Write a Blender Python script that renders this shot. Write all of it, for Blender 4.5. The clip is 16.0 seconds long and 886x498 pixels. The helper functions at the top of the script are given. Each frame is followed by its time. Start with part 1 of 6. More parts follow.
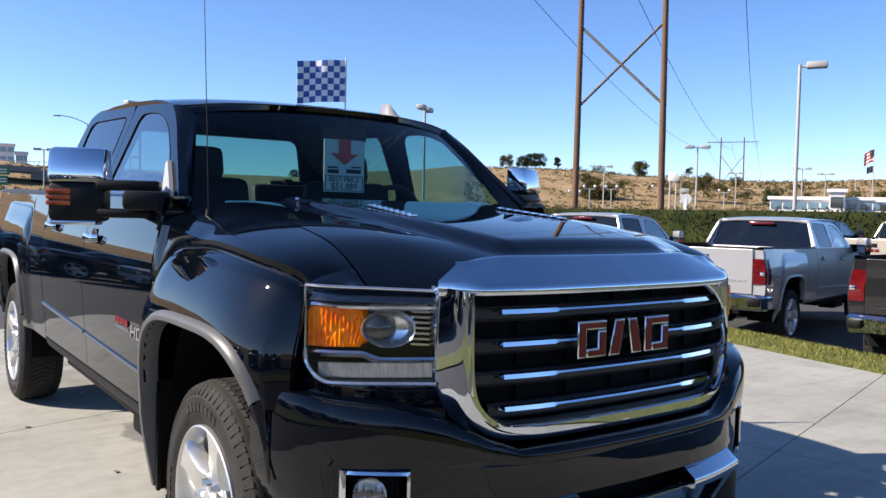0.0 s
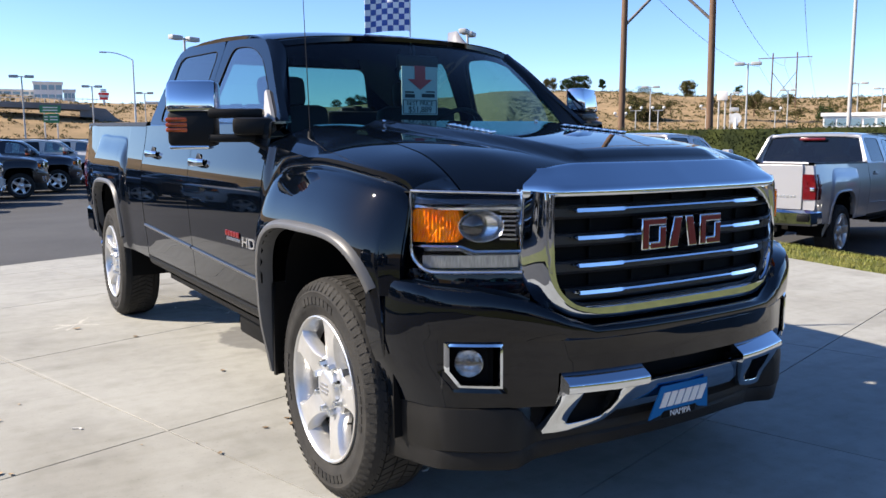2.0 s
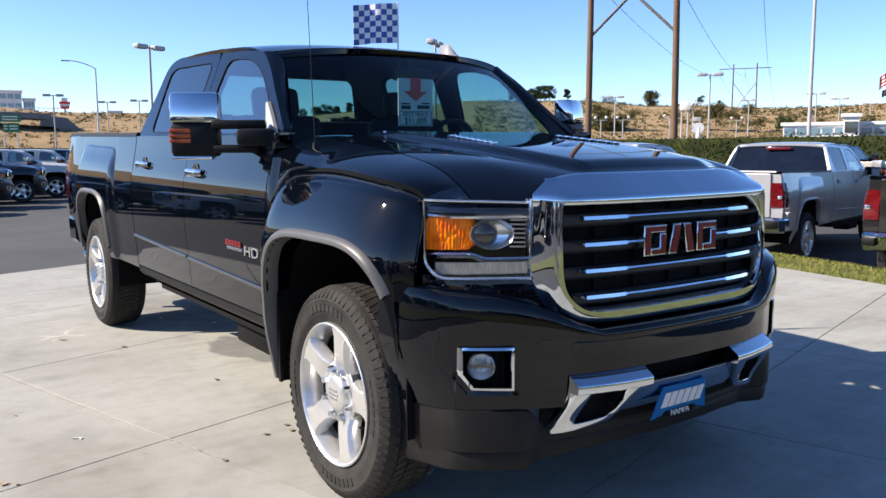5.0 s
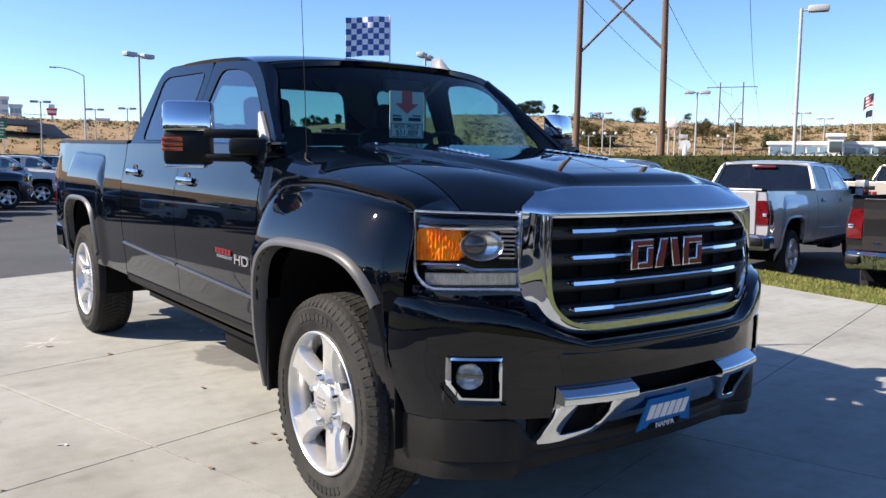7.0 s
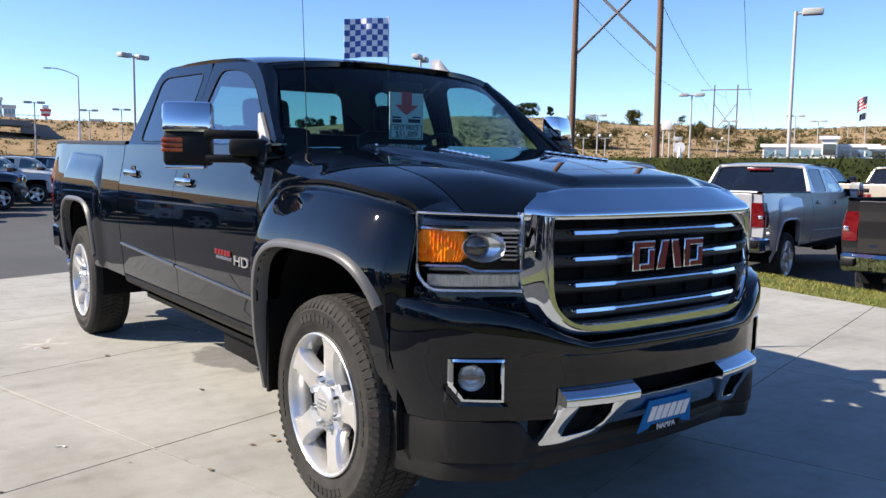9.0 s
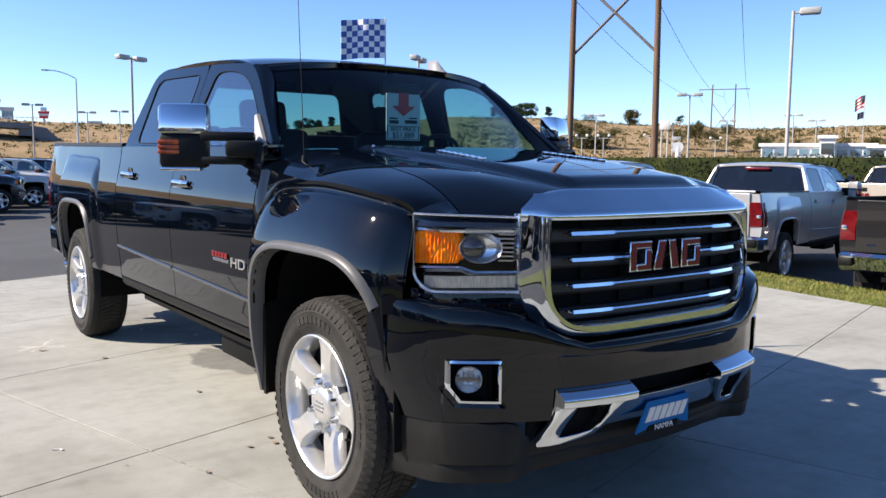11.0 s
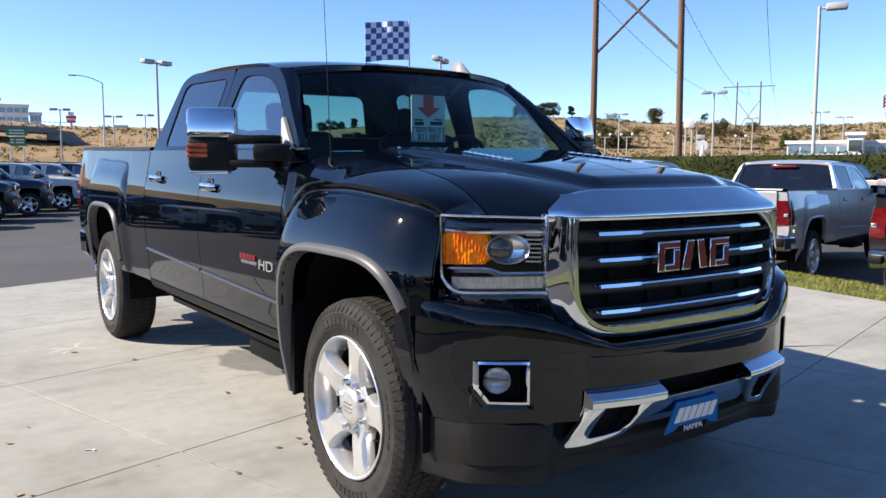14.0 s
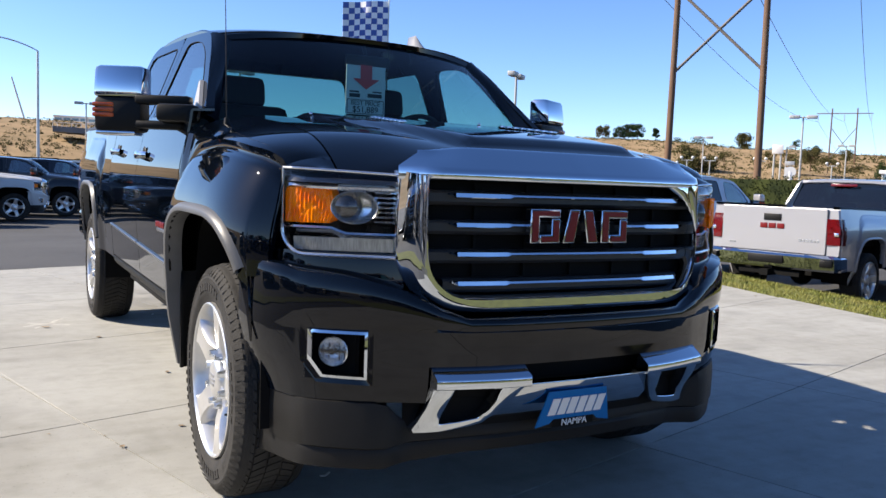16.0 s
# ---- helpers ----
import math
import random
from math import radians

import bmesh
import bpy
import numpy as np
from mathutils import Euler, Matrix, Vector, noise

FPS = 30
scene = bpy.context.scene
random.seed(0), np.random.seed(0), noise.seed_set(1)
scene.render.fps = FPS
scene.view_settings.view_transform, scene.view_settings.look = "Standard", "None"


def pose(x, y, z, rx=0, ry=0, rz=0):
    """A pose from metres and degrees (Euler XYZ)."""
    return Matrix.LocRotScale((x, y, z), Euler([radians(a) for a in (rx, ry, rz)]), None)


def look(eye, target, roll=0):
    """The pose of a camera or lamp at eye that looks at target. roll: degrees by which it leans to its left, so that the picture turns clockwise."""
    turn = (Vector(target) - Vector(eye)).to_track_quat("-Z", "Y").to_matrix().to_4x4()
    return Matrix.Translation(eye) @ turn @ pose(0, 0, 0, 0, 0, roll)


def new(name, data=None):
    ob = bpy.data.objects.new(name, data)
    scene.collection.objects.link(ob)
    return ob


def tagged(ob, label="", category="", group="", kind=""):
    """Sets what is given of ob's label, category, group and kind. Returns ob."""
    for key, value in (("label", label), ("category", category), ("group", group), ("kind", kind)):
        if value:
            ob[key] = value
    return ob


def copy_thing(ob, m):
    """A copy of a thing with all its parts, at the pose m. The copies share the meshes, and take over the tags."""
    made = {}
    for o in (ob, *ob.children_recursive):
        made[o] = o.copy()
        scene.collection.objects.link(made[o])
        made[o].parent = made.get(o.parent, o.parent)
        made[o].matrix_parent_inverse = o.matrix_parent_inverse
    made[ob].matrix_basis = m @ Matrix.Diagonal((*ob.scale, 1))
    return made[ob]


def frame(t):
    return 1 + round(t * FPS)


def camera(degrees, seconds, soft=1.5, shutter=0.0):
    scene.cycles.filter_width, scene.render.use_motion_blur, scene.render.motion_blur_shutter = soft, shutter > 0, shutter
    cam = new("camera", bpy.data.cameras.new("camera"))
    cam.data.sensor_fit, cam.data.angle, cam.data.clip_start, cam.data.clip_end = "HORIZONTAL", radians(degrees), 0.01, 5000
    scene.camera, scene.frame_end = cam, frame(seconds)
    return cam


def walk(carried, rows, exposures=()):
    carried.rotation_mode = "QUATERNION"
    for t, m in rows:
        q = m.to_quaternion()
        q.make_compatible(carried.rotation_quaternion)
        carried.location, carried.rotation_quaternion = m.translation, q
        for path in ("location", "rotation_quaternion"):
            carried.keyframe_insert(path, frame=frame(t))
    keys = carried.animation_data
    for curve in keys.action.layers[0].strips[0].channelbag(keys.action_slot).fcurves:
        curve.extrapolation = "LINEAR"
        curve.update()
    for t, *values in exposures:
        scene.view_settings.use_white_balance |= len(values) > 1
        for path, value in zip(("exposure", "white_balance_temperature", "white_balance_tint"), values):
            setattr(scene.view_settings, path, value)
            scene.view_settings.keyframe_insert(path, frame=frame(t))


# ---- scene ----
cam = camera(56.7, 16.0)
PATH = [
    (0, (-1.846, -2.482, 1.37), (-0.687, -0.855, 1.281), 1.2),
    (0.5, (-1.917, -2.465, 1.37), (-0.772, -0.838, 1.166), -0.8),
    (1, (-2.025, -2.513, 1.347), (-0.873, -0.895, 1.115), -1.2),
    (1.1, (-2.042, -2.505, 1.343), (-0.848, -0.932, 1.025), -0.5),
    (1.2, (-2.064, -2.51, 1.342), (-0.881, -0.94, 0.973), -0.6),
    (1.3, (-2.085, -2.535, 1.344), (-0.965, -0.904, 1.055), -1.5),
    (1.4, (-2.098, -2.577, 1.34), (-1.032, -0.904, 1.081), -1.2),
    (1.5, (-2.117, -2.629, 1.327), (-1.053, -0.956, 1.06), -0.6),
    (2, (-2.18, -2.739, 1.331), (-1.117, -1.065, 1.066), -0.3),
    (2.5, (-2.278, -2.73, 1.334), (-1.199, -1.074, 1.025), -0.9),
    (3, (-2.352, -2.735, 1.328), (-1.242, -1.094, 1.047), -0.8),
    (3.5, (-2.351, -2.728, 1.334), (-1.24, -1.092, 1.038), -0.1),
    (4, (-2.356, -2.732, 1.335), (-1.232, -1.099, 1.069), -0.0),
    (4.5, (-2.351, -2.731, 1.336), (-1.22, -1.1, 1.088), -0.3),
    (6.8, (-2.371, -2.744, 1.342), (-1.218, -1.126, 1.113), 0.3),
    (7, (-2.378, -2.75, 1.334), (-1.218, -1.135, 1.122), 0.6),
    (7.5, (-2.392, -2.747, 1.329), (-1.213, -1.147, 1.105), 0.8),
    (8, (-2.405, -2.745, 1.33), (-1.229, -1.144, 1.101), 0.9),
    (8.5, (-2.409, -2.743, 1.33), (-1.238, -1.138, 1.098), 0.8),
    (8.7, (-2.399, -2.735, 1.332), (-1.228, -1.128, 1.117), 0.8),
    (10.8, (-2.395, -2.737, 1.333), (-1.226, -1.127, 1.137), 0.5),
    (11, (-2.388, -2.734, 1.334), (-1.215, -1.128, 1.128), 0.5),
    (11.5, (-2.388, -2.739, 1.333), (-1.202, -1.141, 1.138), 0.4),
    (12, (-2.386, -2.737, 1.334), (-1.204, -1.137, 1.127), 0.4),
    (12.5, (-2.399, -2.735, 1.333), (-1.239, -1.119, 1.129), 0.2),
    (13, (-2.406, -2.731, 1.33), (-1.283, -1.093, 1.093), 0.0),
    (13.5, (-2.408, -2.727, 1.333), (-1.285, -1.087, 1.115), 0.0),
    (14, (-2.404, -2.731, 1.337), (-1.276, -1.092, 1.132), -0.0),
    (14.5, (-2.38, -2.739, 1.333), (-1.232, -1.116, 1.114), -0.3),
    (15, (-2.261, -2.763, 1.309), (-1.118, -1.128, 1.163), -1.0),
    (15.2, (-2.144, -2.814, 1.246), (-1.001, -1.176, 1.14), -0.4),
    (15.5, (-1.983, -2.908, 1.193), (-0.894, -1.233, 1.102), 1.3),
    (15.8, (-1.778, -2.92, 1.147), (-0.742, -1.218, 0.965), 1.4),
    (16, (-1.657, -2.91, 1.149), (-0.691, -1.166, 0.983), 2.1),
]
walk(cam, [(t, look(eye, target, roll)) for t, eye, target, roll in PATH],
     exposures=[(0.0, 0.86), (1.0, 0.88), (1.6, 1.0), (2.5, 1.03), (4.0, 1.0), (7.0, 0.97), (14.5, 0.97), (15.5, 0.93), (16.0, 0.94)])

import collections

# ---- light ----
SUN_TO = Vector((1.21, -0.69, -1.0)).normalized()
world = bpy.data.worlds.new("sky")
scene.world = world
world.use_nodes = True
wn = world.node_tree
sky = wn.nodes.new("ShaderNodeTexSky")
sky.sky_type = "NISHITA"
sky.sun_disc = False
sky.sun_elevation = math.asin(-SUN_TO.z)
sky.sun_rotation = math.atan2(-SUN_TO.x, -SUN_TO.y)
sky.altitude = 1500
sky.air_density, sky.dust_density, sky.ozone_density = 0.8, 0.6, 3.6
deeper = wn.nodes.new("ShaderNodeHueSaturation")
deeper.inputs["Saturation"].default_value = 1.11
balance = wn.nodes.new("ShaderNodeMix")
balance.data_type, balance.blend_type = "RGBA", "MULTIPLY"
balance.inputs[0].default_value = 1.0
balance.inputs[7].default_value = (1.05, 0.99, 1.025, 1)
wn.links.new(sky.outputs[0], balance.inputs[6])
wn.links.new(balance.outputs[2], deeper.inputs["Color"])
wn.links.new(deeper.outputs[0], wn.nodes["Background"].inputs[0])
wn.nodes["Background"].inputs[1].default_value = 0.124
sun = new("sun", bpy.data.lights.new("sun", "SUN"))
sun.data.energy = 5.7
sun.data.angle = radians(0.53)
sun.data.color = (1.0, 0.885, 0.745)
sun.rotation_euler = SUN_TO.to_track_quat("-Z", "Y").to_euler()


# ---- materials ----
def material(name, color, rough=0.5, metal=0.0, coat=0.0, vary=0.0, scale=8.0, bump=0.0, bump_scale=60.0, alt=None, by_object=0.0, coords="Object", spec=0.5, stretch=(1, 1, 1)):
    """A Principled material with a coarse colour variation, a fine grain and a fine relief."""
    m = bpy.data.materials.new(name)
    m.use_nodes = True
    n, l = m.node_tree.nodes, m.node_tree.links
    p = n["Principled BSDF"]
    p.inputs["Base Color"].default_value = (*color, 1)
    p.inputs["Roughness"].default_value = rough
    p.inputs["Metallic"].default_value = metal
    p.inputs["Coat Weight"].default_value = coat
    p.inputs["Coat Roughness"].default_value = 0.02
    p.inputs["Specular IOR Level"].default_value = spec
    tc = n.new("ShaderNodeTexCoord")
    mp = n.new("ShaderNodeMapping")
    mp.inputs["Scale"].default_value = stretch
    l.new(tc.outputs[coords], mp.inputs[0])
    if vary or alt:
        big, fine = n.new("ShaderNodeTexNoise"), n.new("ShaderNodeTexNoise")
        big.inputs["Scale"].default_value, fine.inputs["Scale"].default_value = scale, scale * 14
        big.inputs["Detail"].default_value, fine.inputs["Detail"].default_value = 6, 3
        l.new(mp.outputs[0], big.inputs[0]), l.new(mp.outputs[0], fine.inputs[0])
        add = n.new("ShaderNodeMath")
        add.operation = "MULTIPLY_ADD"
        add.inputs[1].default_value = 0.35
        l.new(fine.outputs[0], add.inputs[0]), l.new(big.outputs[0], add.inputs[2])
        ramp = n.new("ShaderNodeMapRange")
        ramp.inputs[1].default_value, ramp.inputs[2].default_value = 0.5, 0.85
        l.new(add.outputs[0], ramp.inputs[0])
        mix = n.new("ShaderNodeMix")
        mix.data_type = "RGBA"
        other = alt or [c * (1 - vary) for c in color]
        mix.inputs[6].default_value = (*color, 1)
        mix.inputs[7].default_value = (*other, 1)
        l.new(ramp.outputs[0], mix.inputs[0])
        out = mix.outputs[2]
        if by_object:
            info = n.new("ShaderNodeObjectInfo")
            hsv = n.new("ShaderNodeHueSaturation")
            rng = n.new("ShaderNodeMapRange")
            rng.inputs[3].default_value, rng.inputs[4].default_value = 1 - by_object, 1 + by_object
            l.new(info.outputs["Random"], rng.inputs[0])
            l.new(rng.outputs[0], hsv.inputs["Value"]), l.new(out, hsv.inputs["Color"])
            out = hsv.outputs[0]
        l.new(out, p.inputs["Base Color"])
    if bump:
        b, t = n.new("ShaderNodeBump"), n.new("ShaderNodeTexNoise")
        t.inputs["Scale"].default_value, t.inputs["Detail"].default_value = bump_scale, 4
        b.inputs["Strength"].default_value, b.inputs["Distance"].default_value = bump, 0.01
        l.new(mp.outputs[0], t.inputs[0]), l.new(t.outputs[0], b.inputs["Height"]), l.new(b.outputs[0], p.inputs["Normal"])
    return m


def paint(name, color, metal=0.0, rough=0.25):
    m = material(name, color, rough, metal, coat=1.0, spec=0.5 if metal else 0.0)
    m.node_tree.nodes["Principled BSDF"].inputs["Coat Roughness"].default_value = 0.025
    m.node_tree.nodes["Principled BSDF"].inputs["Coat IOR"].default_value = 1.44
    return m


def glass(name, tint, r0=0.05):
    """A pane that lets tinted light straight through and mirrors more towards grazing angles."""
    m = bpy.data.materials.new(name)
    m.use_nodes = True
    n, l = m.node_tree.nodes, m.node_tree.links
    n.remove(n["Principled BSDF"])
    tr, gl, fr, mx = n.new("ShaderNodeBsdfTransparent"), n.new("ShaderNodeBsdfGlossy"), n.new("ShaderNodeLayerWeight"), n.new("ShaderNodeMixShader")
    pw, ma = n.new("ShaderNodeMath"), n.new("ShaderNodeMath")
    tr.inputs[0].default_value = (*tint, 1)
    gl.inputs["Roughness"].default_value = 0.01
    fr.inputs[0].default_value = 0.5
    pw.operation, ma.operation = "POWER", "MULTIPLY_ADD"
    pw.inputs[1].default_value, ma.inputs[1].default_value, ma.inputs[2].default_value = 4.6, 1 - r0, r0
    l.new(fr.outputs["Facing"], pw.inputs[0]), l.new(pw.outputs[0], ma.inputs[0])
    l.new(ma.outputs[0], mx.inputs[0]), l.new(tr.outputs[0], mx.inputs[1]), l.new(gl.outputs[0], mx.inputs[2])
    l.new(mx.outputs[0], n["Material Output"].inputs[0])
    return m


BLACK = paint("black_paint", (0.0010, 0.0019, 0.0040), 0.0, 0.22)
SILVER = paint("silver_paint", (0.35, 0.35, 0.365), 0.4, 0.36)
WHITE = paint("white_paint", (0.46, 0.46, 0.45))
CHARCOAL = paint("charcoal_paint", (0.008, 0.0068, 0.0068), 0.2, 0.3)
NAVY = paint("dark_blue_paint", (0.008, 0.009, 0.017), 0.3, 0.3)
TAN = paint("tan_paint", (0.45, 0.40, 0.33), 0.4, 0.35)
GREEN = paint("green_paint", (0.01, 0.03, 0.022), 0.2, 0.3)
CHROME = material("chrome", (0.60, 0.64, 0.69), 0.015, 1.0)
ALLOY = material("polished_alloy", (0.66, 0.655, 0.64), 0.28, 0.75, vary=0.12, scale=20)
STEEL = material("brushed_steel", (0.55, 0.55, 0.56), 0.3, 1.0)
DULLTRIM = material("dull_bright_trim", (0.17, 0.17, 0.175), 0.28, 1.0)
GUNMETAL = material("dark_chrome", (0.13, 0.13, 0.135), 0.2, 1.0)
MOULD = material("grey_flare_plastic", (0.074, 0.074, 0.074), 0.42, vary=0.15, scale=12, bump=0.05, bump_scale=300)
PLASTIC = material("black_plastic", (0.005, 0.005, 0.005), 0.5, spec=0.2, vary=0.2, scale=15, bump=0.1, bump_scale=400)
VALANCE = material("dark_grey_valance_plastic", (0.008, 0.0077, 0.0073), 0.55, spec=0.25, vary=0.25, scale=9, bump=0.1, bump_scale=400)
# matt black parts, and sheets whose black stands for shade inside openings
MATTBLACK = material("matt_black", (0.003, 0.003, 0.003), 0.8, spec=0.15)
RUBBER = material("tyre_rubber", (0.0125, 0.012, 0.0112), 0.8, spec=0.3, vary=0.35, scale=14, bump=0.2, bump_scale=200, alt=(0.024, 0.0225, 0.020))
CABIN = material("cabin_black", (0.007, 0.007, 0.0075), 0.6, spec=0.3, vary=0.3, scale=10)
AMBER = material("amber_lens", (1.0, 0.26, 0.0), 0.2, 0.0, spec=0.25, vary=0.45, scale=24, alt=(0.85, 0.12, 0.0))
DEEPAMBER = material("deep_amber_lens", (0.50, 0.075, 0.004), 0.2, coat=0.3, vary=0.6, scale=18)
REDLENS = material("red_lens", (0.12, 0.003, 0.005), 0.15, coat=1.0, vary=0.4, scale=16)
REDBADGE = material("red_enamel", (0.13, 0.006, 0.006), 0.35, coat=0.15, spec=0.25)
REDSTICK = material("red_sticker", (0.65, 0.03, 0.03), 0.4)
PAPER = material("white_paper", (0.6, 0.61, 0.6), 0.7)
INK = material("black_ink", (0.015, 0.015, 0.02), 0.6)
PLATE = material("blue_dealer_plate", (0.002, 0.105, 0.30), 0.6, spec=0.2)
WHITEINK = material("white_lettering", (0.6, 0.6, 0.59), 0.45)
LAMPGLASS = glass("clear_lens", (0.95, 0.96, 0.97), 0.035)
SCREEN = glass("windscreen_glass", (0.46, 0.70, 0.71), 0.022)
REARGLASS = glass("rear_glass", (0.30, 0.46, 0.44), 0.08)
TINTED = glass("side_glass", (0.52, 0.74, 0.74), 0.30)
PRIVACY = glass("privacy_glass", (0.045, 0.055, 0.06), 0.06)
REARSIDE = glass("rear_side_glass", (0.22, 0.36, 0.36), 0.20)
WINDOWDARK = material("dark_window_glass", (0.02, 0.03, 0.035), 0.05, coat=1.0)
REFLECTOR = material("lamp_reflector", (0.75, 0.75, 0.76), 0.12, 1.0)


# ---- mesh tools ----
def link(name, bm, mat, parent=None, label="", smooth=True, thick=0.0, bevel=0.0):
    me = bpy.data.meshes.new(name)
    bm.normal_update()
    bm.to_mesh(me)
    bm.free()
    for poly in me.polygons:
        poly.use_smooth = smooth
    if smooth:
        me.set_sharp_from_angle(angle=radians(38))
        if thick:
            uses = collections.Counter(k for poly in me.polygons for k in poly.edge_keys)
            for edge in me.edges:
                if uses[edge.key] < 2:
                    edge.use_edge_sharp = True
    for one in mat if isinstance(mat, (list, tuple)) else [mat]:
        me.materials.append(one)
    ob = new(name, me)
    if parent:
        ob.parent = parent
    if thick:
        mod = ob.modifiers.new("thickness", "SOLIDIFY")
        mod.thickness, mod.offset = thick, -1
    if bevel:
        mod = ob.modifiers.new("rounded", "BEVEL")
        mod.width, mod.segments, mod.limit_method = bevel, 2, "ANGLE"
    if label:
        ob["label"] = label
    return ob


def part(name, bm, mat, parent, label="", **kw):
    return link(name, bm, mat, parent, label, **kw)


def empty(name, label, category, group="", at=None):
    ob = new(name)
    ob.empty_display_size = 0.2
    if at is not None:
        ob.matrix_basis = at
    return tagged(ob, label, category, group)


def box(bm, c, size, m=None, bevel=0.0):
    """A box round the centre c; m turns it about that centre."""
    mat = Matrix.Translation(c) @ (m or Matrix()) @ Matrix.Diagonal((*size, 1))
    made = bmesh.ops.create_cube(bm, size=1, matrix=mat)
    if bevel:
        edges = list({e for v in made["verts"] for e in v.link_edges})
        bmesh.ops.bevel(bm, geom=edges, offset=bevel, segments=2, affect="EDGES", profile=0.5)
    return bm


def rod(bm, a, b, r0, r1=None, n=10, cap=True):
    a, b = Vector(a), Vector(b)
    d = b - a
    m = Matrix.Translation((a + b) / 2) @ d.to_track_quat("Z", "Y").to_matrix().to_4x4()
    bmesh.ops.create_cone(bm, cap_ends=cap, segments=n, radius1=r0, radius2=r0 if r1 is None else r1, depth=d.length, matrix=m)
    return bm


def grid(bm, rows, close=False):
    """Quads between rows of points; all rows have the same length."""
    vs = [[bm.verts.new(p) for p in row] for row in rows]
    for a, b in zip(vs, vs[1:]):
        k = len(a)
        for i in range(k if close else k - 1):
            j = (i + 1) % k
            if (a[i].co - a[j].co).length + (b[i].co - b[j].co).length > 1e-7:
                bm.faces.new((a[i], a[j], b[j], b[i]))
    return bm


def spin_profile(bm, profile, n=40, axis="x"):
    """Turns a profile of (radius, along) about the x axis."""
    rows = []
    for r, a in profile:
        rows.append([Vector((a, r * math.cos(2 * math.pi * i / n), r * math.sin(2 * math.pi * i / n))) for i in range(n)])
    return grid(bm, rows, close=True)


def prism(bm, pts, depth, to):
    """A polygon pts (2D) given depth; to(u, v, w) places a point."""
    a = [bm.verts.new(to(u, v, 0)) for u, v in pts]
    b = [bm.verts.new(to(u, v, depth)) for u, v in pts]
    n = len(pts)
    bm.faces.new(a[::-1]), bm.faces.new(b)
    for i in range(n):
        bm.faces.new((a[i], a[(i + 1) % n], b[(i + 1) % n], b[i]))
    return bm


def ring(bm, outer, inner, depth, to):
    """A frame between two loops of the same length, with depth."""
    n = len(outer)
    loops = [[bm.verts.new(to(u, v, w)) for u, v in loop] for loop, w in ((outer, 0), (outer, depth), (inner, depth), (inner, 0))]
    for k in range(4):
        a, b = loops[k], loops[(k + 1) % 4]
        for i in range(n):
            bm.faces.new((a[i], a[(i + 1) % n], b[(i + 1) % n], b[i]))
    return bm


def lerp(table, v):
    """Piecewise linear value from rows of (key, value)."""
    if v <= table[0][0]:
        return table[0][1]
    for (a, p), (b, q) in zip(table, table[1:]):
        if v <= b:
            return p + (q - p) * (v - a) / (b - a)
    return table[-1][1]


def soft(table, v):
    """Like lerp, with a smooth (Catmull-Rom) curve."""
    ks = [r[0] for r in table]
    if v <= ks[0]:
        return table[0][1]
    if v >= ks[-1]:
        return table[-1][1]
    i = max(k for k in range(len(ks) - 1) if ks[k] <= v)
    p = [table[max(0, min(len(table) - 1, i + d))] for d in (-1, 0, 1, 2)]
    h = p[2][0] - p[1][0]
    m1 = (p[2][1] - p[0][1]) / max(1e-9, p[2][0] - p[0][0]) * h
    m2 = (p[3][1] - p[1][1]) / max(1e-9, p[3][0] - p[1][0]) * h
    t = (v - p[1][0]) / h
    return (2 * t**3 - 3 * t**2 + 1) * p[1][1] + (t**3 - 2 * t**2 + t) * m1 + (3 * t**2 - 2 * t**3) * p[2][1] + (t**3 - t**2) * m2


def step(a, b, v):
    t = min(1.0, max(0.0, (v - a) / (b - a)))
    return t * t * (3 - 2 * t)


def spread(a, b, n):
    return [a + (b - a) * i / (n - 1) for i in range(n)]


def round_poly(pts, radius, n=4):
    """A polygon with its corners rounded."""
    out = []
    k = len(pts)
    for i in range(k):
        p, a, b = Vector(pts[i]), Vector(pts[i - 1]), Vector(pts[(i + 1) % k])
        r = min(radius, (a - p).length * 0.45, (b - p).length * 0.45)
        s, e = p + (a - p).normalized() * r, p + (b - p).normalized() * r
        for j in range(n + 1):
            t = j / n
            out.append(tuple(s * (1 - t) ** 2 + p * 2 * t * (1 - t) + e * t * t))
    return out


def words(text, size, mat, parent, m, name="lettering", depth=0.002, slant=0.0, label=""):
    """Built-in letters as a mesh, centred on m."""
    cu = bpy.data.curves.new(name, "FONT")
    cu.body, cu.size, cu.extrude, cu.align_x, cu.align_y, cu.shear = text, size, depth, "CENTER", "CENTER", slant
    tmp = new("tmp", cu)
    me = bpy.data.meshes.new_from_object(tmp.evaluated_get(bpy.context.evaluated_depsgraph_get()))
    bpy.data.objects.remove(tmp)
    me.materials.clear()
    me.materials.append(mat)
    ob = new(name, me)
    if parent:
        ob.parent = parent
    ob.matrix_basis = m
    if label:
        ob["label"] = label
    return ob


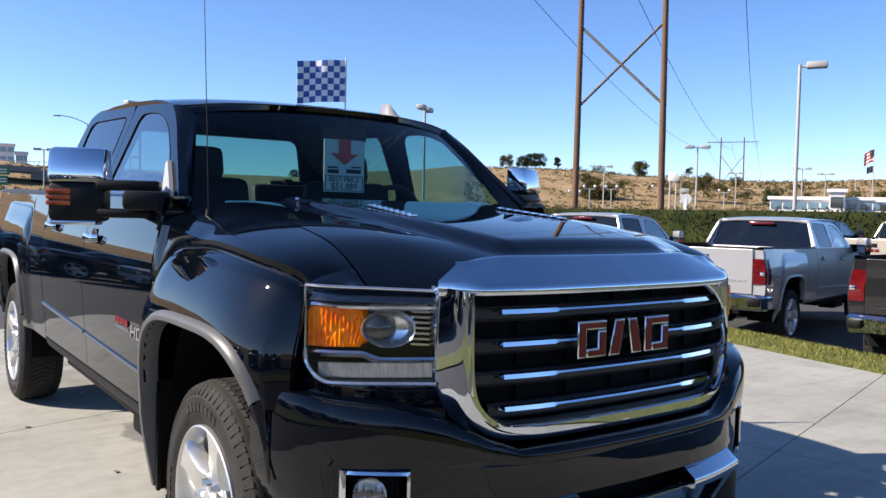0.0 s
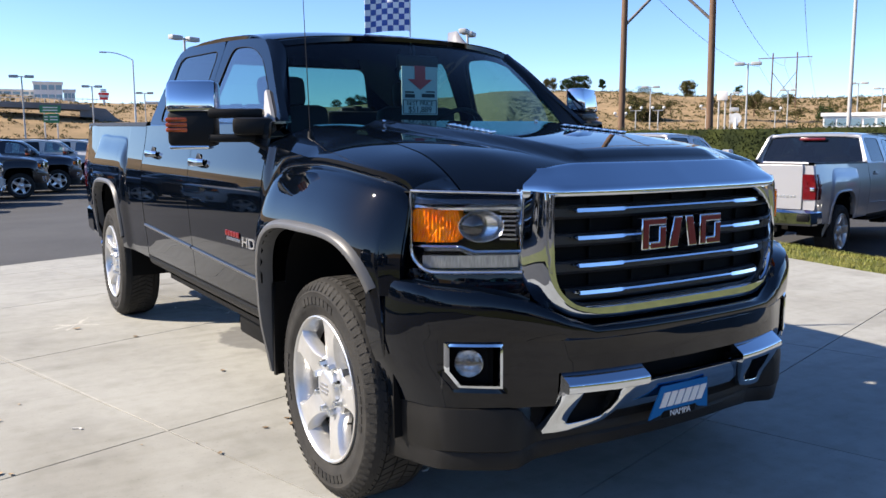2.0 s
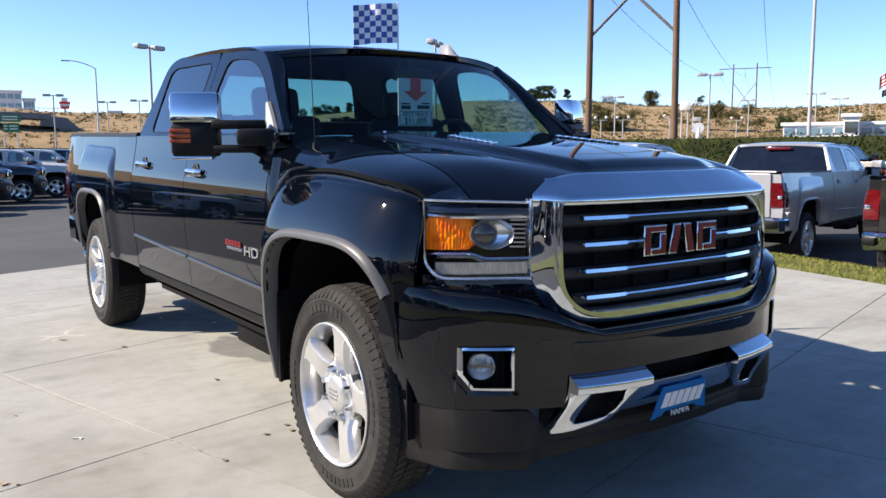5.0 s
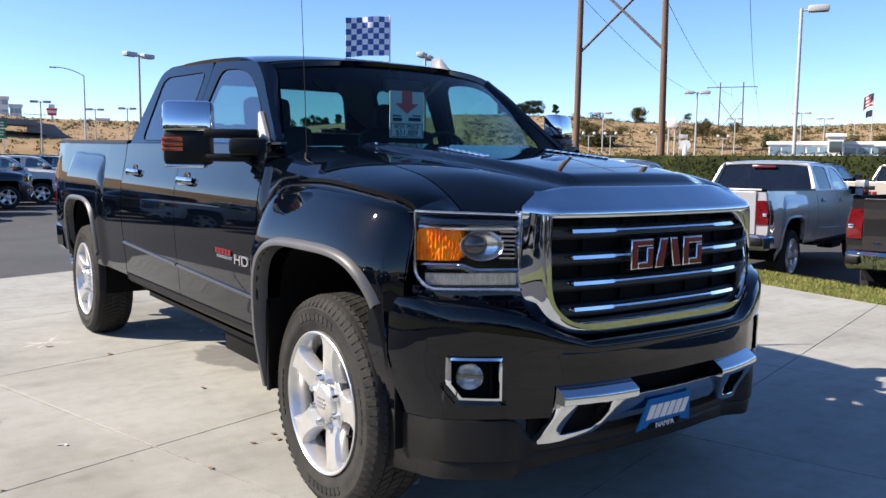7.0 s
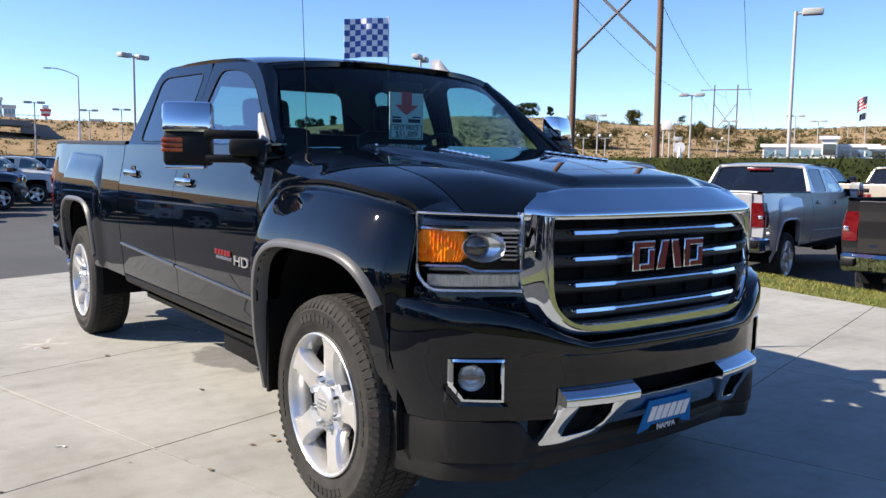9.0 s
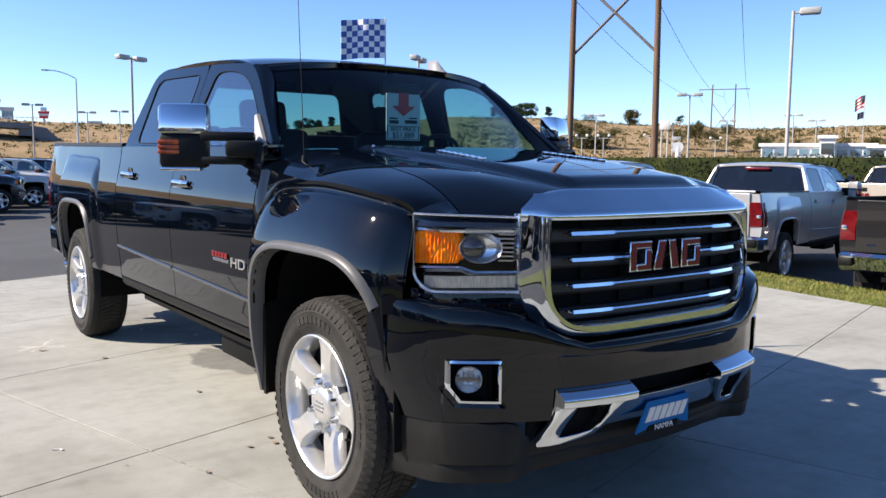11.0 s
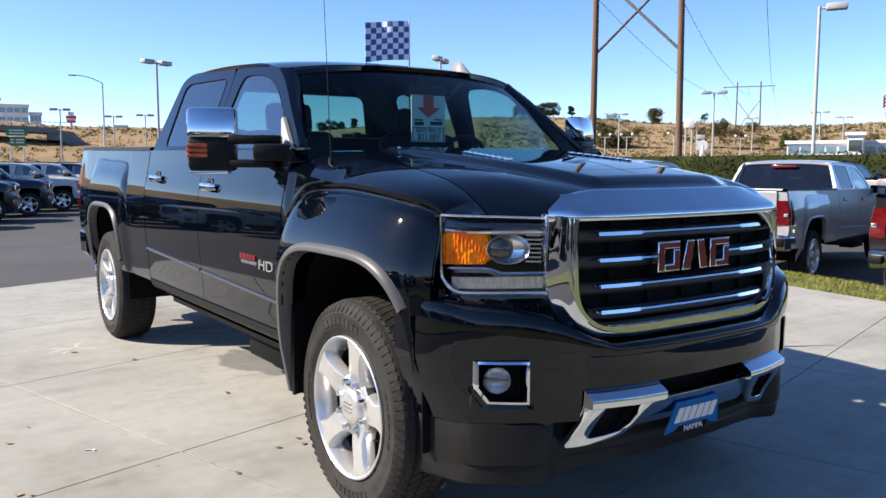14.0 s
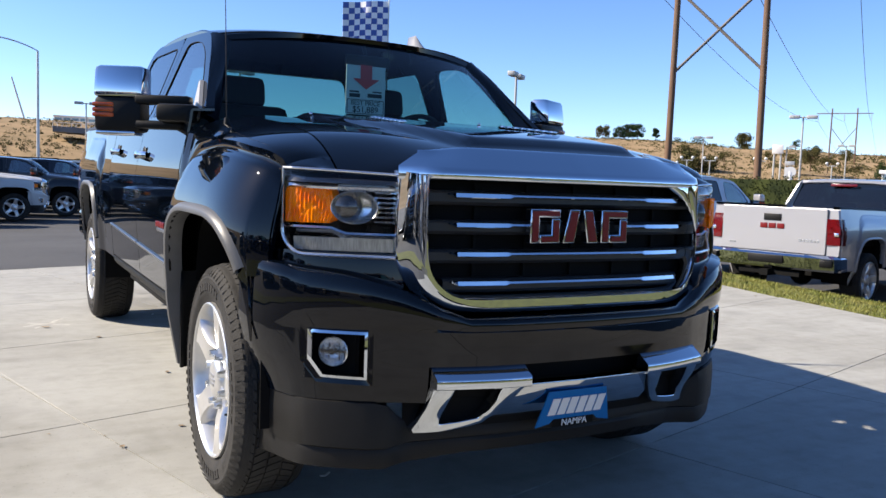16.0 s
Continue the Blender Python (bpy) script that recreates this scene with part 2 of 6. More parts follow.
# ---- pickup truck ----
WB = 3.904  # wheelbase; the front axle lies at y = 0, the nose points to -y
SIDE = [(0.46, 0.86), (0.51, 0.925), (0.57, 0.953), (0.70, 0.965), (0.78, 0.972), (0.95, 0.984), (1.10, 0.985), (1.18, 0.977), (1.24, 0.964), (1.32, 0.947), (1.40, 0.934), (1.47, 0.925)]
NOSE = [(-0.72, 0.60), (-0.665, 0.70), (-0.605, 0.80), (-0.552, 0.86), (-0.515, 0.885), (-0.45, 0.931), (-0.35, 0.967), (-0.22, 0.982), (0.0, 0.985)]
FRONT = [(0.0, -0.822), (0.3, -0.812), (0.46, -0.787), (0.535, -0.765), (0.60, -0.718), (0.70, -0.665), (0.80, -0.605), (0.86, -0.552), (0.885, -0.515), (0.93, -0.44)]
BUMP = [(0.0, -0.905), (0.3, -0.89), (0.5, -0.848), (0.6, -0.805), (0.70, -0.757), (0.80, -0.69), (0.88, -0.615), (0.93, -0.545), (0.96, -0.48), (0.968, -0.44), (0.973, -0.40)]
CREASE = [(-0.56, 0.99), (-0.53, 1.09), (-0.48, 1.165), (-0.34, 1.20), (0.0, 1.231), (0.24, 1.226), (0.40, 1.205), (0.475, 1.14), (0.515, 1.05), (0.54, 0.93)]
BEDCREASE = [(3.210, 1.05), (3.232, 1.24), (3.256, 1.318), (3.32, 1.350), (3.78, 1.366), (4.228, 1.368), (4.325, 1.292), (4.38, 1.18), (4.43, 1.0)]


def flank(y, z):
    """Half-width of the body side at y, z."""
    x = soft(SIDE, z)
    if y < 0:
        x *= soft(NOSE, y) / 0.985
    if y < 0.6:
        d = soft(CREASE, y) - z
        k = step(0.552, 0.485, y) * step(-0.60, -0.46, y)
        t = min(1.0, max(0.0, d / 0.27))
        x += k * (-0.011 * step(-0.05, -0.004, d) + 0.018 * step(-0.005, 0.018, d) + 0.058 * (1 - (1 - t) ** 2) - 0.018 * step(0.92, 1.20, z))
    elif y > 3.2:
        d = soft(BEDCREASE, y) - z
        x += (0.005 * step(-0.006, 0.010, d) + 0.017 * step(0.0, 0.14, d)) * step(3.18, 3.31 + 0.06 * step(1.16, 0.86, z), y) * step(4.46, 4.33, y)
        x -= 0.012 * step(4.6, 4.95, y)
    return x


def arch(y, a, b, n=4.3, base=0.36):
    t = abs(y / a)
    return base + b * (1 - t**n) ** (1 / n) if t < 1 else base


def hood_edge(v):
    return 0.735 - 0.02 * v


def cowl(x):
    return 0.40 + 0.30 * (x / 0.83) ** 2


def hood_point(u, v):
    x = u * hood_edge(v)
    yf = soft(FRONT, abs(u) * 0.725) + 0.075
    y = yf + (cowl(x) - yf) * v
    z = soft([(-0.85, 1.245), (-0.70, 1.262), (-0.3, 1.312), (0.1, 1.352), (0.5, 1.392), (0.8, 1.41)], y) - 0.036 * (x / 0.8) ** 2 * (1 - 0.85 * step(0.05, 0.5, v))
    d = y - yf
    side = 0.30 + 0.16 * v
    z += 0.030 * step(side + 0.06, side, abs(x)) * step(0.02, 0.10, d)
    z += 0.006 * math.sin(math.pi * min(1.0, max(0.0, (abs(x) - side - 0.02) / (hood_edge(v) - side - 0.02)))) * step(0.05, 0.3, d)
    fall = 0.004 + 0.075 * step(0.36, 0.72, abs(x))
    z -= fall * (1 - min(1.0, d / 0.30)) ** 2.2
    return Vector((x, y, z))


def crowd(za, zb, zc, n):
    """Heights from za down to zb, crowded round zc where it lies between them."""
    zc = max(zb + 0.05, min(za - 0.012, zc))
    return spread(za, zc + 0.008, 5)[:-1] + [zc + d for d in (0.008, 0.004, 0.001, -0.003, -0.007, -0.012, -0.022, -0.04)] + spread(zc - 0.04, zb, n - 12)[1:]


def side_rows(ys, top, bottom, s, n=22):
    rows = []
    for y in ys:
        zs = crowd(top(y), bottom(y), soft(BEDCREASE, y), n) if y > 2.75 else spread(top(y), bottom(y), n)
        rows.append([Vector((s * flank(y, z), y, z)) for z in zs[::-1]])
    return rows


def oriented(bm, s):
    bm.normal_update()
    if sum(f.normal.x * f.calc_area() for f in bm.faces) * s < 0:
        bmesh.ops.reverse_faces(bm, faces=bm.faces[:])
    return bm


def arch_columns(y0, y1, c, a):
    """Columns from y0 to y1 that crowd at the ends of an arch of half-length a round c."""
    cols = [y0]
    inside = [c + a * math.sin(math.pi / 2 * k / 14) for k in range(-14, 15)]
    cols += [y for y in spread(y0, c - a, 5)[1:-1] if y < c - a - 0.004] + ([c - a - 0.001] if c - a > y0 else [])
    cols += [y for y in inside if y0 < y < y1]
    cols += ([c + a + 0.001] if c + a < y1 else []) + [y for y in spread(c + a, y1, 10)[1:-1]] + [y1]
    if c > 2:
        cols += [3.195, 3.204, 3.212, 3.22, 3.228, 3.236, 3.244, 3.252, 3.262, 3.275, 3.29, 3.31, 3.34, 4.23, 4.28, 4.33]
    return sorted(cols)


def lamp_point(a, z, off, s):
    """A point behind the head lamp's face: a runs from the outer edge inwards."""
    x = 0.886 + (0.602 - 0.886) * a
    return Vector((s * (x - off * 0.55), soft(FRONT, x) + off * 0.85, z))


def lamp_top(a, s):
    return lamp_point(a, 1.172 - 0.012 * a, 0.022 * step(0.0, 0.5, a), s)


def glass_y(y, z):
    return 0.868 + 0.03 * (y - 0.6) - (z - 1.40) * 0.385


def wheel(parent, x, y, s, rim_mat=ALLOY, detail=True):
    """Tyre with tread blocks, five-spoke rim, lug nuts and cap; s is the side that faces out."""
    R, W = 0.413, 0.268
    tyre = bmesh.new()
    prof = [(0.272, -0.115), (0.29, -0.128), (0.33, -0.137), (0.372, -0.132), (0.396, -0.118), (R - 0.006, -0.10), (R - 0.006, 0.10), (0.396, 0.118), (0.372, 0.132), (0.362, 0.1355), (0.358, 0.1335), (0.33, 0.137), (0.305, 0.1335), (0.302, 0.1305), (0.285, 0.126), (0.272, 0.115)]
    spin_profile(tyre, [(r, a * s) for r, a in prof], 64)
    if s < 0:
        bmesh.ops.reverse_faces(tyre, faces=tyre.faces[:])
    at = Matrix.Translation((x, y, R))
    t = part("tyre", tyre, RUBBER, parent)
    t.matrix_basis = at
    if detail:
        tread = bmesh.new()
        vs, fs = [], []
        for i in range(72):
            for k, (a0, a1) in enumerate(((-0.122, -0.078), (-0.072, -0.029), (-0.023, 0.023), (0.029, 0.072), (0.078, 0.122))):
                off = (0.0, 0.4, 0.15, 0.7, 0.3)[k]
                skew = (0.03, -0.025, 0.02, 0.025, -0.03)[k]
                b = 2 * math.pi * (i + off) / 72
                w = 2 * math.pi / 72 * 0.84
                base = len(vs)
                for r in (R - 0.014, R):
                    for aa, sk in ((a0, -skew), (a1, skew)):
                        drop = 0.012 if abs(aa) > 0.1 and r == R else 0.0
                        drop += 0.012 if abs(aa) > 0.1 else 0.0
                        for e in (0, 1):
                            ang = b + sk + e * w
                            vs.append(((aa * s), (r - drop) * math.cos(ang), (r - drop) * math.sin(ang)))
                q = [base + j for j in range(8)]
                fs += [(q[4], q[5], q[7], q[6]), (q[0], q[4], q[6], q[2]), (q[1], q[3], q[7], q[5]), (q[0], q[1], q[5], q[4]), (q[2], q[6], q[7], q[3])]
            b = 2 * math.pi * i / 72
            w = 2 * math.pi / 72 * 0.55
            base = len(vs)
            for rr, aa in ((0.402, 0.114), (0.372, 0.137)):
                for e in (0, 1):
                    vs.append((aa * s, rr * math.cos(b + e * w), rr * math.sin(b + e * w)))
            fs.append((base, base + 1, base + 3, base + 2))
        me = bpy.data.meshes.new("tread")
        me.from_pydata(vs, [], fs)
        tread.from_mesh(me)
        bmesh.ops.recalc_face_normals(tread, faces=tread.faces[:])
        part("tread", tread, RUBBER, t, smooth=False)["kind"] = "stuff"
        mark = bmesh.new()
        for j, (a0, n) in enumerate(((1.1, 8), (4.2, 8), (2.75, 6), (5.9, 6))):
            for i in range(n):
                a = a0 + i * 0.105
                r0, r1 = (0.318, 0.345) if j < 2 else (0.315, 0.335)
                pts = [(s * 0.1385, r * math.cos(b), r * math.sin(b)) for r, b in ((r0, a), (r1, a), (r1, a + 0.075), (r0, a + 0.075))]
                back = [(p[0] - s * 0.006, p[1], p[2]) for p in pts]
                grid(mark, [pts, back], close=True)
                mark.faces.new([mark.verts.new(p) for p in pts])
        bmesh.ops.recalc_face_normals(mark, faces=mark.faces[:])
        part("sidewall_relief", mark, RUBBER, t, "raised rubber bars on the sidewall", smooth=False)["kind"] = "stuff"
    rim = bmesh.new()
    spin_profile(rim, [(r, a * s) for r, a in ((0.268, -0.10), (0.25, -0.09), (0.245, 0.06), (0.262, 0.108), (0.268, 0.118), (0.274, 0.122), (0.279, 0.119), (0.279, 0.105))], 64)
    bmesh.ops.recalc_face_normals(rim, faces=rim.faces[:])
    r = part("rim", rim, rim_mat, parent, thick=0.004)
    r.matrix_basis = at @ Matrix.Translation((s * 0.012, 0, 0)) @ Matrix.Diagonal((1, 0.985, 0.985, 1))
    # wide black sheet, put in as shade between spokes, over the brake disc
    back = bmesh.new()
    spin_profile(back, [(0.0, 0.045 * s), (0.243, 0.045 * s)], 32)
    spin_profile(back, [(0.02, 0.0), (0.15, 0.0)], 24)
    bmesh.ops.recalc_face_normals(back, faces=back.faces[:])
    b = part("brake_disc", back, MATTBLACK, parent, thick=0.01)
    b.matrix_basis = at
    spoke = bmesh.new()
    rows = []
    for rr, hw, d in ((0.07, 0.050, 0.078), (0.11, 0.062, 0.088), (0.130, 0.056, 0.096), (0.15, 0.051, 0.102), (0.19, 0.049, 0.108), (0.225, 0.051, 0.112), (0.245, 0.058, 0.114), (0.258, 0.072, 0.1145), (0.268, 0.082, 0.112)):
        e = 0.012
        rows.append([(s * (d - 0.05), -hw * 1.04, rr), (s * (d - 0.016), -hw, rr), (s * d, -hw + e, rr), (s * (d + 0.001), 0, rr), (s * d, hw - e, rr), (s * (d - 0.016), hw, rr), (s * (d - 0.05), hw * 1.04, rr)])
    grid(spoke, rows)
    bmesh.ops.recalc_face_normals(spoke, faces=spoke.faces[:])
    first = part("spoke", spoke, rim_mat, r)
    for k in range(5):
        o = first if k == 0 else new("spoke", first.data)
        o.parent = r
        o.matrix_basis = Matrix.Rotation(2 * math.pi * (k + 0.20) / 5, 4, "X")
    hub = bmesh.new()
    spin_profile(hub, [(0.124, 0.05 * s), (0.124, 0.080 * s), (0.118, 0.084 * s), (0.110, 0.085 * s), (0.078, 0.085 * s), (0.074, 0.098 * s), (0.064, 0.105 * s), (0.04, 0.110 * s), (0.0, 0.112 * s)], 40)
    bmesh.ops.recalc_face_normals(hub, faces=hub.faces[:])
    h = part("hub_cap", hub, rim_mat, r)
    if detail:
        cap = bmesh.new()
        for k in range(3):
            box(cap, (s * 0.112, 0, 0.016 * (k - 1)), (0.003, 0.07 - 0.015 * abs(k - 1), 0.009))
        part("cap_mark", cap, STEEL, h, "plain embossed bars")
        nut = bmesh.new()
        rod(nut, (s * 0.082, 0, 0.095), (s * 0.112, 0, 0.095), 0.0155, 0.012, 6)
        bmesh.ops.recalc_face_normals(nut, faces=nut.faces[:])
        one = part("lug_nut", nut, CHROME, r)
        for k in range(8):
            o = one if k == 0 else new("lug_nut", one.data)
            o.parent = r
            o.matrix_basis = Matrix.Rotation(2 * math.pi * (k + 0.5) / 8, 4, "X")
        valve = bmesh.new()
        rod(valve, (s * 0.085, 0, 0.235), (s * 0.118, 0, 0.225), 0.004)
        o = part("valve", valve, PLASTIC, r)
        o.matrix_basis = Matrix.Rotation(1.9, 4, "X")


def build_truck(root, body, hero=True, flare=MOULD, privacy=PRIVACY, rim=ALLOY, wagon=False):
    """A crew-cab pickup under the empty root, nose towards -y."""
    # inner shell: dark core that shows in the shut lines and under the body
    core = bmesh.new()
    box(core, (0, 1.62, 0.80), (1.78, 2.02, 0.60))
    box(core, (0, 0.33, 0.78), (1.0, 1.5, 0.4))
    part("inner_shell", core, MATTBLACK, root)
    chassis = bmesh.new()
    for s in (-1, 1):
        box(chassis, (s * 0.45, 2.1, 0.56), (0.09, 5.2, 0.17))
        box(chassis, (s * 0.78, 1.62, 0.50), (0.22, 1.75, 0.05))
        box(chassis, (s * 0.70, 1.1, 0.44), (0.26, 0.55, 0.2), bevel=0.02)
    rod(chassis, (-0.8, 0, 0.41), (0.8, 0, 0.41), 0.05)
    rod(chassis, (-0.8, WB, 0.41), (0.8, WB, 0.41), 0.06)
    bmesh.ops.create_icosphere(chassis, subdivisions=2, radius=0.17, matrix=Matrix.Translation((0, WB, 0.41)))
    rod(chassis, (0.2, 0.8, 0.4), (0.2, WB, 0.42), 0.045)
    part("chassis", chassis, MATTBLACK, root, "dark frame rails, axles and tank")
    # bonnet
    hood = bmesh.new()
    grid(hood, [[hood_point(u, 0) + Vector((0, dy, dz)) for u in spread(-1, 1, 61)] for dy, dz in ((-0.030, -0.055), (-0.028, -0.032), (-0.016, -0.012))] + [[hood_point(u, v) for u in spread(-1, 1, 61)] for v in spread(0, 1, 44)])
    bmesh.ops.reverse_faces(hood, faces=hood.faces[:])
    bmesh.ops.recalc_face_normals(hood, faces=hood.faces[:])
    h = part("bonnet", hood, body, root, thick=0.012)
    if h.data.polygons[800].normal.z < 0:
        h.data.flip_normals()
    scuttle = bmesh.new()
    grid(scuttle, [[Vector((x, cowl(x) + dy, 1.395 + dz - 0.04 * (x / 0.83) ** 2)) for x in spread(-0.84, 0.84, 25)] for dy, dz in ((-0.02, -0.03), (0.01, -0.012), (0.09, -0.02))])
    part("scuttle", scuttle, PLASTIC, root, thick=0.01)
    if hero:
        for sx in (-0.55, 0.12):
            wip = bmesh.new()
            rod(wip, (sx, cowl(sx) + 0.05, 1.372), (sx + 0.5, cowl(sx + 0.5) + 0.07, 1.378), 0.008, 0.005)
            rod(wip, (sx, cowl(sx) + 0.05, 1.36), (sx, cowl(sx) + 0.05, 1.38), 0.014)
            part("wiper", wip, PLASTIC, root)
        for sx in (-0.47, 0.33):
            jet = bmesh.new()
            v = 0.94
            p = hood_point(sx / hood_edge(v), v)
            bmesh.ops.create_uvsphere(jet, u_segments=10, v_segments=6, radius=0.008, matrix=Matrix.Translation(p + Vector((0, 0, 0.004))))
            part("washer_jet", jet, CHROME, root)
        for sx in (-1, 1):
            badge = bmesh.new()
            for k in range(8):
                y = 0.14 - 0.046 * k
                box(badge, (sx * (0.322 - 0.10 * y), y, 1.392 + 0.103 * (y - 0.15)), (0.026, 0.036, 0.010), Matrix.Rotation(sx * 0.12, 4, "Y"), bevel=0.003)
            part("bonnet_badge", badge, CHROME, root, "chrome bar-shaped badge on the bonnet")["kind"] = "stuff"
        mast = bmesh.new()
        rod(mast, (-0.835, 0.375, 1.33), (-0.835, 0.375, 1.365), 0.014, 0.009)
        rod(mast, (-0.835, 0.375, 1.36), (-0.848, 0.40, 2.16), 0.0022, 0.0012, 6)
        part("radio_mast", mast, PLASTIC, root)
        fin = bmesh.new()
        rows = []
        for t in spread(0, 1, 7):
            w, y0, y1, z = 0.034 * (1 - t) ** 0.7 + 0.003, 0.985 + 0.085 * t**0.8, 1.155 + 0.004 * t, 1.838 + 0.074 * t
            rows.append([(0.336 + w * math.sin(a), (y0 + y1) / 2 - (y1 - y0) / 2 * math.cos(a), z) for a in spread(0, 2 * math.pi, 15)[:-1]])
        grid(fin, rows, close=True)
        bmesh.ops.recalc_face_normals(fin, faces=fin.faces[:])
        part("roof_fin", fin, FINGREY, root, "grey shark-fin aerial")
        sheet = bmesh.new()
        box(sheet, (-0.055, 0.815, 1.57), (0.205, 0.003, 0.235))
        sh = part("price_sheet", sheet, PAPER, root, "white price sheet hanging behind the windscreen", smooth=False)
        arrow = bmesh.new()
        prism(arrow, [(-0.085, 1.69), (-0.085, 1.625), (-0.125, 1.625), (-0.055, 1.575), (0.015, 1.625), (-0.025, 1.625), (-0.025, 1.69)], 0.002, lambda u, v, w: Vector((u, 0.8115 - w, v)))
        part("red_arrow", arrow, REDSTICK, sh, smooth=False)
        for x0, x1, z0, z1 in ((-0.14, -0.085, 1.535, 1.553), (-0.045, 0.03, 1.538, 1.556), (-0.14, -0.09, 1.558, 1.566), (-0.02, 0.03, 1.562, 1.569)):
            bar = bmesh.new()
            box(bar, ((x0 + x1) / 2, 0.8125, (z0 + z1) / 2), (x1 - x0, 0.002, z1 - z0))
            part("print_bar", bar, INK, sh, smooth=False)
        frm = bmesh.new()
        for c, sz in (((-0.055, 0.8125, 1.524), (0.19, 0.002, 0.003)), ((-0.055, 0.8125, 1.458), (0.19, 0.002, 0.003)), ((-0.15, 0.8125, 1.491), (0.003, 0.002, 0.068)), ((0.04, 0.8125, 1.491), (0.003, 0.002, 0.068))):
            box(frm, c, sz)
        part("print_frame", frm, INK, sh, smooth=False)
        stand = Matrix.Rotation(math.pi / 2, 4, "X")
        words("BEST PRICE", 0.031, INK, sh, Matrix.Translation((-0.055, 0.8125, 1.508)) @ stand, "price_words", 0.0008)
        words("$51,889", 0.042, INK, sh, Matrix.Translation((-0.055, 0.8125, 1.477)) @ stand, "price_figures", 0.0008)
        rv = bmesh.new()
        box(rv, (0, 0.93, 1.72), (0.24, 0.035, 0.07), bevel=0.015)
        rod(rv, (0, 0.95, 1.74), (0, 0.98, 1.81), 0.01)
        part("rear_view_mirror", rv, CABIN, root)
    for s in (-1, 1):
        # front fender
        fender = bmesh.new()
        ys = arch_columns(-0.512, 0.556, 0.0, 0.468)
        rows = []
        span = cowl(0.715) - soft(FRONT, 0.725) - 0.075
        for a in (0.46, 0.38, 0.30, 0.22, 0.15, 0.09, 0.04, 0.0):
            low_ = lamp_top(a, 1)
            e = hood_point(1.0, max(0.0, min(1.0, (low_.y - soft(FRONT, 0.725) - 0.075) / span)))
            p0 = Vector((e.x + 0.006, low_.y, e.z - 0.002))
            p1 = (p0 + low_) / 2 + Vector((0.018, 0, 0.016)) * step(0.5, 0.1, a)
            row = [p0 * (1 - t) ** 2 + p1 * 2 * t * (1 - t) + low_ * t * t for t in spread(0, 1, 31)]
            row += [low_ + Vector((-0.004 * k, 0.004 * k, -0.003 * k)) for k in range(1, 7)]
            rows.append([Vector((s * p.x, p.y, p.z)) for p in row])
        for y in ys:
            v = (y - (soft(FRONT, 0.725) + 0.075)) / span
            v = min(1.0, max(0.0, v))
            e = hood_point(1.0, v)
            ht = e.z - 0.002
            p0 = Vector((e.x + 0.006, y, ht))
            z2 = max(ht - 0.085, min(ht - 0.025, soft(CREASE, y) + 0.035))
            p2 = Vector((flank(y, z2), y, z2))
            p1 = Vector(((p0.x + p2.x) / 2 + 0.034, y, (ht + z2) / 2 + 0.016))
            head = [p0 * (1 - t) ** 2 + p1 * 2 * t * (1 - t) + p2 * t * t for t in spread(0, 1, 9)]
            low = arch(y, 0.468, 0.645) if abs(y) < 0.468 else (0.84 if y < 0 else 0.53)
            zs = crowd(z2, low, soft(CREASE, y), 30)[1:]
            row = head + [Vector((flank(y, z), y, z)) for z in zs]
            rows.append([Vector((s * p.x, p.y, p.z)) for p in row])
        grid(fender, rows)
        oriented(fender, s)
        part("fender", fender, body, root, thick=0.008)
        if hero:
            flap = bmesh.new()
            grid(flap, [[(s * (0.99 - 0.0), 0.44 + 0.02 * t, z) for z in spread(0.36, 0.75, 6)] for t in (0, 1)] + [[(s * 0.72, 0.47, z) for z in spread(0.36, 0.75, 6)]])
            part("mud_flap", flap, PLASTIC, root, thick=0.012)
        # wheel arch flares, front and rear
        for name, c, a, b, lo0, lo1 in (("front", 0.0, 0.468, 0.645, 0.835, 0.37), ("rear", WB, 0.472, 0.66, 0.60, 0.56)):
            fl = bmesh.new()
            rows = []
            angs = [q for q in spread(-1, 1, 57) if arch(a * math.sin(q * math.pi / 2), a, b) > lo0 or q > 0]
            for q in angs:
                yy = a * math.sin(q * math.pi / 2)
                zz = arch(yy, a, b)
                if q >= 0.999:
                    zz = lo1
                zz = max(zz, 0.36 if q < 0 else lo1)
                k = Vector((0, yy, (zz - 0.36) * 0.8)).normalized()
                band = []
                for w, out in ((-0.004, -0.05), (0.0, 0.006), (0.003, 0.013), (0.018, 0.016), (0.023, 0.014), (0.033, 0.005), (0.038, -0.005)):
                    ya, za = yy + k.y * w, zz + k.z * w
                    xx = flank(min(max(c + ya, -0.58), 4.9), max(za, 0.5))
                    band.append(Vector((s * (xx + out), c + ya, za)))
                rows.append(band)
            grid(fl, rows)
            bmesh.ops.recalc_face_normals(fl, faces=fl.faces[:])
            part("arch_flare", fl, flare, root, "satin grey wheel-arch moulding", thick=0.004)
            liner = bmesh.new()
            grid(liner, [[(s * x, c + a * 1.0 * math.sin(q * math.pi / 2), arch(a * math.sin(q * math.pi / 2), a, b) if abs(q) < 0.999 else 0.36) for q in spread(-1, 1, 31)] for x in (0.50, 0.93)])
            grid(liner, [[(s * 0.52, c - a, 0.36), (s * 0.52, c + a, 0.36)], [(s * 0.52, c - a, 1.0), (s * 0.52, c + a, 1.0)]])
            part("wheel_well", liner, MATTBLACK, root, thick=0.006)
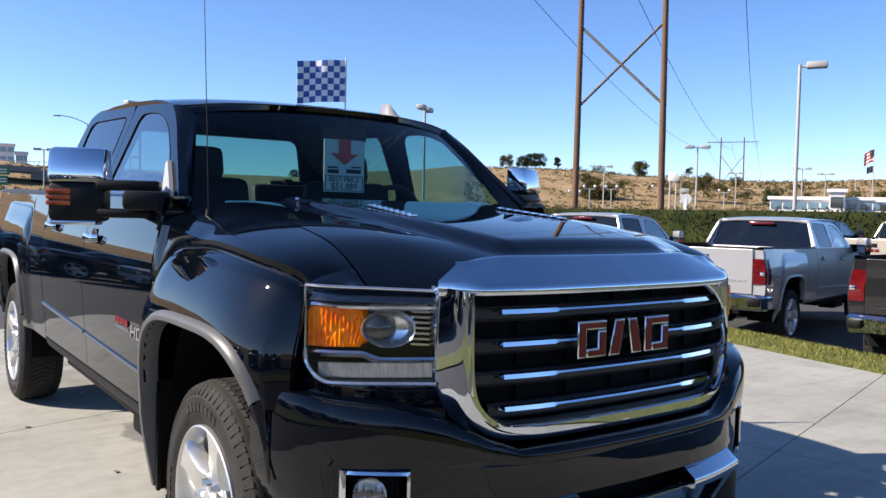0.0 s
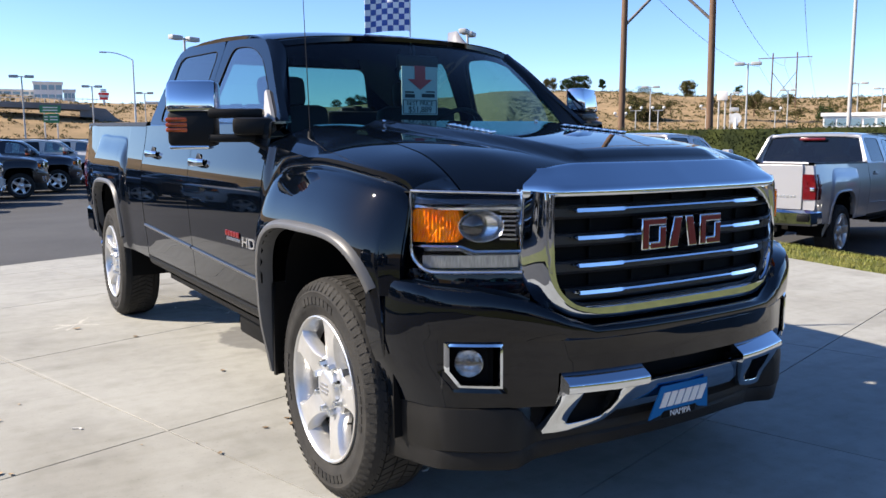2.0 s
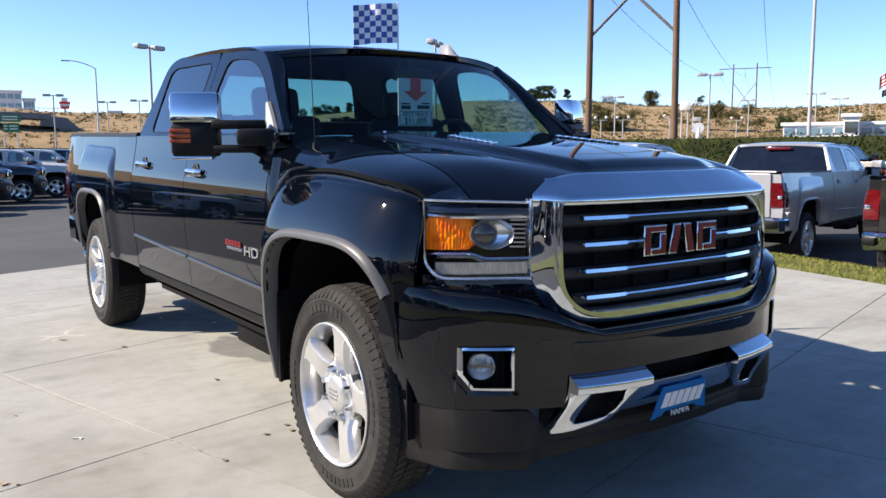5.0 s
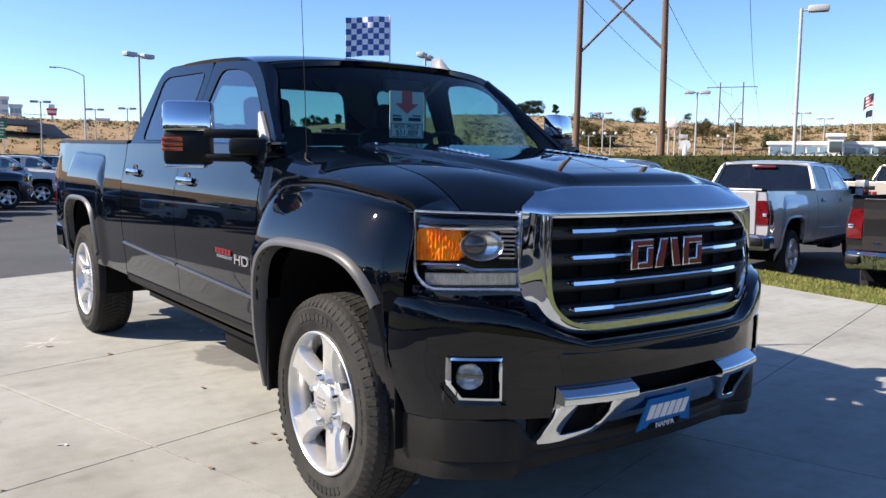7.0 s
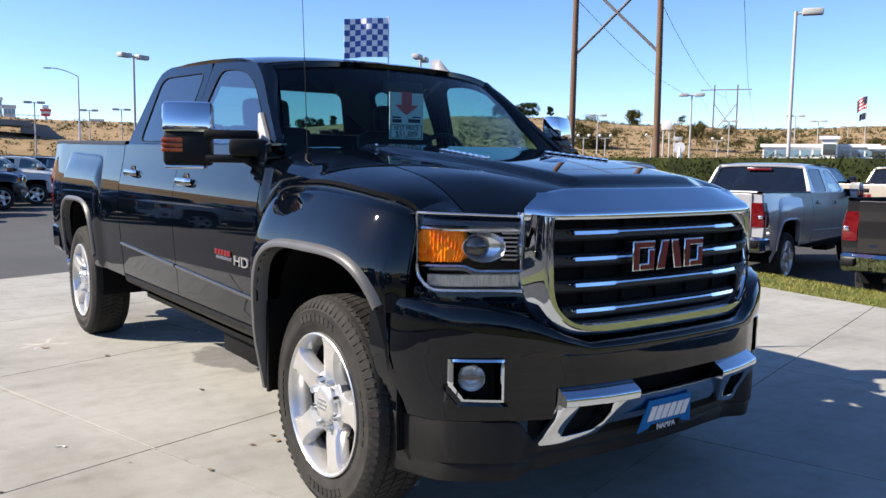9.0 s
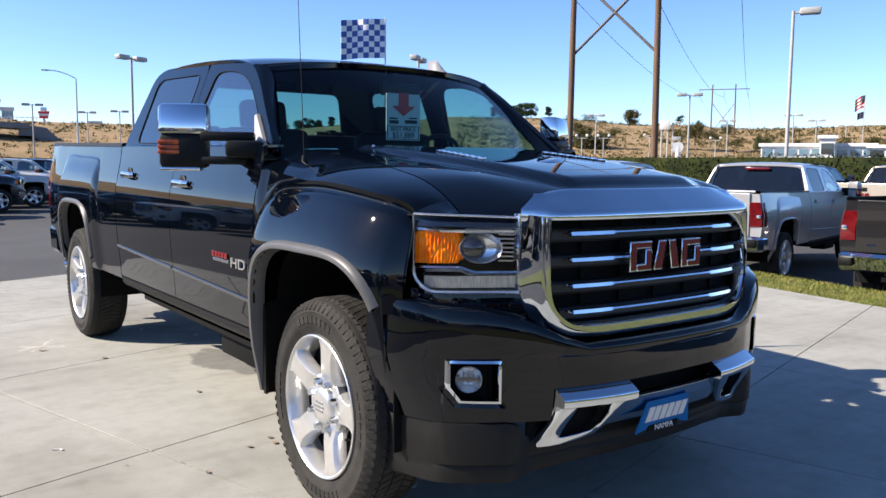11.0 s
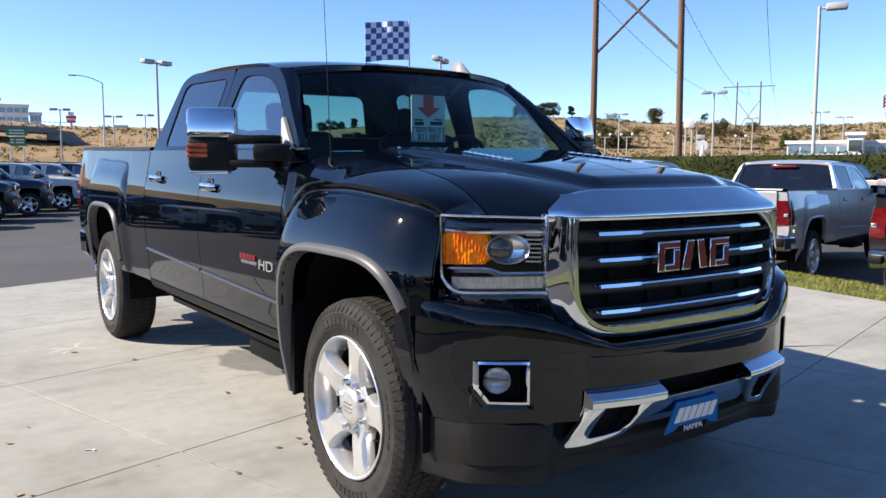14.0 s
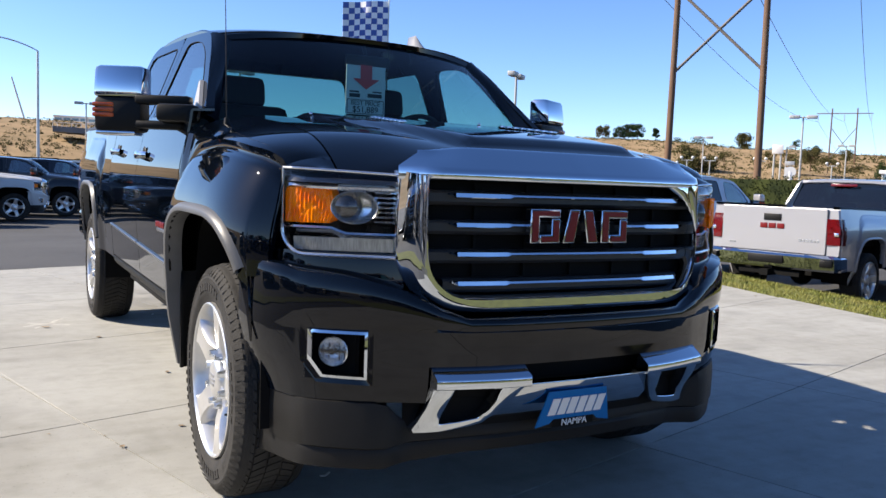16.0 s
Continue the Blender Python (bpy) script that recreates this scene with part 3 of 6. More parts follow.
        # doors
        for name, y0, y1, ya in (("front", 0.563, 1.672, 0.70), ("rear", 1.679, 2.742, 1.70)):
            door = bmesh.new()
            rows = side_rows(spread(y0, y1, 14), lambda y: 1.400 + 0.012 * (y - 0.6), lambda y: 0.602, s, 30)
            grid(door, [row + [row[-1] + Vector((-s * 0.008, 0, 0.007)), Vector((s * (glass_y(row[-1].y, 1.41) - 0.025), row[-1].y, row[-1].z + 0.012))] for row in rows])
            oriented(door, s)
            d = part("door", door, body, root, thick=0.01)
            trim = bmesh.new()
            rows = []
            for y in spread(y0 + 0.012, y1 - 0.006, 8):
                z0 = 0.718 + 0.033 * (y - 0.6)
                rows.append([(s * (flank(y, z0 + w) + o), y, z0 + w) for w, o in ((0.0, 0.0), (0.001, 0.008), (0.003, 0.009), (0.009, 0.009), (0.012, 0.010), (0.015, 0.007), (0.016, 0.0))])
            grid(trim, rows)
            oriented(trim, s)
            part("side_moulding", trim, DULLTRIM if hero else body, d, "bright strip along the lower door", thick=0.002)
            # handle
            hy = y1 - 0.175 if name == "front" else y1 - 0.26
            hz = 1.222 if name == "front" else 1.252
            xh = flank(hy, hz)
            hb = bmesh.new()
            rows = []
            for i in range(11):
                t = i / 10
                bow = 0.034 * (1 - (2 * t - 1) ** 4) + 0.004
                w = 0.017 + 0.004 * math.sin(math.pi * t)
                rows.append([(s * (xh + bow + 0.008 * math.cos(a)), hy - 0.10 + 0.20 * t, hz + w * math.sin(a)) for a in spread(0, 2 * math.pi, 11)[:-1]])
            grid(hb, rows, close=True)
            bmesh.ops.recalc_face_normals(hb, faces=hb.faces[:])
            part("handle", hb, CHROME if hero else body, d, "chrome pull handle")
            cup = bmesh.new()
            bmesh.ops.create_uvsphere(cup, u_segments=16, v_segments=8, radius=1, matrix=Matrix.Translation((s * (xh - 0.002), hy + 0.01, hz)) @ Matrix.Diagonal((0.007, 0.052, 0.045, 1)))
            part("handle_cup", cup, PLASTIC, d)
            # window frame and pane
            to = lambda u, v, w, s=s: Vector((s * (glass_y(u, v) - w), u, v))
            if name == "front":
                outer = round_poly([(0.585, 1.392), (0.706, 1.487), (0.851, 1.604), (0.983, 1.716), (1.116, 1.804), (1.266, 1.845), (1.40, 1.864), (1.712, 1.884), (1.700, 1.398)], 0.06, 5)
                inner = round_poly([(0.785, 1.404), (0.817, 1.457), (0.876, 1.560), (1.072, 1.709), (1.198, 1.766), (1.32, 1.794), (1.44, 1.806), (1.575, 1.808), (1.655, 1.425)], 0.07, 5)
            else:
                outer = round_poly([(1.706, 1.398), (1.718, 1.884), (2.45, 1.897), (2.59, 1.86), (2.738, 1.41)], 0.09, 5)
                inner = round_poly([(1.80, 1.432), (1.80, 1.818), (2.43, 1.835), (2.50, 1.80), (2.50, 1.445)], 0.06, 5)
            fr = bmesh.new()
            ring(fr, outer, inner, 0.035, to)
            bmesh.ops.recalc_face_normals(fr, faces=fr.faces[:])
            part("window_frame", fr, body, d)
            seal = bmesh.new()
            ring(seal, inner, [tuple(Vector(p) * 0.986 + 0.014 * Vector((sum(q[0] for q in inner) / len(inner), sum(q[1] for q in inner) / len(inner)))) for p in inner], 0.02, lambda u, v, w, s=s: to(u, v, w - 0.002, s))
            bmesh.ops.recalc_face_normals(seal, faces=seal.faces[:])
            part("window_seal", seal, MATTBLACK, d)
            gl = bmesh.new()
            gl.faces.new([gl.verts.new(to(u, v, 0.004)) for u, v in inner])
            part("side_window", gl, TINTED if name == "front" else privacy, d, smooth=False)
        if hero:
            rb = bmesh.new()
            for k in range(5):
                box(rb, (s * (flank(0.9, 0.902) + 0.003), 1.035 - 0.040 * k, 0.904), (0.006, 0.034, 0.026), bevel=0.002)
            part("side_badge", rb, REDBADGE, root, "red bar-shaped badge on the door")["kind"] = "stuff"
            gb = bmesh.new()
            for k in range(7):
                box(gb, (s * (flank(0.9, 0.875) + 0.003), 1.03 - 0.028 * k, 0.879), (0.005, 0.021, 0.014), bevel=0.0015)
            part("lower_badge", gb, STEEL, root, "grey bar-shaped badge on the door")["kind"] = "stuff"
            words("HD", 0.064, HDGREY, root, Matrix.Translation((s * (flank(0.7, 0.88) + 0.005), 0.732, 0.880)) @ Matrix.Diagonal((1, 1.85, 1, 1)) @ Matrix.Rotation(-s * -math.pi / 2, 4, "Z") @ Matrix.Rotation(math.pi / 2, 4, "X"), "model_letters", 0.004)
        rock = bmesh.new()
        rows = []
        for y in spread(0.565, 2.738, 9):
            rows.append([(s * (flank(y, z) + o), y, z) for z, o in ((0.597, -0.010), (0.594, 0.004), (0.583, 0.007), (0.578, 0.001), (0.560, 0.003), (0.540, -0.006), (0.530, -0.03))])
        grid(rock, rows)
        oriented(rock, s)
        part("rocker_panel", rock, PLASTIC, root, thick=0.006)
        # cargo bed side
        bed = bmesh.new()
        bt = lambda y: 1.425 + 0.016 * (y - 2.7)
        bb = lambda y: arch(y - WB, 0.472, 0.66) if abs(y - WB) < 0.472 else 0.58
        grid(bed, side_rows(arch_columns(2.755, 4.90, WB, 0.472), bt, bb, s, 30))
        oriented(bed, s)
        part("bed_side", bed, body, root, thick=0.01)
        cap = bmesh.new()
        grid(cap, [[(s * (flank(y, bt(y)) + dx), y, bt(y) + dz) for dx, dz in ((0.001, -0.004), (-0.002, 0.014), (-0.010, 0.024), (-0.085, 0.026), (-0.085, -0.012))] for y in spread(2.765, 4.92, 10)])
        bmesh.ops.recalc_face_normals(cap, faces=cap.faces[:])
        part("bed_rail_cap", cap, PLASTIC, root)
        # tail lamp
        lamp = bmesh.new()
        rows = []
        for z in spread(0.95, 1.315, 6):
            xx = flank(4.9, z) + 0.004
            rows.append([(s * (xx - 0.0), 4.76, z), (s * (xx + 0.002), 4.88, z), (s * (xx - 0.025), 4.935, z), (s * (xx - 0.198), 4.95, z)])
        grid(lamp, rows)
        bmesh.ops.recalc_face_normals(lamp, faces=lamp.faces[:])
        tl = part("tail_lamp", lamp, REDLENS, root, "red tail lamp with a clear reversing lens", thick=0.02)
        rev = bmesh.new()
        box(rev, (s * (flank(4.9, 1.1) - 0.065), 4.951, 1.10), (0.06, 0.006, 0.05), bevel=0.002)
        part("reversing_lens", rev, REFLECTOR, tl)
        post = bmesh.new()
        grid(post, [[(s * x, y, z) for x, y in ((0.776, 4.89), (0.776, 4.926), (flank(4.9, z) - 0.02, 4.926), (flank(4.9, z) - 0.004, 4.905))] for z in spread(0.80, 1.44, 6)])
        bmesh.ops.recalc_face_normals(post, faces=post.faces[:])
        part("bed_corner", post, body, root, thick=0.006)
        # roof rail and pillars
        pil = bmesh.new()
        a0, a1 = Vector((0.797, 0.672, 1.362)), Vector((0.642, 1.078, 1.788))
        b0, b1 = Vector((0.874, 0.585, 1.385)), Vector((0.724, 1.130, 1.814))
        rows = []
        for t in spread(0, 1, 12):
            bulge = 0.012 * math.sin(math.pi * t)
            p, q = a0.lerp(a1, t), b0.lerp(b1, t)
            m = (p + q) / 2 + Vector((0.012, -0.02, 0.016))
            rows.append([Vector((s * c.x, c.y - bulge, c.z)) for c in (p * (1 - u) ** 2 + m * 2 * u * (1 - u) + q * u * u for u in spread(0, 1, 7))])
        grid(pil, rows)
        bmesh.ops.recalc_face_normals(pil, faces=pil.faces[:])
        part("windscreen_pillar", pil, body, root, thick=0.03)
        # mirror
        foot = bmesh.new()
        box(foot, (s * 0.955, 0.700, 1.390), (0.165, 0.12, 0.074), Matrix.Rotation(s * 0.45, 4, "Z"), bevel=0.018)
        foot_o = part("mirror_arm", foot, PLASTIC, root)
        swing = Matrix.Rotation(s * 0.50, 4, "Z")
        for z in (1.447, 1.341):
            arm = bmesh.new()
            box(arm, (s * 1.0, 0.785, z), (0.235, 0.07, 0.040 if z > 1.4 else 0.036), swing, bevel=0.012)
            part("arm_bar", arm, PLASTIC, foot_o)
        if hero:
            sail = bmesh.new()
            prism(sail, [(0.625, 1.375), (0.705, 1.34), (0.755, 1.40), (0.872, 1.548), (0.858, 1.556), (0.715, 1.45)], 0.016, lambda u, v, w, s=s: Vector((s * (glass_y(u, v) + 0.002 + w), u, v)))
            bmesh.ops.recalc_face_normals(sail, faces=sail.faces[:])
            part("mirror_sail", sail, SATIN, foot_o, "light grey triangular mirror base")
        hold = Matrix.Translation((s * 1.152 if s < 0 or not hero else 1.10, 0.905, 0.0 if s < 0 or not hero else 0.028)) @ swing
        shell = bmesh.new()
        box(shell, (0, 0, 1.382), (0.205, 0.12, 0.15), bevel=0.022)
        mirror = part("mirror_housing", shell, PLASTIC, root)
        mirror.matrix_basis = hold
        capm = bmesh.new()
        box(capm, (0, 0.003, 1.520), (0.214, 0.13, 0.138), bevel=0.022)
        for v in capm.verts:
            if v.co.y < 0:
                v.co.y += (v.co.z - 1.46) * 0.16
        part("mirror_cap", capm, CHROME if hero else body, mirror, "chrome mirror cap")
        lip = bmesh.new()
        box(lip, (s * 0.012, 0.0, 1.303), (0.17, 0.10, 0.018), bevel=0.007)
        part("mirror_lip", lip, CHROME if hero else PLASTIC, mirror)
        face = bmesh.new()
        box(face, (0, 0.064, 1.44), (0.175, 0.006, 0.25), bevel=0.002)
        part("mirror_glass", face, CHROME, mirror)
        ind = bmesh.new()
        for k in range(3):
            box(ind, (s * 0.060, -0.008, 1.420 - 0.0215 * k), (0.092, 0.112, 0.019), bevel=0.006)
        part("indicator", ind, DEEPAMBER, mirror, "deep amber ribbed turn signal")
        # head lamp
        oh = lambda a, z, off, s=s: lamp_point(a, z, off, s)
        ztop = lambda a: 1.168 - 0.008 * a
        zlow = lambda a: 0.916 + 0.075 * (1 - math.sqrt(max(0.0, 1 - max(0.0, 1 - a / 0.17) ** 2))) - 0.002 * a
        house = bmesh.new()
        bend = [0.0, 0.004, 0.012, 0.025, 0.045, 0.07, 0.10, 0.135] + spread(0.17, 1, 12)
        grid(house, [[oh(a, zlow(a) + (ztop(a) - zlow(a)) * t, 0.075) for a in bend] for t in spread(0, 1, 5)])
        for e in (0.0, 1.0):
            grid(house, [[oh(e, zlow(e), o), oh(e, ztop(e), o)] for o in (0.004, 0.08)])
        grid(house, [[lamp_top(a, s) + Vector((0, o, -0.003)) for a in spread(0, 1, 15)] for o in (0.0, 0.06)])
        grid(house, [[oh(a, zlow(a), o) for a in bend] for o in (0.004, 0.08)])
        hl = part("head_lamp", house, MATTBLACK, root, "clear head lamp with amber side marker", thick=0.004)
        for nm, a0_, a1_, na, nz, relief in (("side_reflector", 0.012, 0.125, 9, 13, 0.003), ("side_marker", 0.13, 0.40, 19, 13, 0.0045)):
            am = bmesh.new()
            end = lambda a, t: a + (0.035 * math.sin(math.pi * t) - 0.03) * step(0.2, 0.4, a)
            grid(am, [[oh(end(a, t), 1.010 + 0.105 * t, 0.012 + 0.02 * a + relief * (0.6 * (i % 2) + 0.9 * ((math.sin(i * 12.9 + j * 78.2) * 437.5) % 1.0))) for i, a in enumerate(spread(a0_, a1_, na))] for j, t in enumerate(spread(0, 1, nz))])
            part(nm, am, AMBER, hl, "faceted amber marker", thick=0.03, smooth=False)
        for z0, z1, a0_, a1_, o0, o1, nm in ((0.928, 0.968, 0.075, 0.965, 0.018, 0.014, "light_bar"), (0.978, 1.002, 0.02, 0.98, 0.035, 0.006, "lamp_shelf"), (1.119, 1.127, 0.02, 0.965, 0.010, 0.012, "led_strip")):
            st = bmesh.new()
            rows = []
            slope = 0.02 if nm == "led_strip" else 0.0
            for k, t in enumerate(spread(0, 1, 3)):
                rows.append([oh(a, z0 + (z1 - z0) * t - (0.028 * step(0.38, 0.55, a) * 0.6 if nm == "lamp_shelf" else 0), o0 + (o1 - o0) * t + slope * t * step(0.0, 0.4, a)) for a in spread(a0_, a1_, 16)])
            grid(st, rows)
            bmesh.ops.recalc_face_normals(st, faces=st.faces[:])
            part(nm, st, REFLECTOR if nm == "lamp_shelf" else SMOKED if nm == "light_bar" else LIGHTBAR, hl, thick=0.008)
        sill = bmesh.new()
        grid(sill, [[oh(a, 1.132 + 0.030 * t - 0.008 * a * t, 0.008 + (0.012 + 0.016 * step(0.0, 0.5, a)) * t) for a in spread(0.02, 0.985, 18)] for t in spread(0, 1, 3)])
        bmesh.ops.recalc_face_normals(sill, faces=sill.faces[:])
        part("lamp_ledge", sill, GUNMETAL, hl, "dark bright-edged upper ledge of the lamp", thick=0.004)
        if hero:
            pc = oh(0.60, 1.060, 0.02)
            nrm = (oh(0.60, 1.060, -0.2) - oh(0.60, 1.060, 0.0)).normalized()
            turn = Matrix.Translation(pc) @ nrm.to_track_quat("X", "Z").to_matrix().to_4x4()
            oval = Matrix.Diagonal((1, 1.22, 0.86, 1))
            bez = bmesh.new()
            spin_profile(bez, [(0.060, -0.04), (0.060, 0.006), (0.058, 0.011), (0.055, 0.008), (0.047, -0.008), (0.034, -0.016), (0.0, -0.018)], 32)
            bmesh.ops.recalc_face_normals(bez, faces=bez.faces[:])
            part("projector_ring", bez, PEARL, hl, thick=0.002).matrix_basis = turn @ oval
            lens = bmesh.new()
            spin_profile(lens, [(0.0, 0.018), (0.018, 0.015), (0.033, 0.006), (0.043, -0.006), (0.047, -0.024)], 28)
            bmesh.ops.recalc_face_normals(lens, faces=lens.faces[:])
            part("projector_lens", lens, LENS, hl).matrix_basis = turn @ Matrix.Translation((0.004, 0.026 * s, 0.0))
            for k in range(16):
                tooth = bmesh.new()
                c = oh(0.46 + 0.030 * k, 1.1165, 0.020)
                box(tooth, c, (0.0045, 0.02, 0.018), Matrix.Rotation(s * 0.75, 4, "Z"))
                part("led_tooth", tooth, LIGHTBAR, hl)
            for k in range(7):
                sl = bmesh.new()
                c = oh(0.87, 1.018 + 0.0145 * k, 0.03)
                box(sl, c, (0.05, 0.03, 0.006), Matrix.Rotation(s * 0.75, 4, "Z"))
                part("lamp_fin", sl, REFLECTOR, hl)
        cov = bmesh.new()
        grid(cov, [[oh(a, zlow(a) + (1.118 - zlow(a)) * t, 0.0) for a in bend] for t in spread(0, 1, 4)] + [[oh(a, 1.118, 0).lerp(lamp_top(a, s), t) - Vector((0, 0.010 * math.sin(math.pi * t), 0)) for a in bend] for t in (0.25, 0.5, 0.75, 1.0)])
        c = part("clear_cover", cov, LAMPGLASS, hl)
        c.visible_shadow = False
        edge = bmesh.new()
        loop = [oh(a, zlow(a), 0.0) for a in bend[::-1]] + [oh(0, z, 0.0) for z in spread(zlow(0) + 0.012, 1.15, 6)] + [lamp_top(a, s) for a in spread(0, 1, 16)]
        for i, (p, q) in enumerate(zip(loop, loop[1:])):
            rod(edge, p, q, 0.006 if i < len(bend) else 0.004, n=8, cap=False)
        part("lamp_rim", edge, LIGHTBAR, hl, "frosted rim round the lens")
        under = bmesh.new()
        grid(under, [[Vector((s * x, soft(FRONT, x) + o, z)) for x in spread(0.58, 0.905, 9)] for z, o in ((0.926, 0.012), (0.89, 0.005), (0.80, 0.0))])
        part("lamp_filler", under, body, root, thick=0.01)
        wheel(root, s * 0.845, 0.0, s, rim, hero)
        wheel(root, s * 0.845, WB, s, rim, hero)
    # roof and windscreen
    roof = bmesh.new()
    rows = []
    zr = [(0.95, 1.838), (1.10, 1.866), (1.3, 1.892), (1.6, 1.915), (2.1, 1.928), (2.35, 1.920), (2.48, 1.908), (2.54, 1.890), (2.56, 1.868)]
    for t in [0, 0.03, 0.08, 0.15, 0.25, 0.4, 0.55, 0.7, 0.8, 0.88, 0.93, 0.96, 0.98, 1.0]:
        row = []
        for u in [math.sin(math.pi / 2 * k / 16) for k in range(-16, 17)]:
            hw = 0.722 + 0.014 * t - 0.015 * step(0.85, 1.0, t)
            x = u * hw
            y0 = 0.975 + 0.155 * abs(u) ** 2.5
            y = y0 + (2.56 - y0) * t
            top = soft(zr, max(y - 0.155 * abs(u) ** 2.5 * (1 - t), 0.95))
            z = top - 0.026 * (abs(u) ** 4) - 0.008 * u * u
            row.append(Vector((x, y, z)))
        rows.append(row)
    grid(roof, rows)
    bmesh.ops.recalc_face_normals(roof, faces=roof.faces[:])
    r = part("roof", roof, body, root, thick=0.02)
    if r.data.polygons[len(r.data.polygons) // 2].normal.z < 0:
        r.data.flip_normals()
    ws = bmesh.new()
    rows = []
    for t in spread(0, 1, 12):
        row = []
        for u in spread(-1, 1, 25):
            x0, x1 = u * 0.80, u * 0.645
            p = Vector((x0, cowl(x0) + 0.055 - 0.05 * abs(u) ** 6, 1.385 - 0.02 * u * u))
            q = Vector((x1, 0.978 + 0.10 * abs(u) ** 2.5, 1.826 - 0.04 * abs(u) ** 2.5))
            row.append(p.lerp(q, t) + Vector((0, -0.02, 0.015)) * math.sin(math.pi * t))
        rows.append(row)
    grid(ws, rows)
    bmesh.ops.recalc_face_normals(ws, faces=ws.faces[:])
    w = part("windscreen", ws, SCREEN, root)
    w.visible_shadow = False
    lip = bmesh.new()
    rows = [[], [], []]
    for u in spread(-1, 1, 33):
        a_ = Vector((u * 0.645, 0.978 + 0.10 * abs(u) ** 2.5, 1.826 - 0.04 * abs(u) ** 2.5))
        b_ = Vector((u * 0.722, 0.975 + 0.155 * abs(u) ** 2.5, 1.838 - 0.026 * u**4 - 0.008 * u * u))
        rows[0].append(a_ + Vector((0, -0.012, -0.006)))
        rows[1].append((a_ + b_) / 2 + Vector((0, -0.014, 0.006)))
        rows[2].append(b_ + Vector((0, 0.010, 0.004)))
    grid(lip, rows)
    bmesh.ops.recalc_face_normals(lip, faces=lip.faces[:])
    part("windscreen_seal", lip, body, root, thick=0.004)
    # back wall of the cab with its window
    to = lambda u, v, w: Vector((u, 2.555 + 0.24 * (1.78 - v) - w, v))
    bw = bmesh.new()
    outer = round_poly([(-0.92, 1.36), (-0.745, 1.878), (0.745, 1.878), (0.92, 1.36)], 0.06)
    inner = round_poly([(-0.60, 1.47), (-0.52, 1.815), (0.52, 1.815), (0.60, 1.47)] if hero else [(-0.83, 1.42), (-0.705, 1.850), (0.705, 1.850), (0.83, 1.42)], 0.06)
    ring(bw, outer, inner, 0.05, to)
    box(bw, (0, 2.70, 1.0), (1.80, 0.05, 0.76))
    bmesh.ops.recalc_face_normals(bw, faces=bw.faces[:])
    part("cab_back", bw, body, root)
    rg = bmesh.new()
    rg.faces.new([rg.verts.new(to(u, v, 0.02)) for u, v in inner])
    pane = part("rear_window", rg, REARGLASS if hero else privacy, root, smooth=False)
    pane.visible_shadow = False
    if not hero:
        hi = bmesh.new()
        box(hi, (0, 2.60, 1.815), (0.42, 0.03, 0.045), bevel=0.008)
        part("high_brake_lamp", hi, REDLENS, root)
    # cabin
    dash = bmesh.new()
    box(dash, (0, 0.93, 1.20), (1.62, 0.5, 0.30), bevel=0.05)
    part("dashboard", dash, CABIN, root)
    steer = bmesh.new()
    bmesh.ops.create_circle(steer, segments=4, radius=0.001)
    for k in range(28):
        a, b = 2 * math.pi * k / 28, 2 * math.pi * (k + 1) / 28
        f = lambda a: Vector((0.42 + 0.185 * math.cos(a), 1.22 - 0.08 * math.sin(a), 1.33 + 0.165 * math.sin(a)))
        rod(steer, f(a), f(b), 0.014, n=7, cap=False)
    box(steer, (0.42, 1.2, 1.33), (0.16, 0.05, 0.1), bevel=0.02)
    part("steering_wheel", steer, CABIN, root)
    for sx in (-0.43, 0.43):
        for yy in (1.55, 2.35):
            seat = bmesh.new()
            lean = Matrix.Rotation(-0.18, 4, "X")
            box(seat, (sx, yy + 0.08, 1.22), (0.52, 0.14, 0.62), lean, 0.05)
            box(seat, (sx, yy + 0.15, 1.60 - (0.13 if yy > 2 else 0)), (0.27, 0.11, 0.17), lean, 0.04)
            rod(seat, (sx, yy + 0.13, 1.45), (sx, yy + 0.14, 1.56), 0.04)
            part("seat", seat, CABIN, root)
    # tailgate, bed floor, rear bumper
    tg = bmesh.new()
    prism(tg, round_poly([(-0.77, 0.80), (-0.77, 1.45), (0.77, 1.45), (0.77, 0.80)], 0.02), 0.06, lambda u, v, w: Vector((u, 4.945 - w + 0.012 * step(1.36, 1.40, v), v)))
    bmesh.ops.recalc_face_normals(tg, faces=tg.faces[:])
    t = part("tailgate", tg, body, root, smooth=False, bevel=0.008)
    if not hero:
        lat = bmesh.new()
        box(lat, (0, 4.955, 1.30), (0.26, 0.02, 0.10), bevel=0.008)
        part("tailgate_latch", lat, PLASTIC, t)
        bar = bmesh.new()
        for k in range(3):
            box(bar, (-0.125 + 0.125 * k, 4.955, 1.175), (0.105, 0.012, 0.075), bevel=0.003)
        part("tailgate_emblem", bar, REDBADGE, t, "red bar-shaped emblem")
        nm = bmesh.new()
        for k in range(6):
            box(nm, (-0.66 + 0.05 * k, 4.951, 0.99), (0.036, 0.008, 0.03))
        part("tailgate_badge", nm, CHROME, t)["kind"] = "stuff"
        nm = bmesh.new()
        for k in range(3):
            box(nm, (0.56 + 0.035 * k, 4.951, 0.90), (0.026, 0.008, 0.022))
        part("trim_badge", nm, CHROME, t)["kind"] = "stuff"
    fl = bmesh.new()
    box(fl, (0, 3.8, 0.92), (1.7, 2.2, 0.03))
    box(fl, (0, 2.775, 1.15), (1.7, 0.03, 0.5))
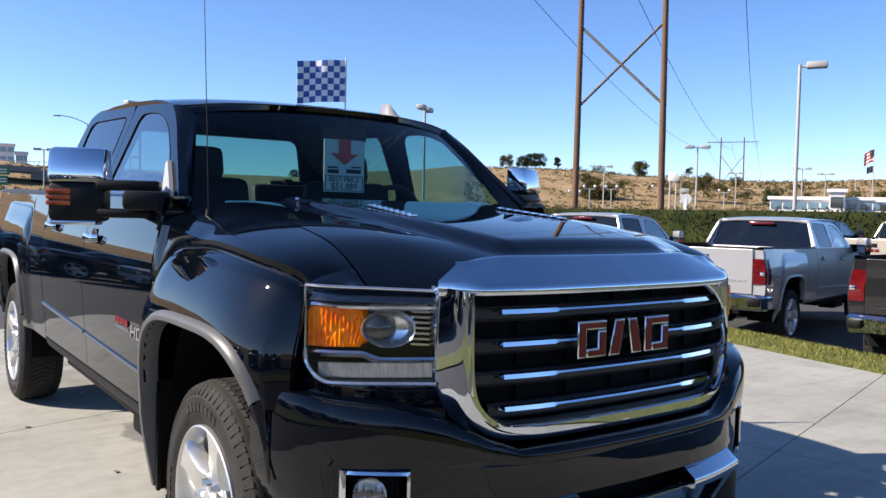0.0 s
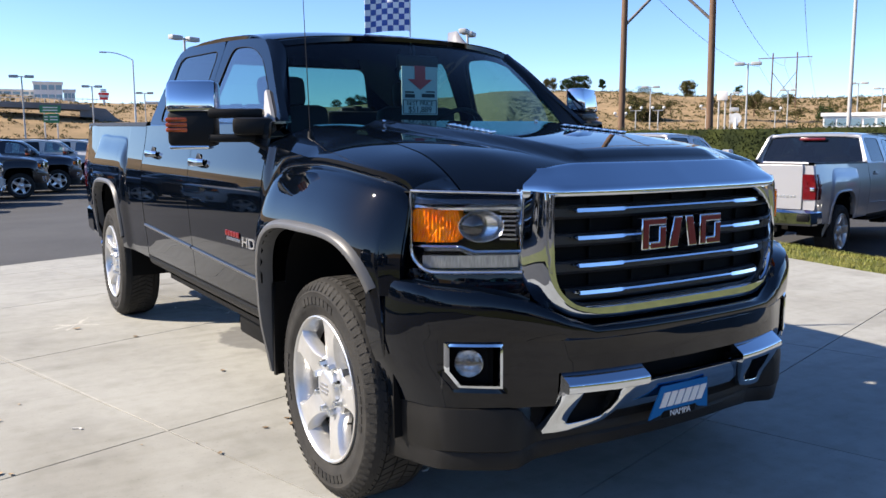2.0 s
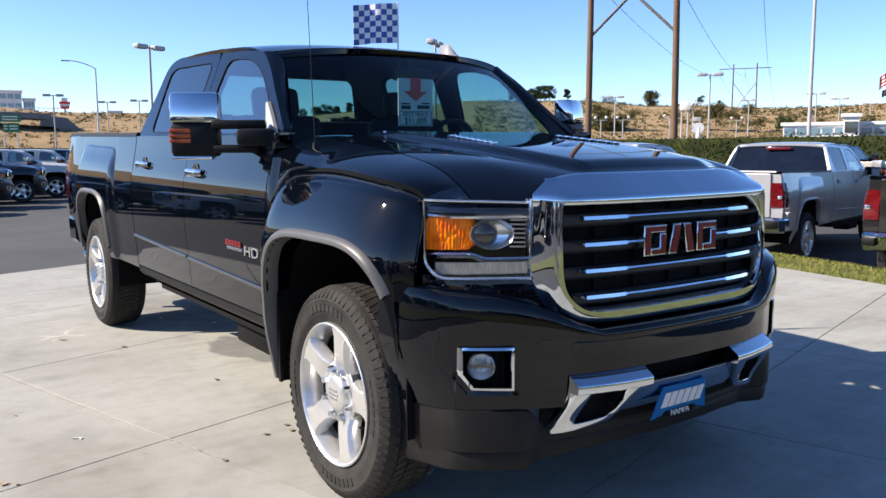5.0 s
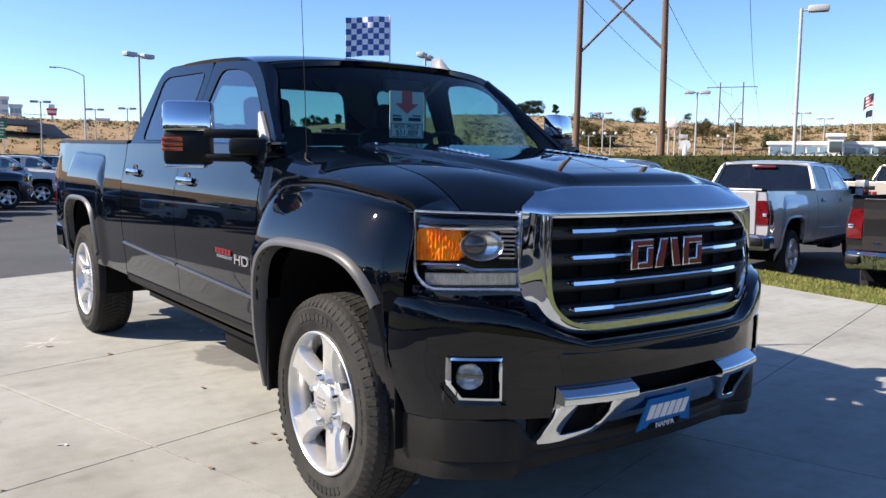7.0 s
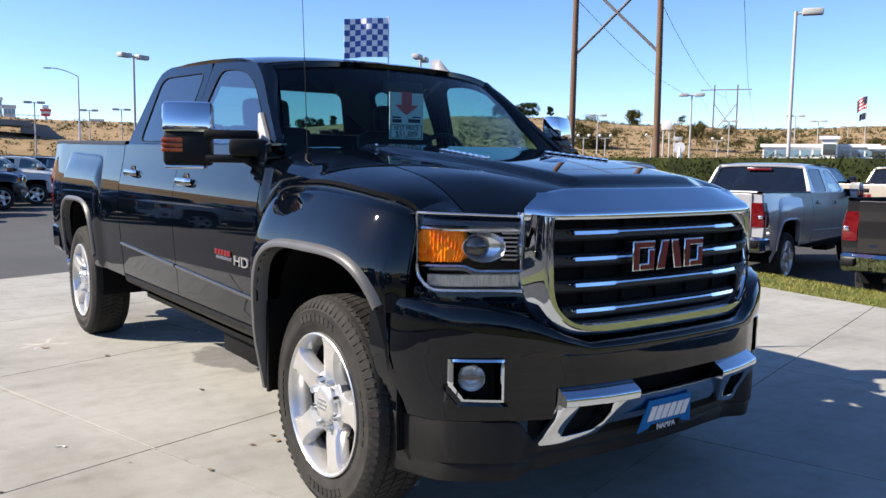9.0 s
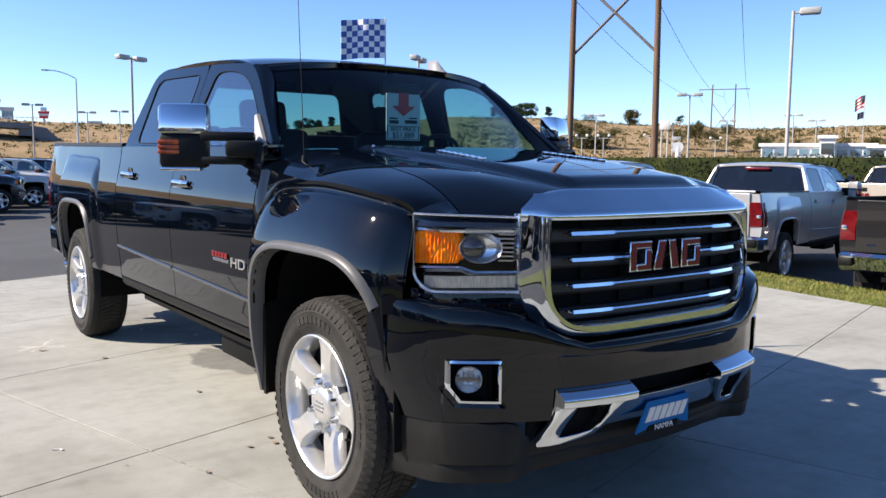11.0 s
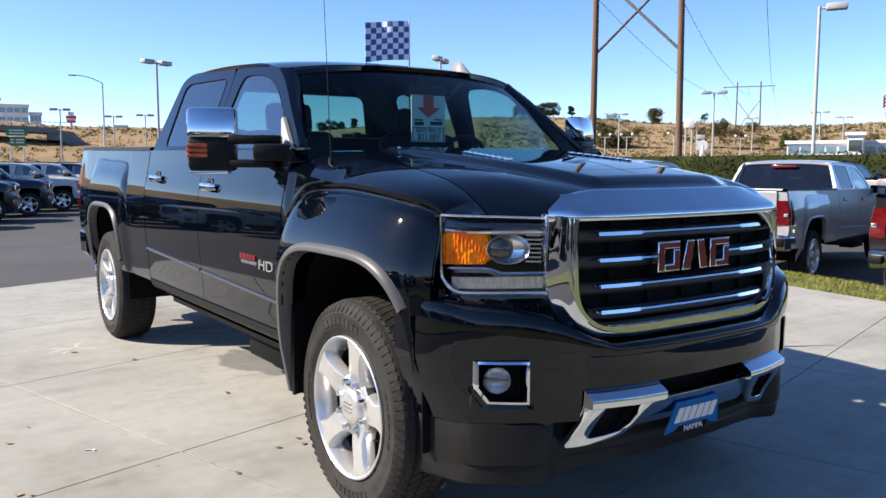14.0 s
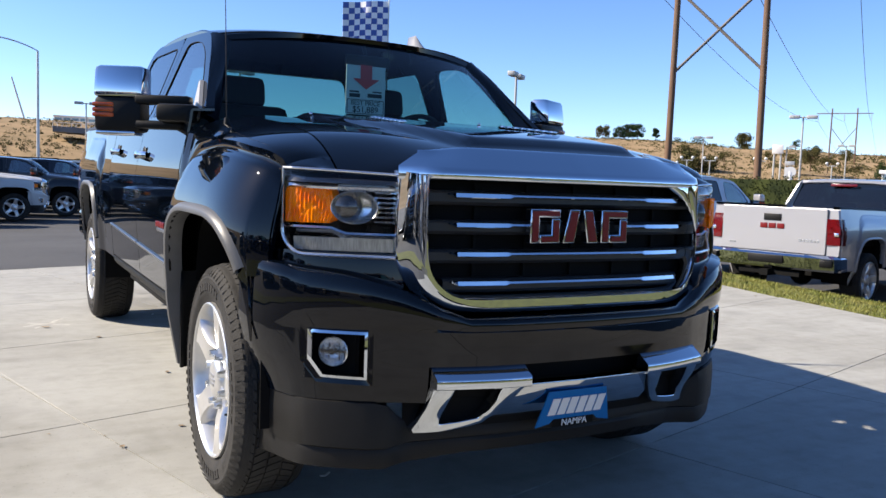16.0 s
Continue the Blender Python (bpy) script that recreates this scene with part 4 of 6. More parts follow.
    for s in (-1, 1):
        box(fl, (s * 0.85, 3.8, 1.16), (0.03, 2.2, 0.5))
    part("bed_liner", fl, MATTBLACK, root)
    rbm = bmesh.new()
    pts = [(-0.97, 4.70), (-0.975, 4.90), (-0.93, 5.03), (-0.55, 5.10), (0.55, 5.10), (0.93, 5.03), (0.975, 4.90), (0.97, 4.70)]
    grid(rbm, [[(x * k, y - o, z) for x, y in pts] for z, o, k in ((0.57, 0.07, 0.98), (0.60, 0.034, 1), (0.76, 0.0, 1), (0.80, 0.05, 0.98))])
    bmesh.ops.recalc_face_normals(rbm, faces=rbm.faces[:])
    rb = part("rear_bumper", rbm, body if hero else CHROME, root, "black rear bumper" if hero else "chrome rear bumper", thick=0.01, smooth=False)
    for s in (-1, 1):
        stp = bmesh.new()
        box(stp, (s * 0.84, 5.055, 0.69), (0.16, 0.05, 0.10), Matrix.Rotation(-s * 0.17, 4, "Z"), 0.01)
        part("bumper_step", stp, PLASTIC, rb)
    pl = bmesh.new()
    box(pl, (0, 5.10, 0.70), (0.52, 0.02, 0.12), bevel=0.01)
    part("plate_recess", pl, PLASTIC, rb)
    if hero:
        pipe = bmesh.new()
        rod(pipe, (-0.70, 4.50, 0.50), (-0.90, 4.66, 0.47), 0.038, 0.040, 16)
        part("tailpipe", pipe, CHROME, root)
    hitch = bmesh.new()
    box(hitch, (0, 5.0, 0.50), (0.12, 0.25, 0.09))
    box(hitch, (0, 4.95, 0.50), (0.9, 0.07, 0.07))
    part("tow_hitch", hitch, MATTBLACK, root)
    if wagon:
        wag = bmesh.new()
        rows = []
        for y in spread(2.5, 4.92, 8):
            k = 0.05 * step(4.6, 4.95, y)
            rows.append([Vector((s * x, y, z - k)) for s, x, z in ((-1, 0.93, 1.42), (-1, 0.80, 1.80), (-1, 0.72, 1.87), (-1, 0.4, 1.90), (1, 0.4, 1.90), (1, 0.72, 1.87), (1, 0.80, 1.80), (1, 0.93, 1.42))])
        grid(wag, rows)
        wag.faces.new([wag.verts.new(p) for p in rows[-1]])
        bmesh.ops.recalc_face_normals(wag, faces=wag.faces[:])
        part("rear_body", wag, body, root, thick=0.02)
        for s in (-1, 1):
            qw = bmesh.new()
            prism(qw, round_poly([(2.75, 1.45), (2.72, 1.78), (4.45, 1.78), (4.70, 1.50)], 0.06), 0.012, lambda u, v, w, s=s: Vector((s * (0.931 - (v - 1.42) * 0.342 + w), u, v)))
            bmesh.ops.recalc_face_normals(qw, faces=qw.faces[:])
            part("quarter_window", qw, WINDOWDARK, root)
            rr_ = bmesh.new()
            rod(rr_, (s * 0.62, 1.5, 1.945), (s * 0.62, 4.5, 1.945), 0.018)
            for y in (1.5, 3.0, 4.5):
                rod(rr_, (s * 0.62, y, 1.88), (s * 0.62, y, 1.945), 0.015)
            part("roof_rail", rr_, PLASTIC, root)
        hw = bmesh.new()
        box(hw, (0, 4.93, 1.62), (1.35, 0.02, 0.36), bevel=0.008)
        part("hatch_window", hw, WINDOWDARK, root)
    build_front(root, body, hero)


SATIN = material("satin_silver_trim", (0.36, 0.35, 0.33), 0.35, 0.2)
LENS = material("projector_glass", (0.012, 0.013, 0.015), 0.04, 0.0, coat=1.0)
HDGREY = material("satin_grey_letters", (0.27, 0.27, 0.27), 0.35, 0.3)
PEARL = material("pearl_reflector", (0.78, 0.78, 0.79), 0.2, 0.9)
SMOKED = material("smoked_light_guide", (0.46, 0.465, 0.47), 0.16, 0.6, vary=0.4, scale=30, bump=0.12, bump_scale=60, stretch=(6, 6, 0.6))
FINGREY = material("grey_aerial", (0.22, 0.22, 0.23), 0.3, coat=0.5)
LIGHTBAR = material("frosted_light_bar", (0.70, 0.71, 0.73), 0.16, 0.85, vary=0.3, scale=14)


def build_front(root, body, hero):
    """Grille, front bumper, fog lamps, tow hooks, plate."""
    at = lambda x, z, off=0.0: Vector((x, soft(FRONT, abs(x)) + off, z))
    outer = [(-0.599, 1.174), (-0.611, 0.846), (-0.474, 0.748), (0.474, 0.748), (0.611, 0.846), (0.599, 1.174)]
    inner = [(-0.535, 1.158), (-0.535, 0.872), (-0.462, 0.800), (0.462, 0.800), (0.535, 0.872), (0.535, 1.158)]

    def dense(loop):
        out = []
        for i, p in enumerate(loop):
            q = loop[(i + 1) % len(loop)]
            k = 44 if abs(p[0] - q[0]) > 0.7 else 7 if 0 < abs(p[0] - q[0]) else 14
            out += [(p[0] + (q[0] - p[0]) * j / k, p[1] + (q[1] - p[1]) * j / k) for j in range(k)]
        for _ in range(9):  # rounds the corners
            out = [tuple((out[i - 1][c] + 2 * out[i][c] + out[(i + 1) % len(out)][c]) / 4 if out[i][1] < 1.15 else out[i][c] for c in (0, 1)) for i in range(len(out))]
        return out

    def inset(loop, d):
        return [(x - math.copysign(min(abs(x), d * (1 if abs(x) > 0.47 else 0)), x), z + (d if z < 0.86 else -d if z > 1.1 else 0)) for x, z in loop]

    o_, i_ = dense(outer), dense(inner)
    sur = bmesh.new()
    rows = [[at(x, z, 0.035) for x, z in o_], [at(x, z, 0.005) for x, z in o_]]
    for t, o in [(0.04 + 0.66 * k / 14, -0.030 * math.sin(math.pi / 2 * k / 14)) for k in range(15)] + [(0.74, -0.029), (0.77, -0.0295), (0.80, -0.033), (0.86, -0.036), (0.93, -0.035)]:
        row = []
        for (x, z), (X, Z) in zip(o_, i_):
            k = step(0.86, 0.79, z)  # along the foot the front face is broader and upright
            u = t - k * 0.22 * step(0.04, 0.4, t) * step(0.95, 0.75, t)
            row.append(at(x + (X - x) * u, z + (Z - z) * u, o if t < 0.66 else o * (1 - k) - 0.033 * k))
        rows.append(row)
    rows.append([at(x, z, -0.028) for x, z in i_])
    rows.append([at(x * 0.992, z + (0.004 if z < 0.9 else -0.004), -0.020) for x, z in i_])
    rows.append([at(x * 0.98, z + (0.01 if z < 0.9 else -0.006), 0.05) for x, z in i_])
    grid(sur, rows, close=True)
    bmesh.ops.recalc_face_normals(sur, faces=sur.faces[:])
    g = part("grille_surround", sur, CHROME, root, "polished chrome grille surround", thick=0.003)
    brow = bmesh.new()
    xs = spread(-0.604, 0.604, 45)
    prof = [(1.152, 0.01), (1.150, -0.020), (1.155, -0.032), (1.164, -0.036), (1.174, -0.034), (1.182, -0.028), (1.186, -0.0235), (1.190, -0.018), (1.218, 0.021), (1.246, 0.0595), (1.250, 0.066), (1.253, 0.074), (1.254, 0.085)]
    grid(brow, [[Vector((x * (1 - 0.115 * step(1.184, 1.25, z)), soft(FRONT, abs(x)) + o * (1 - 0.80 * step(0.50, 0.604, abs(x))), z - 0.016 * step(0.40, 0.604, abs(x)) * step(1.19, 1.25, z))) for x in xs] for z, o in prof])
    bmesh.ops.recalc_face_normals(brow, faces=brow.faces[:])
    part("grille_brow", brow, CHROME, g, "broad chrome bar over the grille", thick=0.004)
    mesh = bmesh.new()
    grid(mesh, [[at(x, z, 0.055) for x in spread(-0.56, 0.56, 21)] for z in (0.785, 1.17)])
    part("grille_backing", mesh, MATTBLACK, g, thick=0.004)
    for z in (1.098, 1.010, 0.922, 0.834):
        hw = 0.530 - 0.03 * (1.098 - z) - 0.05 * step(0.87, 0.84, z)
        slat = bmesh.new()
        prof = [(-0.022, 0.03), (-0.020, 0.006), (-0.010, -0.004), (0.014, -0.004), (0.022, 0.004), (0.024, 0.03)]
        grid(slat, [[at(x, z + dz, 0.012 + o) for x in spread(-hw, hw, 25)] for dz, o in prof])
        bmesh.ops.recalc_face_normals(slat, faces=slat.faces[:])
        sl = part("grille_slat", slat, SLAT, g, "black slat with a chrome strip", thick=0.003)
        for s in (-1, 1):
            strip = bmesh.new()
            rows = []
            x1 = 0.470 - 0.06 * (1.098 - z)
            x_end = 0.185 if abs(z - 1.01) < 0.01 else 0.0
            for x in [x1, x1 - 0.02, 0.40, 0.33, 0.275, 0.262, 0.2, 0.1, 0.0]:
                if x < x_end - 1e-6:
                    x = x_end
                tall = 0.0 if x == x1 else 0.0060 if x > 0.27 else 0.0028
                up = 0.010 if x > 0.27 else 0.0115
                tip = 0.008 if x == x1 else 0.0
                rows.append([at(s * x, z + up + dz, 0.0 + o) for dz, o in ((-tall + tip - 0.003, 0.012), (-tall + tip - 0.002, -0.011), (-tall + tip, -0.013), (tall, -0.0105), (tall + 0.001, 0.018))])
            grid(strip, rows)
            bmesh.ops.recalc_face_normals(strip, faces=strip.faces[:])
            part("chrome_strip", strip, CHROME, sl)
    # uprights behind the slats
    for x in (-0.36, -0.18, 0.0, 0.18, 0.36):
        up = bmesh.new()
        box(up, at(x, 0.98, 0.046), (0.010, 0.012, 0.33))
        part("grille_upright", up, MATTBLACK, g)
    emblem(g, at)
    # bumper
    zs = [(0.905, 0.14), (0.898, 0.05), (0.885, 0.018), (0.86, 0.004), (0.83, 0.0), (0.79, 0.0), (0.735, 0.004), (0.712, 0.018), (0.70, 0.020), (0.63, 0.022), (0.60, 0.022), (0.563, 0.024), (0.53, 0.028), (0.49, 0.036)]
    xs = [-0.973, -0.968, -0.966, -0.96, -0.94, -0.90, -0.865, -0.842, -0.80, -0.75, -0.702, -0.67, -0.63, -0.585, -0.53, -0.5, -0.42, -0.35, -0.28, -0.24, -0.2, -0.1, 0]
    xs = xs + [-x for x in xs[-2::-1]]
    bump = bmesh.new()
    edge_z = lambda a: lerp([(0.44, 0.748), (0.62, 0.846), (0.72, 0.876), (0.97, 0.90)], a)
    drop = lambda a, z: z if z < 0.70 else 0.70 + (z - 0.70) * (edge_z(a) - 0.70) / 0.205
    narrow = lambda x, z: x * (1 - 0.06 * step(0.72, 0.45, z) * step(0.82, 0.96, abs(x)))
    vs = [[bump.verts.new(Vector((narrow(x, z), soft(BUMP, abs(x)) + o * (0.9 if abs(x) < 0.9 else 0.4) + (0.04 * step(0.55, 0.75, z) - 0.03 * step(0.6, 0.5, z) if abs(x) > 0.97 else 0), drop(abs(x), z)))) for x in xs] for z, o in zs]
    for i in range(len(zs) - 1):
        for j in range(len(xs) - 1):
            xm, zm = abs(xs[j] + xs[j + 1]) / 2, (zs[i][0] + zs[i + 1][0]) / 2
            if 0.70 < xm < 0.843 and 0.563 < zm < 0.70:
                continue
            if xm < 0.532 and zm < 0.60:
                continue
            bump.faces.new((vs[i][j], vs[i + 1][j], vs[i + 1][j + 1], vs[i][j + 1]))
    bmesh.ops.recalc_face_normals(bump, faces=bump.faces[:])
    b = part("front_bumper", bump, body, root, "painted front bumper", thick=0.012)
    # black sheet behind the cut-out, its colour standing for the shade inside
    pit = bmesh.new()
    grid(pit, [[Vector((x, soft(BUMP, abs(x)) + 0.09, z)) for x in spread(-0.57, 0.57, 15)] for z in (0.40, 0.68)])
    part("lower_intake", pit, MATTBLACK, b, thick=0.01)
    val = bmesh.new()
    vx = [x for x in xs]
    rows = []
    for z, o in ((0.492, 0.045), (0.488, 0.024), (0.45, 0.018), (0.352, 0.020), (0.344, 0.034), (0.328, 0.028), (0.285, 0.036), (0.276, 0.07)):
        row = []
        for x in vx:
            a = abs(x)
            k, k2 = step(0.66, 0.52, a), step(0.56, 0.34, a)  # towards the middle the edge sinks below the hooks
            zz = z - 0.095 * k * step(0.36, 0.49, z) + 0.02 * k2 * step(0.40, 0.29, z)
            row.append(Vector((narrow(x, 0.45), soft(BUMP, a) + o + 0.09 * k, zz)))
        rows.append(row)
    grid(val, rows)
    bmesh.ops.recalc_face_normals(val, faces=val.faces[:])
    part("valance", val, VALANCE, b, "dark grey plastic lower valance", thick=0.008)
    skid = bmesh.new()
    grid(skid, [[Vector((x, soft(BUMP, abs(x)) + o, z + 0.0 * x)) for x in spread(-0.30, 0.30, 25)] for z, o in ((0.545, 0.075), (0.540, 0.034), (0.532, 0.024), (0.505, 0.030), (0.47, 0.046), (0.43, 0.082), (0.385, 0.128))])
    bmesh.ops.recalc_face_normals(skid, faces=skid.faces[:])
    part("skid_plate", skid, CHROME, b, "chrome skid plate between the tow hooks", thick=0.006)
    edge = bmesh.new()
    grid(edge, [[Vector((x, soft(BUMP, abs(x)) + o, z)) for x in spread(-0.28, 0.28, 13)] for z, o in ((0.533, 0.026), (0.538, 0.018), (0.545, 0.030))])
    bmesh.ops.recalc_face_normals(edge, faces=edge.faces[:])
    part("skid_edge", edge, CHROME, b, thick=0.002)
    on = lambda x, z, off=0.0: Vector((x, soft(BUMP, abs(x)) + off, z))
    for s in (-1, 1):
        # fog lamp
        ol = [(0.843, 0.702), (0.843, 0.612), (0.812, 0.563), (0.698, 0.560), (0.698, 0.702)]
        il = [(0.835, 0.694), (0.835, 0.615), (0.808, 0.571), (0.707, 0.569), (0.707, 0.694)]
        o_, i_ = [], []
        for loop, out in ((ol, o_), (il, i_)):
            for k, p in enumerate(loop):
                q = loop[(k + 1) % 5]
                out += [(p[0] + (q[0] - p[0]) * j / 5, p[1] + (q[1] - p[1]) * j / 5) for j in range(5)]
        fog = bmesh.new()
        grid(fog, [[on(s * x, z, o) for x, z in lp] for lp, o in ((o_, 0.03), (o_, 0.010), (i_, 0.006), (i_, 0.045))], close=True)
        bmesh.ops.recalc_face_normals(fog, faces=fog.faces[:])
        f = part("fog_lamp_frame", fog, CHROME, b, "chrome fog lamp frame", thick=0.002)
        pocket = bmesh.new()
        grid(pocket, [[on(s * x, z, o) for x, z in lp] for lp, o in ((i_, 0.02), (i_, 0.075))], close=True)
        grid(pocket, [[on(s * x, z, 0.075) for x in (0.70, 0.77, 0.84)] for z in (0.56, 0.71)])
        part("fog_pocket", pocket, MATTBLACK, f, thick=0.003)
        cor = bmesh.new()
        prism(cor, [(0.848, 0.616), (0.848, 0.556), (0.806, 0.556)], 0.012, lambda u, v, w, s=s: on(s * u, v, 0.015 + w))
        bmesh.ops.recalc_face_normals(cor, faces=cor.faces[:])
        part("fog_corner", cor, body, b, smooth=False)
        lip = bmesh.new()
        wide = [(0.770 + (x - 0.770) * 1.22, 0.632 + (z - 0.632) * 1.24) for x, z in o_]
        grid(lip, [[on(s * x, z, 0.0165) for x, z in wide], [on(s * x, z, 0.0145) for x, z in wide], [on(s * x, z, 0.020) for x, z in o_]], close=True)
        bmesh.ops.recalc_face_normals(lip, faces=lip.faces[:])
        part("fog_recess", lip, body, b, "recessed painted lip round the fog lamp")
        c = on(s * 0.776, 0.636, 0.035)
        nrm = Vector((s * 0.62, -0.78, 0))
        turn = Matrix.Translation(c) @ nrm.to_track_quat("X", "Z").to_matrix().to_4x4()
        bowl = bmesh.new()
        spin_profile(bowl, [(0.046, 0.0), (0.042, 0.004), (0.036, -0.012), (0.02, -0.024), (0.0, -0.026)], 28)
        bmesh.ops.recalc_face_normals(bowl, faces=bowl.faces[:])
        part("fog_lamp", bowl, FACET, f, "round clear fog lamp", thick=0.002).matrix_basis = turn
        shade = bmesh.new()
        rod(shade, Vector((-0.012, 0, 0)), Vector((0.006, 0, 0)), 0.011, 0.009, 14)
        box(shade, (-0.004, 0, 0), (0.004, 0.078, 0.008))
        for k in (-2, -1, 1, 2):
            box(shade, (-0.012, 0.016 * k, 0), (0.003, 0.003, 0.06 - 0.008 * abs(k)))
        part("bulb_shield", shade, GUNMETAL, f).matrix_basis = turn
        lens = bmesh.new()
        spin_profile(lens, [(0.0, 0.014), (0.02, 0.012), (0.034, 0.008), (0.042, 0.002)], 28)
        bmesh.ops.recalc_face_normals(lens, faces=lens.faces[:])
        o = part("fog_lens", lens, LAMPGLASS, f)
        o.matrix_basis = turn
        o.visible_shadow = False
        # chrome hook bezel: a plate with a hole, and a bar over it that slopes back
        hk = bmesh.new()
        sunk = lambda v: 0.08 * step(0.57, 0.38, v)
        rim_out = [(0.236, 0.572), (0.40, 0.576), (0.520, 0.574), (0.528, 0.53), (0.534, 0.475), (0.545, 0.425), (0.560, 0.388), (0.470, 0.392), (0.40, 0.403), (0.345, 0.416), (0.312, 0.445), (0.272, 0.495), (0.252, 0.530), (0.236, 0.542)]
        rim_in = [(0.318, 0.546), (0.462, 0.548), (0.472, 0.50), (0.478, 0.455), (0.478, 0.418), (0.42, 0.424), (0.365, 0.434), (0.338, 0.460), (0.324, 0.50)]

        def rays(loop, n=96, c=(0.398, 0.490)):
            """The loop cut by n rays from a point inside it."""
            out = []
            for k in range(n):
                d = Vector((math.cos(2 * math.pi * k / n), math.sin(2 * math.pi * k / n)))
                best = 0.0
                for p, q in zip(loop, loop[1:] + loop[:1]):
                    e, f = Vector(q) - Vector(p), Vector(p) - Vector(c)
                    det = d.x * -e.y + e.x * d.y
                    if abs(det) > 1e-9:
                        r, t = (f.x * -e.y + e.x * f.y) / det, (d.x * f.y - d.y * f.x) / det
                        if r > 0 and -1e-6 <= t <= 1 + 1e-6:
                            best = max(best, r)
                out.append((c[0] + d.x * best, c[1] + d.y * best))
            return out

        ra, rb = rays(rim_out), rays(rim_in)
        mixed = lambda k: [(p[0] + (q[0] - p[0]) * k, p[1] + (q[1] - p[1]) * k) for p, q in zip(ra, rb)]
        grid(hk, [[on(s * u, v, sunk(v) - 0.016 + o) for u, v in mixed(k)] for k, o in ((0.0, 0.05), (0.0, 0.006), (0.04, 0.001), (0.12, 0.0), (0.5, -0.001), (0.88, 0.0), (0.96, 0.002), (1.0, 0.007), (0.97, 0.055))], close=True)
        bar = [(0.540, -0.018), (0.543, -0.023), (0.549, -0.025), (0.566, -0.025), (0.571, -0.0235), (0.575, -0.019), (0.590, 0.004), (0.600, 0.018), (0.602, 0.03)]
        grid(hk, [[on(s * u, z, o) for u in spread(0.234, 0.526, 16)] for z, o in bar])
        for u in (0.234, 0.526):
            hk.faces.new([hk.verts.new(on(s * u, z, o)) for z, o in bar + [(0.540, 0.03)]])
        bmesh.ops.recalc_face_normals(hk, faces=hk.faces[:])
        part("tow_hook_bezel", hk, CHROME, b, "chrome bezel round the tow hook opening", thick=0.003)
        # opaque black sheet with the opening's shade put into its colour
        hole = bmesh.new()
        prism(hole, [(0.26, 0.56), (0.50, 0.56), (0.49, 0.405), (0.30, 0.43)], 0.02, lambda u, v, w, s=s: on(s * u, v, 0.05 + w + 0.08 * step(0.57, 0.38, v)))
        part("hook_opening", hole, MATTBLACK, b, smooth=False)
        hook = bmesh.new()
        rod(hook, on(s * 0.41, 0.50, 0.14), on(s * 0.41, 0.50, 0.11), 0.016)
        part("tow_hook", hook, PLASTIC, b)
    if hero:
        pl = bmesh.new()
        to = lambda u, v, w: Vector((u - 0.016, -0.862 - 0.02 * (v - 0.425) / 0.1 + w, v - 0.022))
        prism(pl, [(-0.150, 0.408), (-0.118, 0.526), (0.108, 0.526), (0.140, 0.408), (0.09, 0.418), (0.075, 0.432), (-0.085, 0.432), (-0.10, 0.418)], 0.006, to)
        bmesh.ops.recalc_face_normals(pl, faces=pl.faces[:])
        p = part("dealer_plate", pl, PLATE, b, "blue dealer plate with white bars", smooth=False)
        for k in range(6):
            bars = bmesh.new()
            prism(bars, [(-0.113 + 0.036 * k, 0.447), (-0.100 + 0.036 * k, 0.502), (-0.071 + 0.036 * k, 0.502), (-0.084 + 0.036 * k, 0.447)], 0.004, lambda u, v, w: to(u, v, w - 0.003))
            part("plate_bar", bars, WHITEINK, p, smooth=False)
        sh = bmesh.new()
        prism(sh, [(-0.085, 0.405), (-0.085, 0.432), (0.075, 0.432), (0.075, 0.405)], 0.004, lambda u, v, w: to(u, v, w + 0.001))
        part("plate_foot", sh, MATTBLACK, p, smooth=False)
        words("NAMPA", 0.030, WHITEINK, p, Matrix.Translation(to(-0.005, 0.418, -0.002)) @ Matrix.Rotation(math.pi / 2 - 0.2, 4, "X"), "plate_letters", 0.001, 0.2)


